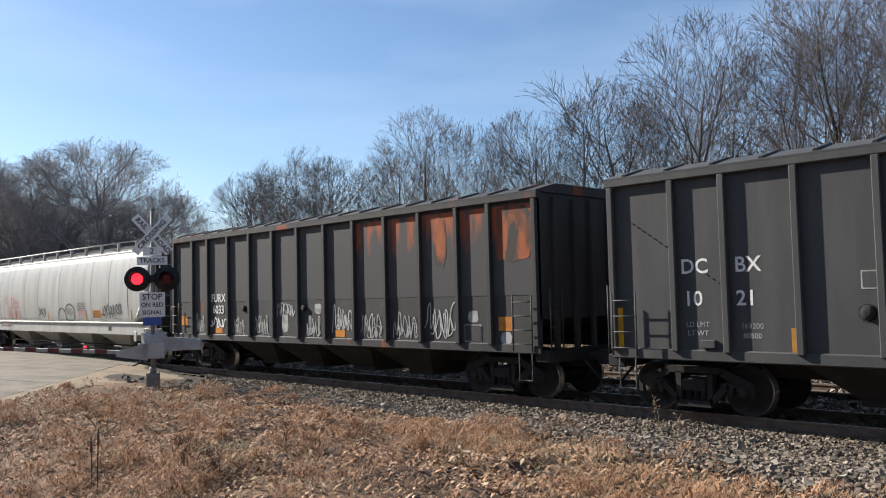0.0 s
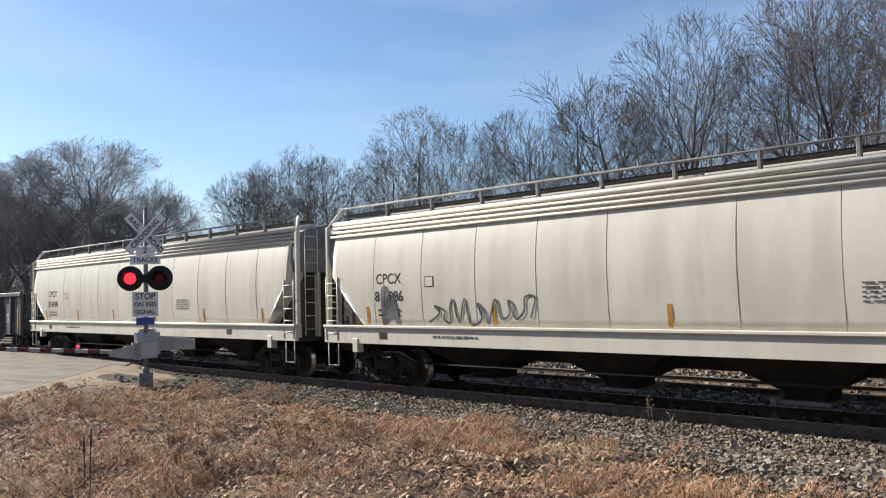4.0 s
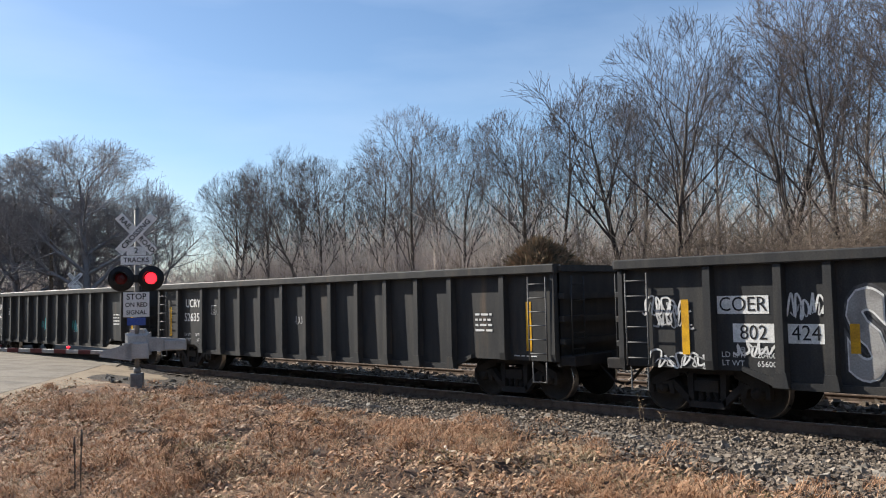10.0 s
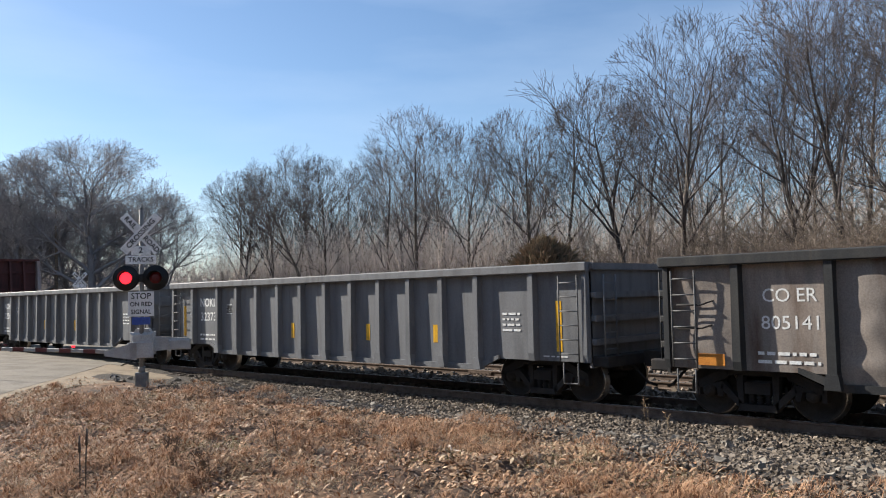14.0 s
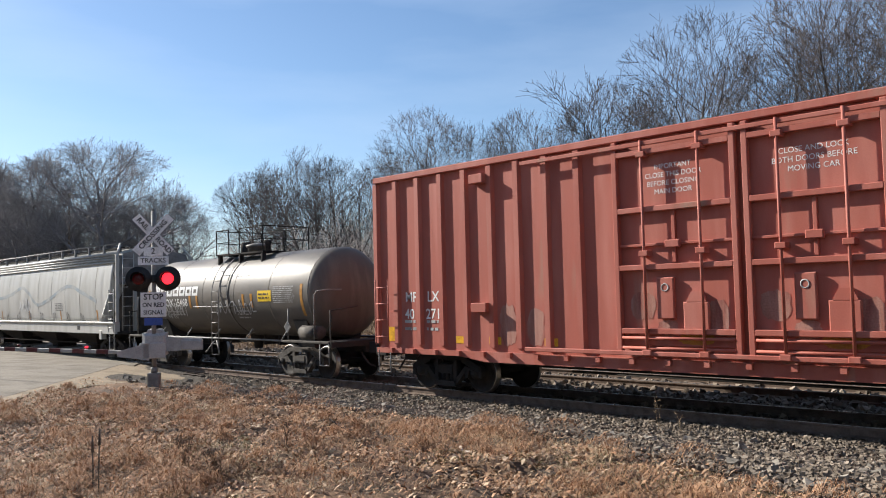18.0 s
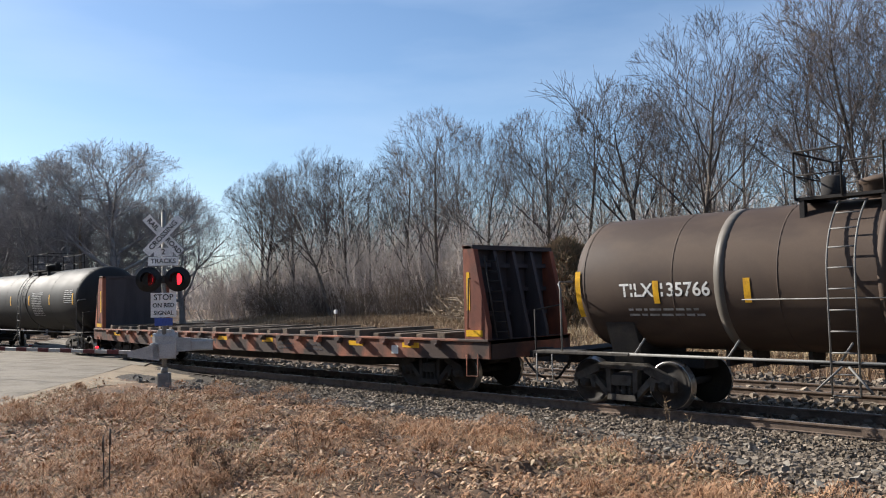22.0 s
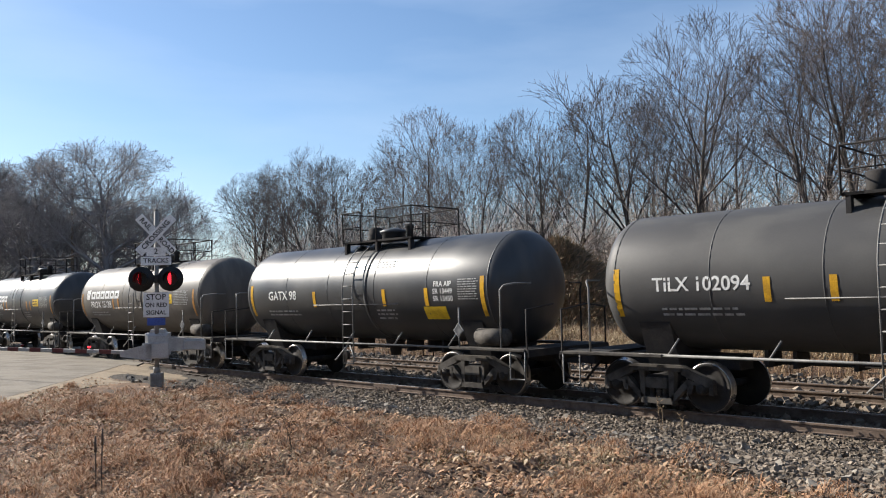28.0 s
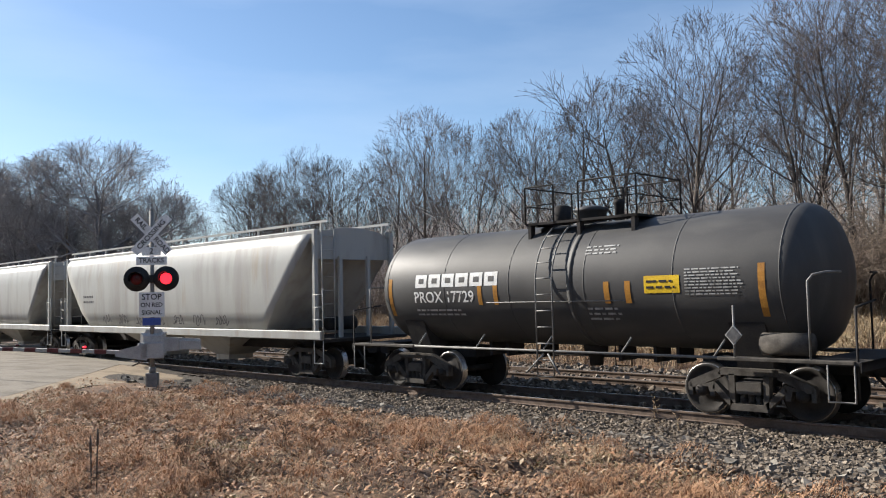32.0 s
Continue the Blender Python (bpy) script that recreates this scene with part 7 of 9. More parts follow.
lettering(tank_long, "GATX 32505", 0.38, -5.4, 2.45, LS, WHITE_P, bold=0.006)
patch(tank_long, -4.22, -4.0, 2.4, 2.66, LS, FADED_P, "clearance_plate")
bars(tank_long, -6.3, -4.3, 1.9, 2.12, 2, LS, FADED_P, 4)
bars(tank_long, 2.3, 3.75, 1.75, 2.85, 14, LS, FADED_P, 5, fine=0.5)
repaint(tank_long, ALU, LADDER)
patch(tank_long, -4.20, -4.02, 2.42, 2.64, lambda x, z: LS(x, z) - 0.003, TANK_BLACK, "clearance_plate_face")
bars(tank_long, 6.4, 7.4, 2.3, 2.9, 7, LS, FADED_P, 6)
for x in (-7.4, -3.85, -0.78, 1.9, 4.6, 7.4):
    patch(tank_long, x - 0.06, x + 0.06, 2.25, 2.72, LS, YELLOW_R, "reflective_strip", 6)

# 25 to 35: tanks
RUN = (("PROX", "16041", "emblem", TANK_DUSTY, "dusty dark grey tank car with sprayed tag"),
       ("PROX", "16141", "plain", TANK_GLOSS, "glossy black tank car with a white owner's name"),
       ("PROX", "15052", "plain", TANK_DUSTY, "dusty dark grey tank car with a white owner's name"),
       ("PROX", "16310", "plain", TANK_GLOSS, "glossy black tank car in a row of tank cars"),
       ("TILX", "102094", False, TANK_SLATE, "dark grey tank car with bold white lettering"),
       ("GATX", "98", False, TANK_GLOSS, "glossy black tank car with stains below its manway"),
       ("PROX", "15138", "emblem", TANK_DUSTY, "dusty dark grey tank car with yellow placard"),
       ("PROX", "16645", "plain", TANK_GLOSS, "glossy black tank car with yellow placard"),
       ("PROX", "14185", "emblem", TANK_DUSTY, "dusty dark grey tank car with a hand emblem"))
for i, (mark, number, brand, paint, label) in enumerate(RUN):
    t = join(tanks[i + 1], label)
    if paint is not TANK_DUSTY:
        repaint(t, TANK_DUSTY, paint)
    tank_marks(t, mark, number, brand, placard=mark == "PROX", amber=AMBER_R if mark == "PROX" else YELLOW_R,
               strips={"TILX": (-4.8, -1.89, -0.82, 2.6, 4.7), "GATX": (-4.7, -1.56, 1.36, 2.9, 4.7)}.get(mark, (-4.75, -1.8, -1.34, 1.5, 1.97, 4.55)))
    if number == "16041":
        scribble(t, -2.2, 1.95, 1.7, 0.6, TS, TAGGREY, 101, 7, 0.022)
    if number == "98":
        patch(t, 2.75, 3.5, 1.68, 1.98, TS, YELLOW_P, "placard")
        for k, words in enumerate(("FRA AIP", "SR 13449", "SR 13450")):
            lettering(t, words, 0.17, 3.45, 2.5 - k * 0.17, TS, WHITE_P, bold=0.003)
utlx = copy_thing(tank_b, HERE)
for o in list(utlx.children):
    if o.name.split(".")[0] in ("lettering", "placard", "small_print", "reflective_strip", "jacket_band"):
        bpy.data.objects.remove(o)
repaint(utlx, TANK_BROWN, TANK_TAN)
join(utlx, "dusty grey tank car with yellow lettering and amber strips")
lettering(utlx, "UTLX 125106", 0.30, -3.05, 2.27, TS, YELLOW_R, bold=0.003)
bars(utlx, -3.7, -2.4, 1.84, 2.02, 2, TS, AMBER_R, 4)
patch(utlx, 2.38, 3.1, 2.15, 2.5, TS, YELLOW_P, "placard", label="yellow emergency placard")
bars(utlx, 3.15, 4.2, 2.2, 2.8, 7, TS, FADED_P, 5)
bars(utlx, 1.2, 2.2, 2.1, 2.6, 4, TS, FADED_P, 6)
for x in (-4.75, -1.6, 1.38, 4.5):
    patch(utlx, x - 0.07, x + 0.07, 1.9, 2.9, TS, AMBER_R, "reflective_strip", 8)
last = copy_thing(tanks[3], HERE)
for o in list(last.children):
    if o.name.split(".")[0] == "lettering":
        bpy.data.objects.remove(o)
repaint(last, TANK_DUSTY, TANK_SLATE)
join(last, "slate grey tank car coupled to a pale hopper car")
lettering(last, "PROX 17729", 0.36, -2.95, 2.18, TS, WHITE_P, bold=0.005)

# 36, 37: pale hoppers at the tail
join(hop_slope, "pale grey smooth covered hopper car with sloped ends")
bars(hop_slope, -6.6, -5.6, 2.2, 2.6, 2, slope_side, TAGBLACK, 3)
for k in range(7):
    scribble(hop_slope, -4.5 + k * 1.4, 1.62, 0.7, 0.35, slope_side, TAGBLACK, 120 + k, 3, 0.02)
join(hop_slope_b, "pale grey covered hopper car at the tail of the view")
for car, x in zip(TRAIN, STARTS):
    car.location = (x, 0, 0)

# ---- crossing signals ----
FLASH, FIRST = 0.5476, 0.07
LAMPS = []


def disc(m, x, y, z, r, depth, steps=24):
    return m.spin([(y, 0.002), (y, r), (y + depth, r), (y + depth, 0.002)], (x, 0, z), "y", steps)


def sign_text(parent, text, size, x, y, z, mat, turn=0.0, wide=1.0, bold=0.0):
    v, f = letters(text, size, bold)
    c, s = math.cos(turn), math.sin(turn)
    me = bpy.data.meshes.new("sign_lettering")
    me.from_pydata([(x + a * wide * c - b * s, y, z + a * wide * s + b * c) for a, b, _ in v], [], f)
    me.materials.append(mat)
    return part("sign_lettering", me, mat, parent)


def crossing_signal(x, y, turn, gate, label, first_left):
    z = ground_z(x, y)
    sig = tagged(new("crossing_signal"), label, "crossing signal", "crossing signals")
    sig.matrix_basis = pose(x, y, z, 0, 0, turn)
    part("mast", Mesh().rod((0, 0, 0.25), (0, 0, 4.45), 0.057, 14), GALV, sig, "round weathered aluminium mast")
    part("mast_base", Mesh().box(-0.15, 0.15, -0.15, 0.15, -0.35, 0.36, 0.03).rod((0, 0, 0.36), (0, 0, 0.5), 0.085, 12), GALV, sig, "grey metal junction base")
    part("finial", Mesh().spin([(4.45, 0.05), (4.5, 0.03), (4.56, 0.005)], (0, 0, 0), "z", 10), GALV, sig)
    # crossbuck
    for t, word in ((-0.83, ("RAIL", "ROAD")), (0.83, ("CROSSING",))):
        m = Mesh()
        c, s = math.cos(t), math.sin(t)
        q = -0.085 if t > 0 else -0.073
        cor = [(-0.62, -0.115), (0.62, -0.115), (0.62, 0.115), (-0.62, 0.115)]
        ring = lambda yy: [(a * c - b * s, yy, 3.84 + a * s + b * c) for a, b in cor]
        m.loft([ring(q - 0.006), ring(q + 0.006)])
        blade = part("crossbuck_blade", m, OLD_WHITE, sig, "white crossbuck blade")
        for k, wd in enumerate(word):
            off = 0.0 if len(word) == 1 else (-0.37 if k == 0 else 0.37)
            sign_text(blade, wd, 0.175, off * c, q - 0.010, 3.84 + off * s, SIGNAL_BLACK, t, 1.12 if len(word) == 1 else 1.0, 0.004)
    part("track_count_sign", Mesh().box(-0.23, 0.23, -0.084, -0.072, 3.30, 3.52, 0.004), OLD_WHITE, sig)
    sign_text(sig, "2", 0.2, 0, -0.088, 3.415, SIGNAL_BLACK, 0, 1, 0.003)
    part("tracks_sign", Mesh().box(-0.37, 0.37, -0.084, -0.072, 3.07, 3.285, 0.004), OLD_WHITE, sig)
    sign_text(sig, "TRACKS", 0.165, 0, -0.088, 3.18, SIGNAL_BLACK, 0, 1, 0.002)
    # lamps: a two-faced lens turns in each housing, one face lit and one dark
    arm = Mesh().rod((-0.42, -0.03, 2.72), (0.42, -0.03, 2.72), 0.03, 8).box(-0.09, 0.09, -0.09, 0.09, 2.62, 2.82, 0.02)
    part("lamp_bracket", arm, SIGNAL_BLACK, sig)
    for k, lx in enumerate((-0.355, 0.355)):
        board = Mesh()
        disc(board, lx, -0.10, 2.72, 0.315, 0.012, 32)
        disc(board, lx, -0.088, 2.72, 0.17, 0.16)
        lamp = part("lamp_unit", board, SIGNAL_BLACK, sig, "round black lamp background")
        hood = Mesh()
        for i in range(14):
            a, b = (math.radians(-20 + 220 * j / 14) for j in (i, i + 1))
            hood.add([(lx + 0.172 * math.cos(q), yy - (0.0 if yy > -0.2 else 0.10 * max(0, math.sin(q))), 2.72 + 0.172 * math.sin(q)) for q in (a, b) for yy in (-0.10, -0.26)], [(0, 1, 3, 2)])
            hood.add([(lx + 0.178 * math.cos(q), yy - (0.0 if yy > -0.2 else 0.10 * max(0, math.sin(q))), 2.72 + 0.178 * math.sin(q)) for q in (a, b) for yy in (-0.10, -0.26)], [(0, 2, 3, 1)])
        part("lamp_hood", hood, SIGNAL_BLACK, lamp)
        rim = Mesh().spin([(-0.125, 0.150), (-0.125, 0.168), (-0.10, 0.168), (-0.10, 0.150)], (lx, 0, 2.72), "y", 24)
        part("lamp_rim", rim, SIGNAL_BLACK, lamp)
        lens = Mesh()
        lens.spin([(-0.016, 0.002), (-0.014, 0.08), (-0.004, 0.145), (0.0, 0.147)], (0, 0, 0), "y", 24)
        n = len(lens.f)
        lens.spin([(0.0, 0.147), (0.004, 0.145), (0.014, 0.08), (0.016, 0.002)], (0, 0, 0), "y", 24)
        o = part("lens", lens, LAMP_ON, lamp, "red lens that is lit on one face")
        o.data.materials.append(LAMP_OFF)
        for i, poly in enumerate(o.data.polygons):
            poly.material_index = 0 if poly.center.y < 0 else 1
        LAMPS.append((o, Vector((lx, -0.122, 2.72)), (k == 0) == first_left))
    part("stop_sign_panel", Mesh().box(-0.31, 0.31, -0.084, -0.072, 1.76, 2.38, 0.004), SIGN_WHITE, sig, "white rectangular sign with black words")
    for i, (w, sz) in enumerate((("STOP", 0.21), ("ON RED", 0.15), ("SIGNAL", 0.15))):
        sign_text(sig, w, sz, 0, -0.088, 2.26 - i * 0.19 - (0.01 if i else 0), SIGNAL_BLACK, 0, 0.95, 0.003)
    part("emergency_plate", Mesh().box(-0.22, 0.22, -0.084, -0.072, 1.55, 1.74, 0.004), SIGN_BLUE, sig, "small blue notice plate")
    if gate:
        part("gate_mechanism", Mesh().box(-0.28, 0.30, -0.09, 0.40, 0.80, 1.36, 0.07).prism([(-0.2, 1.34), (0.22, 1.34), (0.16, 1.45), (-0.14, 1.45)], -0.02, 0.38).box(-0.36, -0.28, 0.02, 0.35, 0.84, 1.1, 0.02), CASE, sig, "grey gate motor case")
        part("counterweight", Mesh().prism([(0.2, 0.88), (1.15, 0.92), (1.15, 1.18), (0.2, 1.26)], -0.03, 0.05).box(0.65, 1.18, -0.10, 0.12, 0.90, 1.16, 0.03), CASE, sig, "gate counterweight arm")
        pivot = Mesh().prism([(-0.85, 0.80), (-0.1, 0.68), (-0.1, 1.12), (-0.85, 0.93)], -0.17, -0.12).box(-0.30, 0.30, -0.17, -0.10, 0.72, 1.12, 0.02)
        part("gate_pivot", pivot, CASE, sig)
        gx = Mesh()
        g = part("gate_arm", gx.box(-8.4, -0.6, -0.025, 0.025, -0.05, 0.05, 0.01), GATE_WHITE, sig, "lowered white gate arm with red bands")
        g.matrix_basis = pose(0.0, -0.145, 0.86, 0, 1.2, 0) @ pose(0, 0, 0, 0, 0, -33)
        for i in range(10):
            x0 = -8.4 + i * 0.82
            part("red_band", Mesh().box(x0, x0 + 0.4, -0.028, 0.028, -0.053, 0.053), GATE_RED, g)
        for x0 in (-8.2, -4.6, -2.2):
            part("gate_lamp", Mesh().spin([(-0.035, 0.008), (-0.035, 0.026), (0.035, 0.026), (0.035, 0.008)], (x0, 0, 0.11), "y", 12), LAMP_ON if x0 == -2.2 else LAMP_OFF, g, "small red gate lamp")
    return sig


crossing_signal(-20.0, -5.15, 55.8, True, "railway crossing signal with crossbuck and lowered striped gate", False)
crossing_signal(-58.0, 8.6, 64.0, False, "distant railway crossing signal beyond the tracks", False)


def utility_pole(x, y, height):
    z = ground_z(x, y)
    pole = tagged(new("utility_pole"), "tall thin grey wooden utility pole", "utility pole")
    pole.location = (x, y, z)
    part("pole", Mesh().rod((0, 0, -0.3), (0, 0, height), 0.15, 10, 0.10), TIMBER, pole)
    part("crossarm", Mesh().box(-0.05, 0.05, -0.7, 0.7, height - 0.5, height - 0.4), TIMBER, pole)


utility_pole(-72.4, 12.4, 12.2)

# ---- trees and brush ----
def tubes(segs, sides):
    """Tapered tubes for rows of start, end, radius, radius."""
    s = np.asarray(segs, float)
    a, b, r0, r1 = s[:, :3], s[:, 3:6], s[:, 6:7], s[:, 7:8]
    d = b - a
    d /= np.linalg.norm(d, axis=1, keepdims=True) + 1e-9
    ref = np.where(np.abs(d[:, 2:3]) < 0.9, np.array([[0, 0, 1.0]]), np.array([[1.0, 0, 0]]))
    u = np.cross(d, ref)
    u /= np.linalg.norm(u, axis=1, keepdims=True)
    w = np.cross(d, u)
    rings = []
    for base, rad in ((a, r0), (b, r1)):
        for k in range(sides):
            t = 2 * math.pi * k / sides
            rings.append(base + (u * math.cos(t) + w * math.sin(t)) * rad)
    v = np.stack(rings, 1).reshape(-1, 3)
    n = len(s)
    off = (np.arange(n) * 2 * sides)[:, None, None]
    quad = np.array([[k, (k + 1) % sides, sides + (k + 1) % sides, sides + k] for k in range(sides)])[None]
    return v, (off + quad).reshape(-1, 4)


def grow(rng, out, p, d, length, radius, level, style):
    n = style["steps"][level]
    p, d = np.array(p, float), np.array(d, float)
    pts = []
    step = length / n
    for i in range(n):
        d = d + rng.normal(0, style["bend"][level], 3) + np.array([0, 0, style["up"][level]])
        d /= np.linalg.norm(d)
        q = p + d * step
        cx, cz, rx, rz = style["dome"]
        if level and math.hypot(q[0], q[1]) ** 2 / (rx * style["tall"]) ** 2 + (q[2] - cz * style["tall"]) ** 2 / (rz * style["tall"]) ** 2 > rng.uniform(0.85, 1.12):
            break
        f0, f1 = 1 - 0.8 * i / n, 1 - 0.8 * (i + 1) / n
        out[level].append((*p, *q, radius * f0, radius * f1))
        p = q
        pts.append((p, d.copy(), radius * f1))
    if level >= style["levels"] or not pts:
        return
    n = len(pts)
    m = int(rng.integers(*style["limbs"])) if level == 0 else style["kids"][level]
    low = style["clear"] if level == 0 else 0.2
    turn = rng.uniform(0, 6.28)
    for k in range(m):
        t = low + (0.995 - low) * (k + rng.random()) / m
        base, bd, br = pts[min(n - 1, int(t * n))]
        turn += 2.4 + rng.normal(0, 0.5)
        ref = np.array([1.0, 0, 0]) if abs(bd[0]) < 0.8 else np.array([0, 1.0, 0])
        u = np.cross(bd, ref)
        u /= np.linalg.norm(u)
        side = u * math.cos(turn) + np.cross(bd, u) * math.sin(turn) + np.array([0, 0, 0.3 if level else 0.0])
        side /= np.linalg.norm(side)
        ang = rng.uniform(*style["angle"] if level == 0 else style["fork"])
        nd = bd * math.cos(ang) + side * math.sin(ang)
        if level == 0:
            ln = length * rng.uniform(*style["reach"]) * float(np.interp(t, style["shape"][0], style["shape"][1]))
        else:
            ln = length * rng.uniform(*style["part"]) * (1.2 - 0.55 * t)
        grow(rng, out, base, nd, ln, max(0.006, br * (0.58 if level == 0 else 0.62)), level + 1, style)


TALL = dict(levels=4, dome=(0, 0.68, 0.44, 0.62), tall=13.5, steps=(10, 7, 5, 3, 2), kids=(0, 8, 6, 4), up=(0.03, 0.05, 0.03, 0.02, 0.02), bend=(0.05, 0.06, 0.07, 0.06, 0.06), thin=0.0085,
            limbs=(12, 16), clear=0.22, angle=(0.5, 0.95), reach=(0.40, 0.58), shape=((0.2, 0.5, 1.0), (0.85, 1.0, 0.55)), part=(0.42, 0.68), fork=(0.45, 0.85))
LIGHT = dict(TALL, levels=3, kids=(0, 7, 6), steps=(8, 5, 4, 3), thin=0.012)
BROAD = dict(levels=4, dome=(0, 0.60, 0.74, 0.62), tall=11.2, steps=(8, 9, 6, 3, 1), kids=(0, 12, 9, 5), up=(0.02, 0.035, 0.03, 0.03, 0.02), bend=(0.06, 0.10, 0.12, 0.10, 0.10), thin=0.010,
             limbs=(17, 20), clear=0.16, angle=(0.6, 1.3), reach=(0.68, 0.88), shape=((0.15, 0.45, 1.0), (0.95, 1.0, 0.7)), part=(0.36, 0.58), fork=(0.5, 1.0))


def tree_meshes(seed, height, radius, style=TALL, mats=(BARK, TWIG)):
    rng = np.random.default_rng(seed)
    out = [[], [], [], [], []]
    grow(rng, out, (0, 0, -0.3), (rng.normal(0, 0.05), rng.normal(0, 0.05), 1), height, radius, 0, style)
    v0, f0 = tubes(out[0], 7)
    limbs, twigs = np.array(out[1] + out[2]), np.array(out[3] + out[4])
    for a in (limbs, twigs):
        a[:, 6:] = np.maximum(a[:, 6:], style["thin"])
    v1, f1 = tubes(limbs, 4)
    v2, f2 = tubes(twigs, 3)
    crown = raw("crown", np.concatenate([v1, v2]), np.concatenate([f1, f2 + len(v1)]), mats[1], True)
    return raw("trunk", v0, f0, mats[0], True), crown


TREE_KINDS = [tree_meshes(100 + i, 13.5, 0.19 + 0.02 * (i % 4)) for i in range(9)]
LIGHT_KINDS = [tree_meshes(150 + i, 13.5, 0.18, LIGHT) for i in range(6)]
WIDE_KINDS = [tree_meshes(200 + i, 11.2, 0.36, BROAD, (HAZE_OAK_BARK, HAZE_OAK_TWIG)) for i in range(3)]


def plant(kind, x, y, size, turn, label="bare grey-brown deciduous tree in a winter wood"):
    meshes = kind
    t = tagged(new("tree"), label, "tree", "bare winter trees")
    for name, me in zip(("trunk", "crown"), meshes):
        part(name, me, None, t)
    t.matrix_basis = pose(x, y, ground_z(x, y), 0, 0, turn) @ Matrix.Diagonal((size, size, size, 1))
    return t


rng = random.Random(11)
# the wood along the far side of the tracks, in uneven rows
for row, (y0, gap, lo, hi) in enumerate(((26.5, 4.6, 0.92, 1.15), (32.5, 4.9, 0.98, 1.22), (40.0, 5.8, 1.05, 1.25), (49.0, 6.6, 1.0, 1.22), (60.0, 7.5, 1.0, 1.2))):
    x = -70.0 - row * 4
    while x < 22 + row * 6:
        tall = float(np.interp(x, [-60, -40, -24, -10], [0.72, 0.74, 0.86, 0.95]))
        plant(rng.choice(TREE_KINDS if row < 1 else LIGHT_KINDS), x + rng.uniform(-1.2, 1.2), y0 + rng.uniform(-2.0, 2.2), rng.uniform(lo, hi) * tall, rng.uniform(0, 360))
        x += gap * rng.uniform(0.75, 1.3)
# broad trees beyond the crossing
for x, y, s, k in ((-76, 11.0, 1.12, 0), (-69.2, 14.2, 1.16, 1), (-71, 21.0, 0.86, 2), (-83, 9.8, 1.12, 2), (-90, 13.5, 1.0, 1), (-96, 8.4, 1.0, 0), (-100, 12.0, 1.0, 2), (-84, 21, 0.9, 0), (-106, 18, 1.0, 1), (-114, 10, 1.0, 0), (-78, 16, 0.8, 2)):
    plant(WIDE_KINDS[k], x, y, s, rng.uniform(0, 360), "broad bare oak tree beside the road crossing")
for i in range(12):
    plant(rng.choice(LIGHT_KINDS), rng.uniform(-118, -70), rng.uniform(26, 62), rng.uniform(0.62, 0.85), rng.uniform(0, 360), "bare tree beyond the road crossing")
# nearer trees at the east end of the wood
for x, y, s in ((-9.5, 24.5, 0.88), (-3.0, 22.5, 0.92), (3.0, 22.0, 1.0), (8.5, 22.0, 1.05)):
    plant(rng.choice(TREE_KINDS), x, y, s, rng.uniform(0, 360))
# unseen woods added behind the camera and to the east: close the place, cut fill light
for i in range(34):
    x, y = (rng.uniform(16, 46), rng.choice((rng.uniform(-24, -8), rng.uniform(11, 24)))) if i % 2 else (rng.uniform(-26, 24), rng.uniform(-36, -21))
    if -3 < across_road(x, y) < ROAD_W + 3:
        continue
    plant(rng.choice(LIGHT_KINDS), x, y, rng.uniform(0.8, 1.1), rng.uniform(0, 360))
for i in range(26):
    x, y = rng.uniform(-190, -105), rng.uniform(8, 70)
    if across_road(x, y) > -4 and across_road(x, y) < ROAD_W + 4:
        continue
    plant(rng.choice(LIGHT_KINDS), x, y, rng.uniform(0.85, 1.2), rng.uniform(0, 360), "distant bare tree beyond the crossing")


def shrub_mesh(seed, height, stems):
    r = np.random.default_rng(seed)
    segs = []
    for i in range(stems):
        p = np.array([r.normal(0, 0.5), r.normal(0, 0.5), -0.1])
        d = np.array([r.normal(0, 0.45), r.normal(0, 0.45), 1.0])
        d /= np.linalg.norm(d)
        ln = height * r.uniform(0.5, 1.0)
        for k in range(4):
            q = p + d * ln / 4
            segs.append((*p, *q, 0.020 * (1 - k * 0.2), 0.020 * (1 - (k + 1) * 0.2)))
            for j in range(3):
                e = d + r.normal(0, 0.7, 3)
                e /= np.linalg.norm(e)
                w = q + e * ln * r.uniform(0.12, 0.3)
                segs.append((*q, *w, 0.011, 0.007))
                e2 = e + r.normal(0, 0.6, 3)
                e2 /= np.linalg.norm(e2)
                segs.append((*w, *(w + e2 * ln * r.uniform(0.08, 0.2)), 0.008, 0.006))
            d = d + r.normal(0, 0.16, 3) + np.array([0, 0, -0.02])
            d /= np.linalg.norm(d)
            p = q
    v, f = tubes(segs, 3)
    return raw("brushwood", v, f, BRUSH, True)


SHRUBS = [shrub_mesh(300 + i, 4.4, 30) for i in range(6)]
for i in range(170):
    x = rng.uniform(-66, 16)
    y = 22.5 + abs(rng.gauss(0, 6.0))
    s = tagged(new("shrub"), "bare reddish-brown thicket shrub at the wood's edge", "shrub", "woodland brush")
    part("brushwood", rng.choice(SHRUBS), None, s)
    k = rng.uniform(0.5, 1.25) * float(np.interp(x, [-40, -14, -6, 6], [0.8, 1.0, 1.6, 1.8]))
    s.matrix_basis = pose(x, y, ground_z(x, y), 0, 0, rng.uniform(0, 360)) @ Matrix.Diagonal((k, k, k, 1))


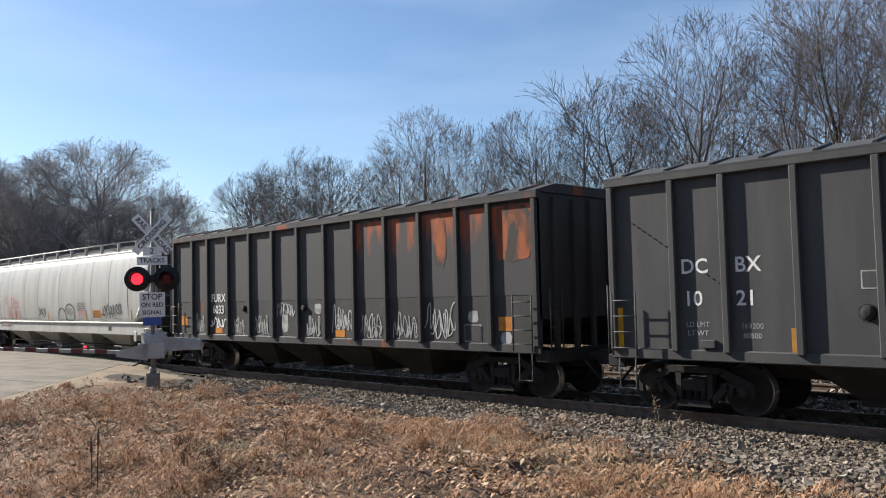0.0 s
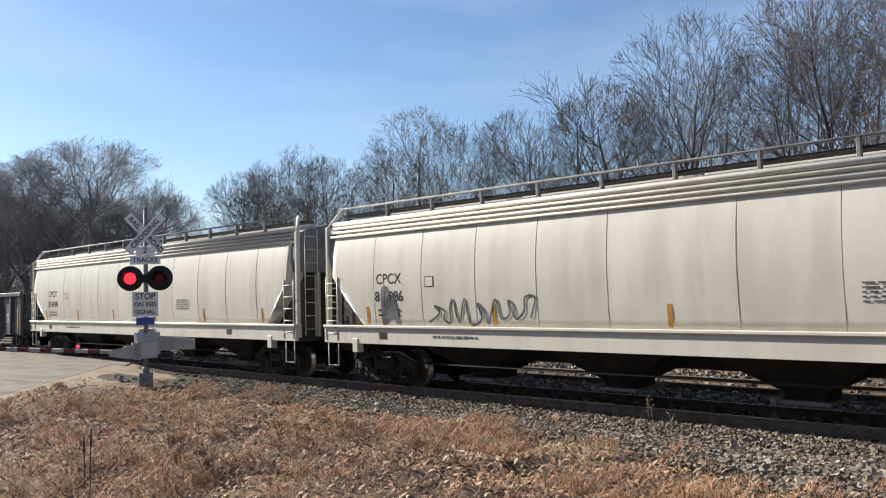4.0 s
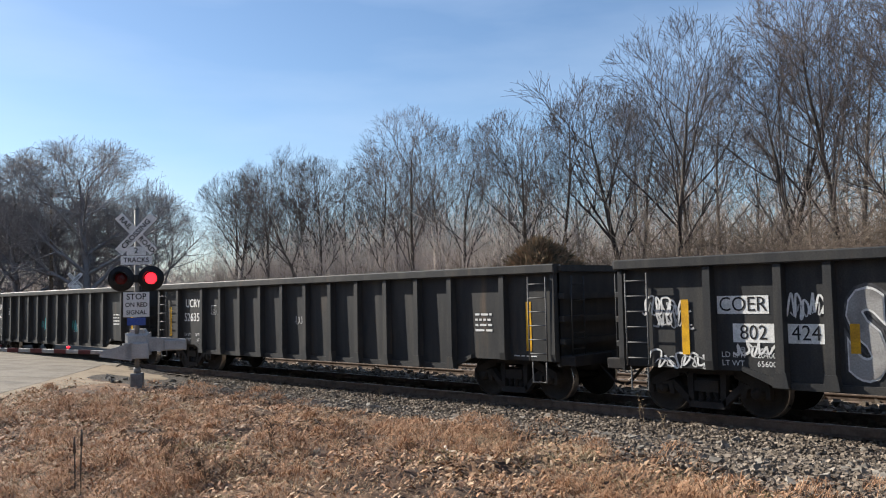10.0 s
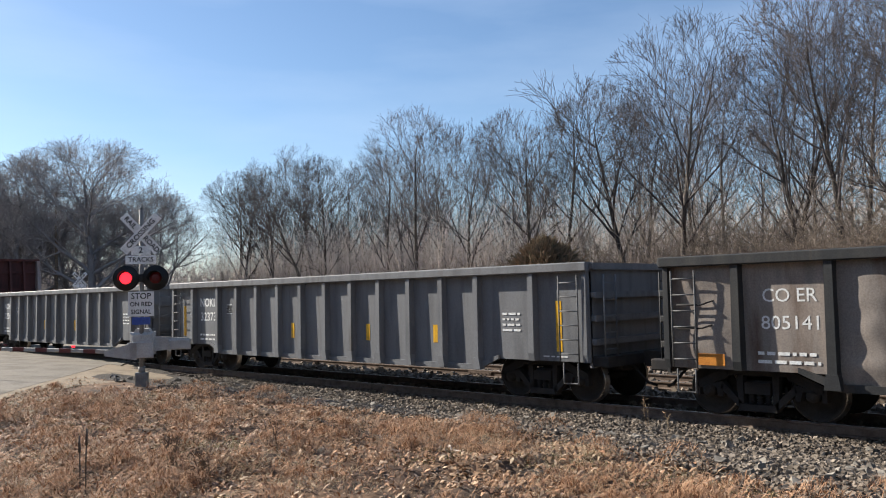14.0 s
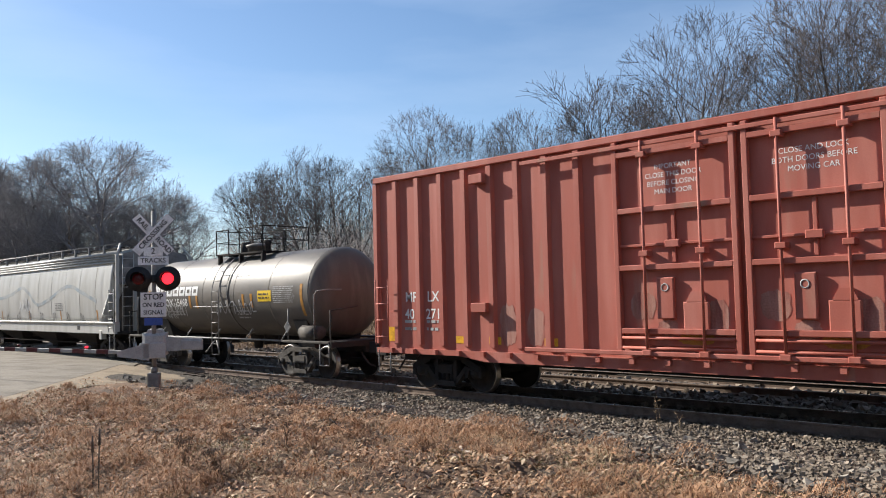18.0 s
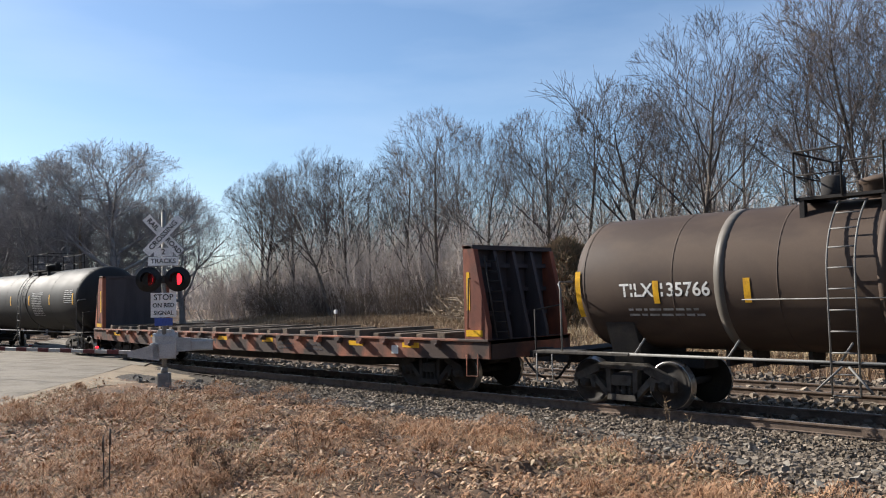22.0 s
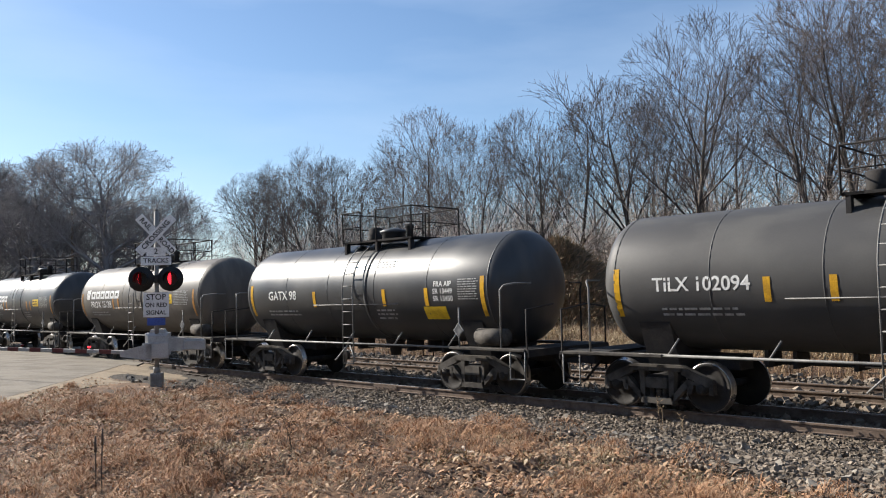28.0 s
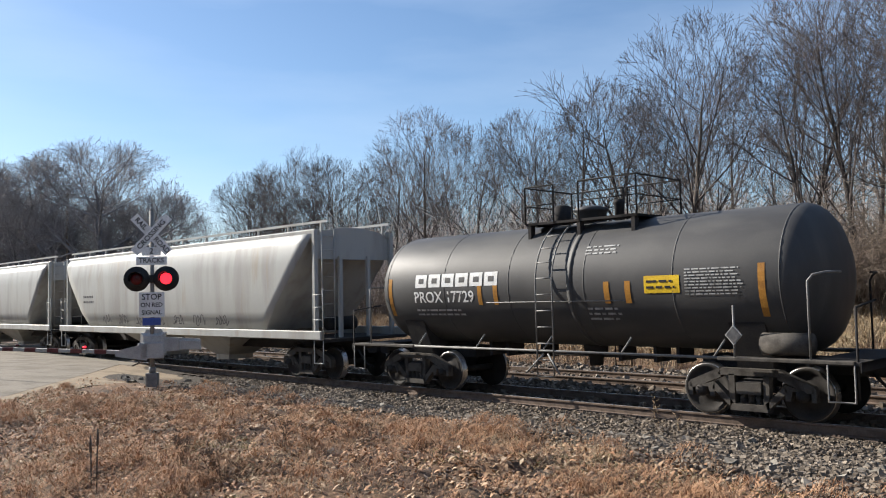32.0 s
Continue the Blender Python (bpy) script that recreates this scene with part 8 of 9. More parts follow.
def arching_mesh(seed, stems):
    """Long canes that rise and bend over, with short side twigs."""
    r = np.random.default_rng(seed)
    segs = []
    for i in range(stems):
        p = np.array([r.normal(0, 0.7), r.normal(0, 0.5), -0.1])
        ang = r.uniform(0, 6.28)
        d = np.array([math.cos(ang) * 0.35, math.sin(ang) * 0.35, 1.0])
        ln, rad = r.uniform(3.5, 7.0), r.uniform(0.018, 0.04)
        for k in range(8):
            d /= np.linalg.norm(d)
            q = p + d * ln / 8
            segs.append((*p, *q, rad * (1 - k * 0.1), rad * (0.9 - k * 0.1)))
            for j in range(3 if k > 1 else 0):
                e = d * 0.7 + r.normal(0, 0.55, 3)
                w = q + e / np.linalg.norm(e) * r.uniform(0.4, 1.3)
                segs.append((*q, *w, 0.013, 0.008))
                e2 = e + r.normal(0, 0.5, 3)
                segs.append((*w, *(w + e2 / np.linalg.norm(e2) * r.uniform(0.2, 0.6)), 0.009, 0.006))
            d = d + np.array([math.cos(ang) * 0.14, math.sin(ang) * 0.14, -0.17 if k > 2 else 0.0]) + r.normal(0, 0.09, 3)
            p = q
    v, f = tubes(segs, 3)
    return raw("brushwood", v, f, BRUSH, True)


ARCHES = [arching_mesh(340 + i, 22) for i in range(4)]
for i in range(34):
    x, y = rng.uniform(-15, 7), rng.uniform(20.5, 25.5)
    s = tagged(new("shrub"), "tall arching brown brush at the wood's edge", "shrub", "woodland brush")
    part("brushwood", rng.choice(ARCHES), None, s)
    k = rng.uniform(0.75, 1.15) * float(np.interp(x, [-15, -8, 6], [0.7, 1.0, 1.15]))
    s.matrix_basis = pose(x, y, ground_z(x, y), 0, 0, rng.uniform(0, 360)) @ Matrix.Diagonal((k, k, k, 1))


def thicket(n, seed, x0, x1, mat):
    """Saplings and briars between the trunks, too many to count."""
    r = np.random.default_rng(seed)
    x, y = r.uniform(x0, x1, n), 24.5 + np.abs(r.normal(0, 11, n))
    p = np.stack([x, y, [ground_z(a, b) - 0.1 for a, b in zip(x, y)]], 1)
    ln = r.uniform(1.8, 7.5, n)
    d = np.concatenate([r.normal(0, 0.30, (n, 2)), np.ones((n, 1))], 1)
    segs = []
    rad = r.uniform(0.014, 0.042, n)
    for k in range(3):
        q = p + d / np.linalg.norm(d, axis=1, keepdims=True) * (ln / 3)[:, None]
        segs.append(np.concatenate([p, q, (rad * (1 - 0.25 * k))[:, None], (rad * (0.75 - 0.25 * k))[:, None] + 0.003], 1))
        for j in range(2):
            e = d + r.normal(0, 0.6, (n, 3))
            w = q + e / np.linalg.norm(e, axis=1, keepdims=True) * (ln * r.uniform(0.12, 0.32, n))[:, None]
            segs.append(np.concatenate([q, w, np.full((n, 1), 0.014), np.full((n, 1), 0.008)], 1))
        d = d + r.normal(0, 0.18, (n, 3))
        p = q
    v, f = tubes(np.concatenate(segs), 3)
    return raw("thicket", v, f, mat, True)


tagged(new("thicket", thicket(2300, 61, -32, 20, UNDERWOOD)), "dense grey-brown saplings and briars under the trees", "undergrowth", kind="stuff")
# the western thicket and far woods take the colour paled for haze
tagged(new("thicket", thicket(3200, 68, -78, -30, HAZE_WOOD)), "saplings and briars under the trees, paled for haze", "undergrowth", kind="stuff")


def far_wood(n, x0, x1, y0, y1, low, high, seed, thick=1.0, mat=UNDERWOOD):
    """The depth of the wood: trunks and limbs that close the gaps."""
    r = np.random.default_rng(seed)
    x, y = r.uniform(x0, x1, n), r.uniform(y0, y1, n)
    ok = np.array([a < -125 or not -4 < across_road(a, b) < ROAD_W + 4 for a, b in zip(x, y)])
    x, y = x[ok], y[ok]
    n = len(x)
    p = np.stack([x, y, [ground_z(a, b) - 0.2 for a, b in zip(x, y)]], 1)
    ln = r.uniform(low, high, n)
    d = np.concatenate([r.normal(0, 0.10, (n, 2)), np.ones((n, 1))], 1)
    rad = r.uniform(0.03, 0.10, n) * thick
    segs = []
    for k in range(4):
        q = p + d / np.linalg.norm(d, axis=1, keepdims=True) * (ln / 4)[:, None]
        segs.append(np.concatenate([p, q, (rad * (1 - 0.22 * k))[:, None], (rad * (0.78 - 0.22 * k))[:, None]], 1))
        for j in range(3):
            e = d * 0.8 + r.normal(0, 0.5, (n, 3))
            w = q + e / np.linalg.norm(e, axis=1, keepdims=True) * (ln * r.uniform(0.1, 0.26, n))[:, None]
            segs.append(np.concatenate([q, w, (rad * 0.4)[:, None], np.full((n, 1), 0.014)], 1))
        d = d + r.normal(0, 0.10, (n, 3))
        p = q
    v, f = tubes(np.concatenate(segs), 3)
    return raw("far_wood", v, f, mat, True)


tagged(new("far_wood", far_wood(3800, -95, 30, 44, 84, 4.5, 10.0, 63, mat=HAZE_WOOD)), "deep bare winter wood behind the treeline", "wood", kind="stuff")
tagged(new("far_wood", far_wood(5200, -250, -88, 8, 110, 4.0, 9.0, 64, 1.0, HAZE_WOOD)), "bare brush and young trees beyond the crossing", "wood", kind="stuff")
# three more woods out of view, added to dim the sky's fill
tagged(new("near_wood", far_wood(3600, -80, 60, -52, -25, 6.0, 12.0, 65)), "unseen bare wood added behind the view to cut fill light", "wood", kind="stuff")
tagged(new("near_wood", far_wood(1100, 26, 75, -24, -7, 6.0, 12.0, 66)), "unseen bare wood added beside the tracks to cut fill light", "wood", kind="stuff")
tagged(new("near_wood", far_wood(1500, 24, 75, 12, 60, 6.0, 12.0, 67)), "unseen bare wood added in the east to cut fill light", "wood", kind="stuff")


def brush_heap(x, y, wide, tall, n, label):
    r = np.random.default_rng(62)
    a = np.stack([r.normal(0, wide * 0.26, n), r.normal(0, 0.7, n), np.abs(r.normal(0, tall * 0.35, n))], 1)
    d = np.stack([r.normal(0, 1, n), r.normal(0, 0.5, n), np.abs(r.normal(0.1, 0.35, n))], 1)
    b = a + d / np.linalg.norm(d, axis=1, keepdims=True) * r.uniform(0.8, 2.4, n)[:, None]
    v, f = tubes(np.concatenate([a, b, np.full((n, 1), 0.028), np.full((n, 1), 0.010)], 1), 4)
    t = tagged(new("brush_heap"), label, "brush pile")
    t.location = (x, y, ground_z(x, y) - 0.1)
    part("brushwood", raw("brushwood", v, f, HEAP), HEAP, t)


brush_heap(-33.5, 20.5, 5.5, 1.7, 260, "heap of pale cut branches at the wood's edge")
post = tagged(new("marker_post"), "small post with a white cap on the far bank", "post")
post.location = (-38.4, 14.0, ground_z(-38.4, 14.0))
part("stake", Mesh().box(-0.05, 0.05, -0.04, 0.04, -0.2, 1.5, 0.01), TIMBER, post)
part("cap", Mesh().box(-0.09, 0.09, -0.07, 0.07, 1.3, 1.52, 0.01), SIGN_WHITE, post, "white cap")


def cedar(x, y, wide, tall):
    """A dense juniper: short trunk, many small sprays of foliage."""
    z = ground_z(x, y)
    t = tagged(new("evergreen_bush"), "dense dark green cedar bush with a brownish sunny side", "bush")
    t.location = (x, y, z)
    part("trunk", Mesh().rod((0, 0, -0.2), (0, 0, tall * 0.85), 0.12, 8, 0.03), BARK, t)
    r = np.random.default_rng(77)
    n = 6500
    u = r.uniform(0.0, 1.0, n)
    hgt = u ** 0.85
    env = np.interp(hgt, [0, 0.12, 0.35, 0.6, 0.8, 0.93, 1], [0.78, 0.98, 0.97, 0.76, 0.50, 0.24, 0.03])
    ang = r.uniform(0, 2 * math.pi, n)
    lump = 1 + 0.16 * np.sin(ang * 3 + hgt * 7) + 0.16 * np.sin(ang * 6 - hgt * 15) + 0.10 * np.sin(ang * 11 + hgt * 29)
    rad = env * lump * np.sqrt(r.uniform(0.35, 1.0, n)) * wide / 2
    c = np.stack([rad * np.cos(ang), rad * np.sin(ang), hgt * tall + r.normal(0, 0.05, n)], 1)
    out = np.stack([np.cos(ang), np.sin(ang), 0.9 + 0 * ang], 1) + r.normal(0, 0.45, (n, 3))
    out /= np.linalg.norm(out, axis=1, keepdims=True)
    ln = r.uniform(0.16, 0.5, n)[:, None]
    segs = np.concatenate([c, c + out * ln, np.full((n, 1), 0.045), np.full((n, 1), 0.006)], 1)
    v, f = tubes(segs, 4)
    part("foliage", raw("foliage", v, f, CEDAR, False), CEDAR, t)


cedar(-26.1, 19.5, 5.6, 4.3)

# ---- grass, leaves and stones ----
def blades(spots, rng, lo, hi, lean, width):
    """Thin bent blades: two quads each."""
    n = len(spots)
    ang = rng.uniform(0, 2 * math.pi, n)
    h = rng.uniform(lo, hi, n)
    ln = rng.uniform(0.3, 1.0, n) * lean
    side = np.stack([-np.sin(ang), np.cos(ang), 0 * ang], 1) * (width * rng.uniform(0.6, 1.3, n))[:, None]
    fwd = np.stack([np.cos(ang), np.sin(ang), 0 * ang], 1)
    mid = spots + fwd * (h * ln * 0.35)[:, None] + np.array([0, 0, 1.0]) * (h * 0.6)[:, None]
    top = spots + fwd * (h * ln)[:, None] + np.array([0, 0, 1.0]) * (h * (1 - 0.35 * ln))[:, None]
    v = np.stack([spots - side, spots + side, mid - side * 0.8, mid + side * 0.8, top - side * 0.15, top + side * 0.15], 1).reshape(-1, 3)
    f = (np.arange(n) * 6)[:, None, None] + np.array([[0, 1, 3, 2], [2, 3, 5, 4]])[None]
    return v, f.reshape(-1, 4)


def scatter(rng, n, x0, x1, y0, y1, keep=None):
    x, y = rng.uniform(x0, x1, n), rng.uniform(y0, y1, n)
    ok = []
    for a, b in zip(x, y):
        d = across_road(a, b)
        if -0.3 < d < ROAD_W + 0.3:
            continue
        if keep and not keep(a, b):
            continue
        ok.append((a, b, ground_z(a, b)))
    return np.array(ok)


rng = np.random.default_rng(21)
in_view = lambda x, y: (x < 3 - (y + 14.7) * 0.12) and (x * -0.707 + (y + 14.7) * 0.707) > 4.5
patchy = lambda x, y: in_view(x, y) and noise.noise((x * 0.5, y * 0.5, 5.0)) > rng.uniform(-0.6, 0.35)
sandy = lambda x, y: -3.2 - 0.5 * noise.noise((x * 0.8, y * 0.8, 4.0)) < across_road(x, y) < 0.2 and y > -7.2 + 0.5 * noise.noise((x, 3.0, 1.0))
tufts = scatter(rng, 15000, -32, 3, -14.5, -3.4, lambda x, y: patchy(x, y) and not sandy(x, y) and y < toe(x) + rng.uniform(-0.6, 0.0))
spots = np.repeat(tufts, 6, 0) + np.concatenate([rng.normal(0, 0.05, (len(tufts) * 6, 2)), np.zeros((len(tufts) * 6, 1))], 1)
v, f = blades(spots, rng, 0.03, 0.10, 3.2, 0.0035)
tagged(new("dead_grass", raw("dead_grass", v, f, GRASS)), "short tan dead grass over the verge", "grass", kind="stuff")
sedge = scatter(rng, 2600, -32, 1, -13, -4.2, lambda x, y: in_view(x, y) and not sandy(x, y) and y < toe(x) and noise.noise((x * 0.33, y * 0.33, 11.0)) > 0.12)
spots = np.repeat(sedge, 7, 0) + np.concatenate([rng.normal(0, 0.06, (len(sedge) * 7, 2)), np.zeros((len(sedge) * 7, 1))], 1)
v, f = blades(spots, rng, 0.05, 0.14, 2.6, 0.0035)
tagged(new("rusty_grass", raw("rusty_grass", v, f, REDGRASS)), "rust-coloured dry grass clumps", "grass", kind="stuff")
# bleached straw lying in patches
flat = scatter(rng, 5200, -22, 2, -13.6, -4.4, lambda x, y: in_view(x, y) and not sandy(x, y) and y < toe(x) and noise.noise((x * 0.45, y * 0.45, 44.0)) > 0.08)
spots = np.repeat(flat, 7, 0) + np.concatenate([rng.normal(0, 0.06, (len(flat) * 7, 2)), np.zeros((len(flat) * 7, 1))], 1)
v, f = blades(spots, rng, 0.05, 0.13, 3.4, 0.003)
tagged(new("straw", raw("straw", v, f, STRAW)), "bleached straw matted over the verge", "straw", kind="stuff")
# green winter grass in a few patches
green = scatter(rng, 9000, -22, 2, -13.6, -6.5, lambda x, y: in_view(x, y) and noise.noise((x * 0.5, y * 0.5, 71.0)) > 0.27)
spots = np.repeat(green, 5, 0) + np.concatenate([rng.normal(0, 0.05, (len(green) * 5, 2)), np.zeros((len(green) * 5, 1))], 1)
v, f = blades(spots, rng, 0.03, 0.10, 2.0, 0.003)
tagged(new("green_grass", raw("green_grass", v, f, GREENGRASS)), "short yellowish-green winter grass in patches", "grass", kind="stuff")
# mounded clumps of fine matted grass
hum = scatter(rng, 1000, -30, 2, -13.5, -4.3, lambda x, y: in_view(x, y) and not sandy(x, y) and y < toe(x) and noise.noise((x * 0.3, y * 0.3, 31.0)) > rng.uniform(-0.35, 0.3))
reps = 170
size = np.repeat(rng.uniform(0.12, 0.42, len(hum)), reps)
off = rng.normal(0, 0.55, (len(hum) * reps, 2)) * size[:, None]
base = np.repeat(hum, reps, 0)
base[:, :2] += off
v, f = blades(base, rng, 0.05, 0.13, 2.6, 0.0035)
v = v.reshape(-1, 6, 3)
dome = np.clip(1 - (off ** 2).sum(1) / (size ** 2), 0, 1) * size * 0.8
v[:, :, 2] += dome[:, None]
tagged(new("grass_clumps", raw("grass_clumps", v.reshape(-1, 3), f, CLUMP)), "matted reddish-tan clumps of dead grass", "grass", kind="stuff")


def litter(lv, lo, hi, high, mat, label):
    """Fallen leaves: small curled sheets."""
    n = len(lv)
    ang, tilt = rng.uniform(0, 2 * math.pi, n), rng.uniform(-0.8, 0.8, n)
    u = np.stack([np.cos(ang), np.sin(ang), tilt], 1) * rng.uniform(lo, hi, n)[:, None]
    w = np.stack([-np.sin(ang), np.cos(ang), rng.uniform(-0.5, 0.5, n)], 1) * rng.uniform(lo, hi, n)[:, None] * 0.46
    c = lv + np.array([0, 0, 1.0]) * rng.uniform(0.008, high, n)[:, None]
    v = np.stack([c - u - w * 0.3, c - w + [0, 0, 0.012], c + u - w * 0.3, c + u + w * 0.3, c + w + [0, 0, 0.012], c - u + w * 0.3], 1).reshape(-1, 3)
    f = ((np.arange(n) * 6)[:, None, None] + np.array([[0, 1, 4, 5], [1, 2, 3, 4]])[None]).reshape(-1, 4)
    tagged(new("fallen_leaves", raw("fallen_leaves", v, f, mat)), label, "leaves", kind="stuff")


litter(scatter(rng, 115000, -32, 3, -14.5, -3.5, lambda x, y: in_view(x, y) and y < toe(x) + rng.uniform(-0.4, 0.3) and noise.noise((x * 0.4, y * 0.4, 20.0)) + 0.2 > rng.uniform(-0.5, 0.5) and not (sandy(x, y) and rng.random() > 0.08)),
       0.016, 0.052, 0.05, LEAVES, "brown fallen oak leaves scattered over grass")
# drifts of larger pale leaves along the verge above the ballast
litter(scatter(rng, 30000, -30, -3, -9.5, -3.3, lambda x, y: in_view(x, y) and not sandy(x, y) and 0 < toe(x) - y < 3.4 and noise.noise((x * 0.55, y * 0.8, 51.0)) + 0.25 - 0.12 * abs(toe(x) - y - 1.0) > rng.uniform(-0.1, 0.5)),
       0.02, 0.055, 0.05, PALE_LEAVES, "sunlit tan leaves drifted along the edge of the ballast")
# far bank grass
bank = scatter(rng, 16000, -60, 8, 9.5, 26)
spots = np.repeat(bank, 4, 0) + np.concatenate([rng.normal(0, 0.1, (len(bank) * 4, 2)), np.zeros((len(bank) * 4, 1))], 1)
v, f = blades(spots, rng, 0.2, 0.6, 0.9, 0.010)
tagged(new("bank_grass", raw("bank_grass", v, f, GRASS)), "tall pale dead grass on the far bank", "grass", kind="stuff")
golden = scatter(rng, 5000, -24, -6, 12.5, 19.5, lambda x, y: noise.noise((x * 0.3, y * 0.3, 81.0)) > -0.15)
spots = np.repeat(golden, 5, 0) + np.concatenate([rng.normal(0, 0.1, (len(golden) * 5, 2)), np.zeros((len(golden) * 5, 1))], 1)
v, f = blades(spots, rng, 0.15, 0.5, 1.2, 0.010)
tagged(new("bank_grass", raw("bank_grass", v, f, STRAW)), "sunlit golden dead grass on the far bank", "grass", kind="stuff")


def stone_shapes():
    """Angular stones: cut and pulled boxes, twelve triangles each."""
    out = []
    for k in range(12):
        r = np.random.default_rng(400 + k)
        p = np.array([(x, y, z) for x in (-1, 1) for y in (-1, 1) for z in (-1, 1)], float)
        p *= np.array([1, 0.82, 0.78])
        p += r.normal(0, 0.24, p.shape)
        out.append(p)
    return np.array(out)


SHAPES = stone_shapes()
QUADS = np.array([(0, 1, 3, 2), (4, 6, 7, 5), (0, 4, 5, 1), (2, 3, 7, 6), (0, 2, 6, 4), (1, 5, 7, 3)])


def stones(name, n, x0, x1, y0, y1, size, label, seed, keep=None):
    r = np.random.default_rng(seed)
    x = x0 + (x1 - x0) * r.uniform(0, 1, n)
    y = r.uniform(y0, y1, n)
    pts = np.array([(a, b, max(ground_z(a, b), -0.235 if b > -2.55 else -9) + 0.012) for a, b in zip(x, y) if not keep or keep(a, b)])
    n = len(pts)
    k = r.integers(0, len(SHAPES), n)
    ang = r.uniform(0, 2 * math.pi, n)
    s = r.uniform(0.5, 1.35, n) * size
    sh = SHAPES[k] * s[:, None, None]
    tip = r.uniform(-0.9, 0.9, n)[:, None]
    sh = np.stack([sh[:, :, 0], sh[:, :, 1] * np.cos(tip) - sh[:, :, 2] * np.sin(tip), sh[:, :, 1] * np.sin(tip) + sh[:, :, 2] * np.cos(tip)], 2)
    co, si = np.cos(ang)[:, None], np.sin(ang)[:, None]
    v = np.stack([sh[:, :, 0] * co - sh[:, :, 1] * si, sh[:, :, 0] * si + sh[:, :, 1] * co, sh[:, :, 2]], 2) + pts[:, None, :] + np.array([0, 0, 1]) * (s * r.uniform(-0.4, 1.7, n))[:, None, None]
    f = ((np.arange(n) * 8)[:, None, None] + QUADS[None]).reshape(-1, 4)
    tagged(new(name, raw(name, v.reshape(-1, 3), f, STONES)), label, "stones", kind="stuff")


off_road = lambda x, y: not (-0.2 < across_road(x, y) < ROAD_W + 0.2)
stones("ballast_stones", 125000, -25, 2.0, -7.6, -0.82, 0.021, "grey and tan crushed stone ballast beside the rail", 31, lambda x, y: off_road(x, y) and not sandy(x, y) and y + 0.6 * ((x * 7.3 + y * 11.1) % 1) ** 2 > toe(x))
stones("track_stones", 9000, -34, 5, -0.7, 2.6, 0.042, "crushed stone between the rails and tracks", 32, off_road)
stones("far_stones", 9000, -36, 6, 2.6, 7.8, 0.05, "crushed stone round the second track", 33, off_road)
one = []
for k in range(6):
    one.append(raw("stone", SHAPES[k] * 0.05, QUADS, STONE))
heap = tagged(new("loose_ballast"), "larger loose ballast stones along the track shoulder", "stones", kind="structure")
r2 = random.Random(9)
for i in range(260):
    x, y = r2.uniform(-24, 0), r2.uniform(-6.5, -1.5)
    if not off_road(x, y) or y < toe(x):
        continue
    o = part("stone", r2.choice(one), STONE, heap)
    k = r2.uniform(0.7, 1.35)
    o.matrix_basis = pose(x, y, max(ground_z(x, y), -0.235) + 0.035, r2.uniform(-30, 30), r2.uniform(-30, 30), r2.uniform(0, 360)) @ Matrix.Diagonal((k, k, k, 1))


def weed(x, y, height, stems, seed, label, mat=DRYSTEM):
    r = np.random.default_rng(seed)
    segs = []
    for i in range(stems):
        p, d = np.array([r.normal(0, 0.03), r.normal(0, 0.03), -0.03]), np.array([r.normal(0, 0.12), r.normal(0, 0.12), 1.0])
        for k in range(5):
            q = p + d / np.linalg.norm(d) * height / 5 * r.uniform(0.7, 1.0)
            segs.append((*p, *q, 0.005, 0.004))
            for j in range(3 if k > 1 else 0):
                e = d * 0.6 + r.normal(0, 0.5, 3)
                segs.append((*q, *(q + e / np.linalg.norm(e) * height * r.uniform(0.06, 0.16)), 0.003, 0.005))
            d = d + r.normal(0, 0.12, 3)
            p = q
    v, f = tubes(segs, 4)
    w = tagged(new("dry_weed"), label, "weed")
    part("stalk", raw("stalk", v, f, mat), mat, w)
    w.location = (x, y, ground_z(x, y))


weed(-7.75, -1.75, 0.72, 2, 1, "tall dry weed stalk growing in the ballast", GRASS)
weed(-7.3, -1.8, 0.45, 2, 2, "dry weed stalk growing in the ballast", GRASS)
weed(-11.5, -1.75, 0.35, 2, 3, "small dry weed at the track's edge", GRASS)
weed(-14.7, -1.8, 0.35, 2, 4, "small dry weed at the track's edge", GRASS)
for x, y, h, lean in ((-8.25, -11.35, 0.66, 0.03), (-8.2, -11.42, 0.60, -0.02)):
    st = tagged(new("dry_stalk"), "thin dark dead stalk standing upright in grass", "weed", "dead stalks")
    st.location = (x, y, ground_z(x, y))
    part("stalk", Mesh().pipe([(0, 0, -0.05), (lean * 0.4, 0, h * 0.5), (lean, 0, h)], 0.007), BARK, st)
    part("seed_head", Mesh().rod((lean * 0.9, 0, h - 0.16), (lean, 0, h), 0.014, 6, 0.008), BARK, st)
weed(-8.55, -10.3, 0.4, 14, 6, "bushy brown dead weed in the grass")
weed(-8.0, -10.2, 0.42, 10, 7, "thin dead weed stalks in the grass")
weed(-8.95, -8.7, 0.45, 5, 8, "small dead weed clump in the grass")
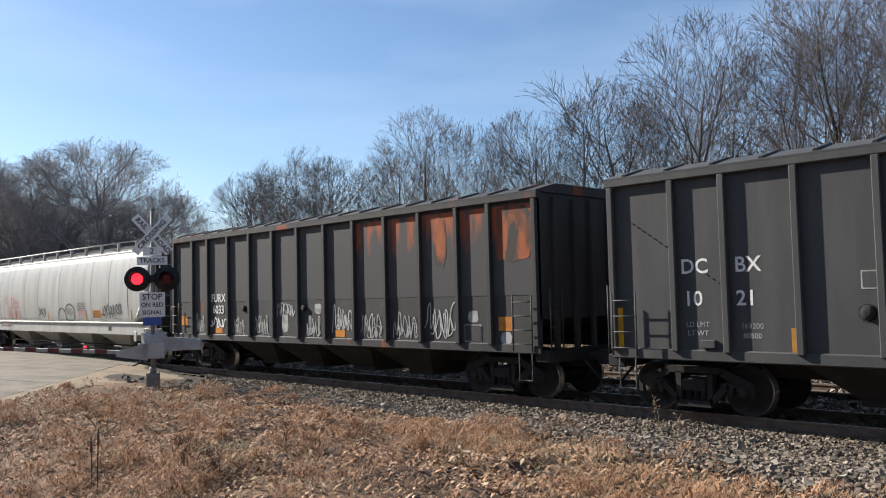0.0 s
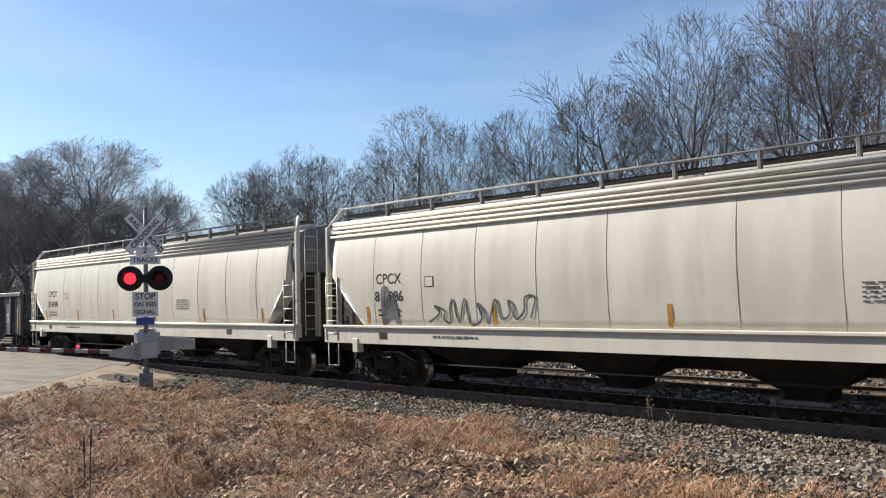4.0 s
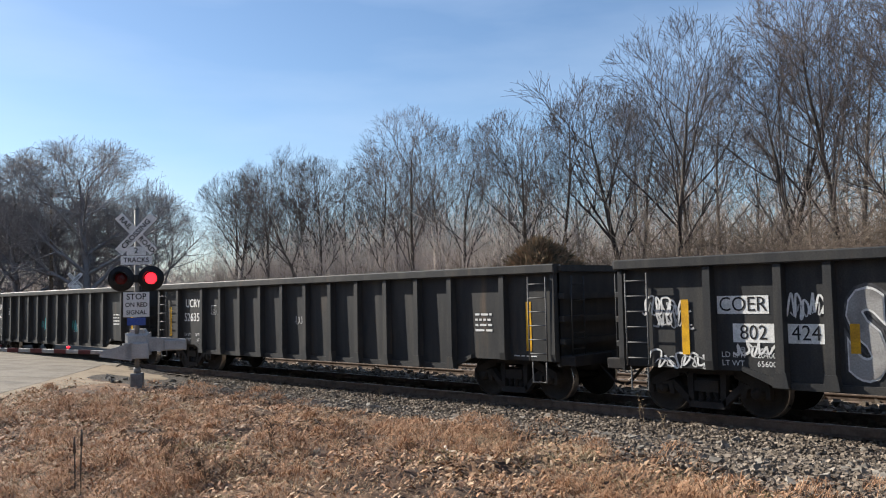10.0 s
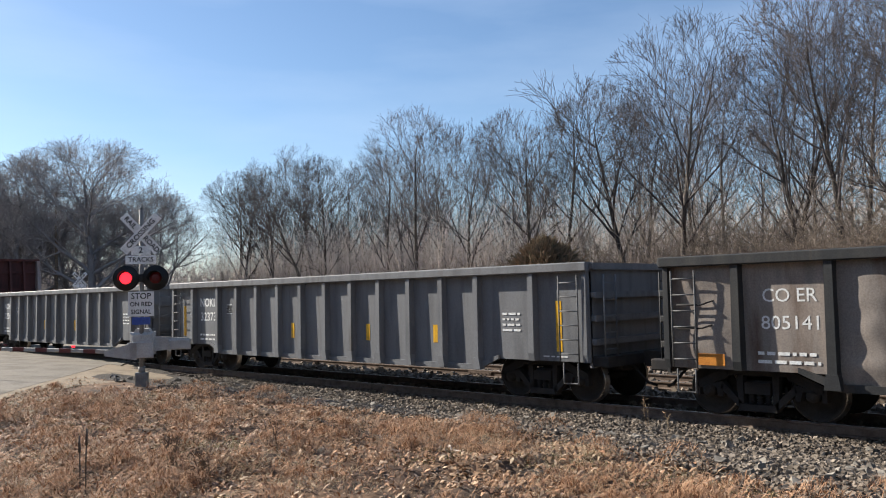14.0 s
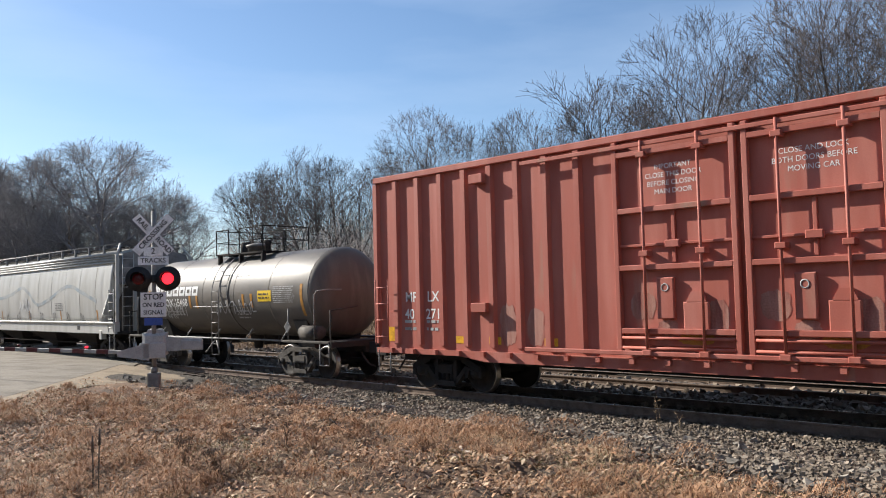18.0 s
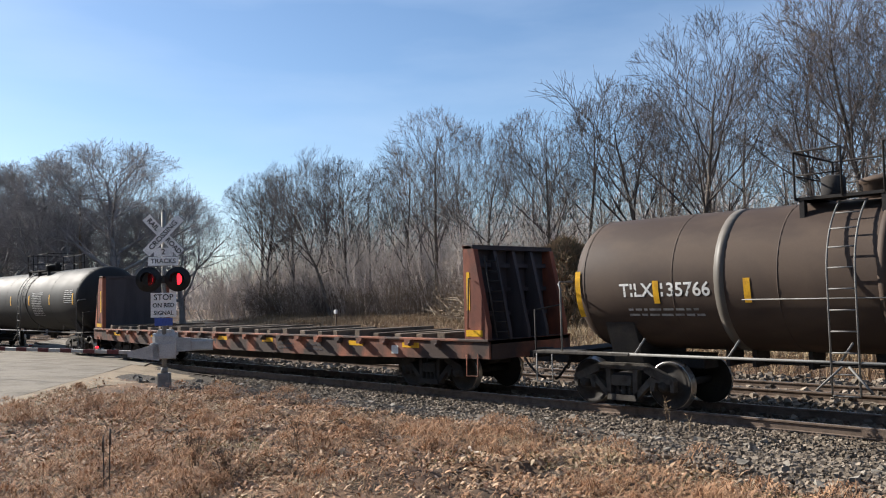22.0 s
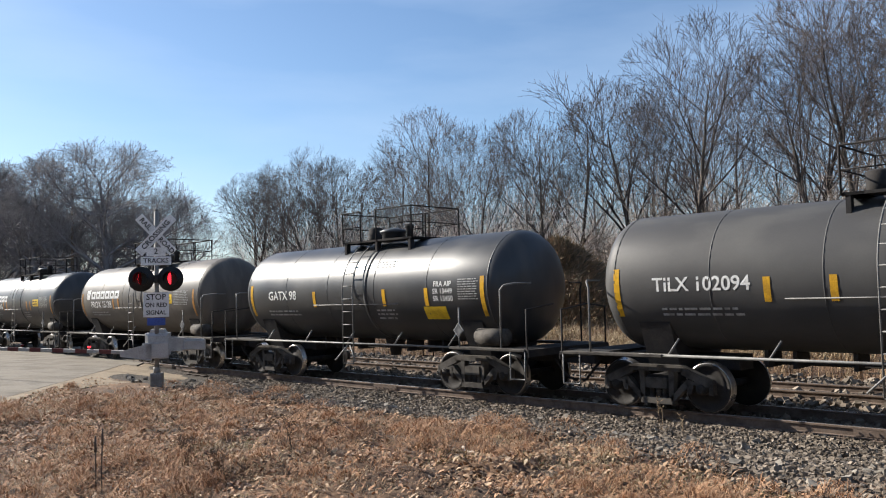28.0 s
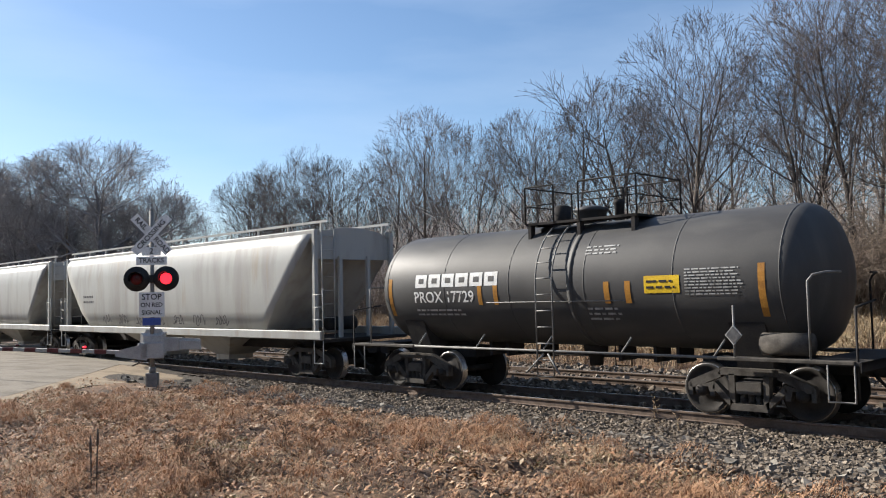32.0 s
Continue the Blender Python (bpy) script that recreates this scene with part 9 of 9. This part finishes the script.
for pts, r, mat, label in (([(-7.79, -6.72), (-7.42, -7.05), (-7.24, -7.09), (-7.02, -7.28), (-6.79, -7.33), (-6.62, -7.37)], 0.02, BLEACHED, "bleached white bent stick lying on grass"),
                           ([(-11.2, -7.0), (-10.4, -6.9), (-9.5, -7.15)], 0.025, BARK, "dark fallen branch lying on grass"),
                           ([(-13.0, -4.3), (-12.2, -4.4), (-11.4, -4.35)], 0.03, BARK, "dark fallen branch lying by the ballast")):
    st = tagged(new("fallen_stick"), label, "stick")
    m = Mesh().pipe([(x, y, ground_z(x, y) + 0.03) for x, y in pts], r)
    part("stick", m, mat, st)


# ---- what moves ----
def motions():
    for car, x0 in zip(TRAIN, STARTS):
        walk(car, [(t, pose(x0 + run(t), 0, 0)) for t in (0.0, 0.4, 0.8, 1.2, 1.6, 2.0, 4.0, 8.0, 16.0, 24.0, 32.0)])
        # the wheels roll while the car is near the crossing
        near = [k for k in range(32 * FPS + 1) if -47 < x0 + run(k / FPS) < 9]
        if len(near) < 2:
            continue
        first, last_f = near[0], near[-1]
        for truck in car.children:
            if not truck.name.startswith("truck"):
                continue
            for ws in truck.children:
                if ws.name.startswith("wheelset"):
                    p = ws.location.copy()
                    rows = [(k / FPS, pose(*p, 0, math.degrees((run(k / FPS) - run(first / FPS)) / WHEEL_R), 0)) for k in range(first, last_f + 1)]
                    if first > 0:
                        rows = [(0.0, rows[0][1])] + rows
                    if last_f < 32 * FPS:
                        rows = rows + [(32.0, rows[-1][1])]
                    walk(ws, rows)
    for lens, p, first_on in LAMPS:
        rows, k, angle = [(0.0, pose(*p, 0, 0, 0 if not first_on else 180))], 0, (0 if not first_on else 180)
        t = FIRST
        while t < 31.9:
            rows.append((t - 1 / FPS, pose(*p, 0, 0, angle)))
            rows.append((t, pose(*p, 0, 0, angle + 70)))
            rows.append((t + 1 / FPS, pose(*p, 0, 0, angle + 140)))
            rows.append((t + 2 / FPS, pose(*p, 0, 0, angle + 180)))
            angle += 180
            t += FLASH
        rows.append((32.0, pose(*p, 0, 0, angle)))
        walk(lens, rows)


motions()
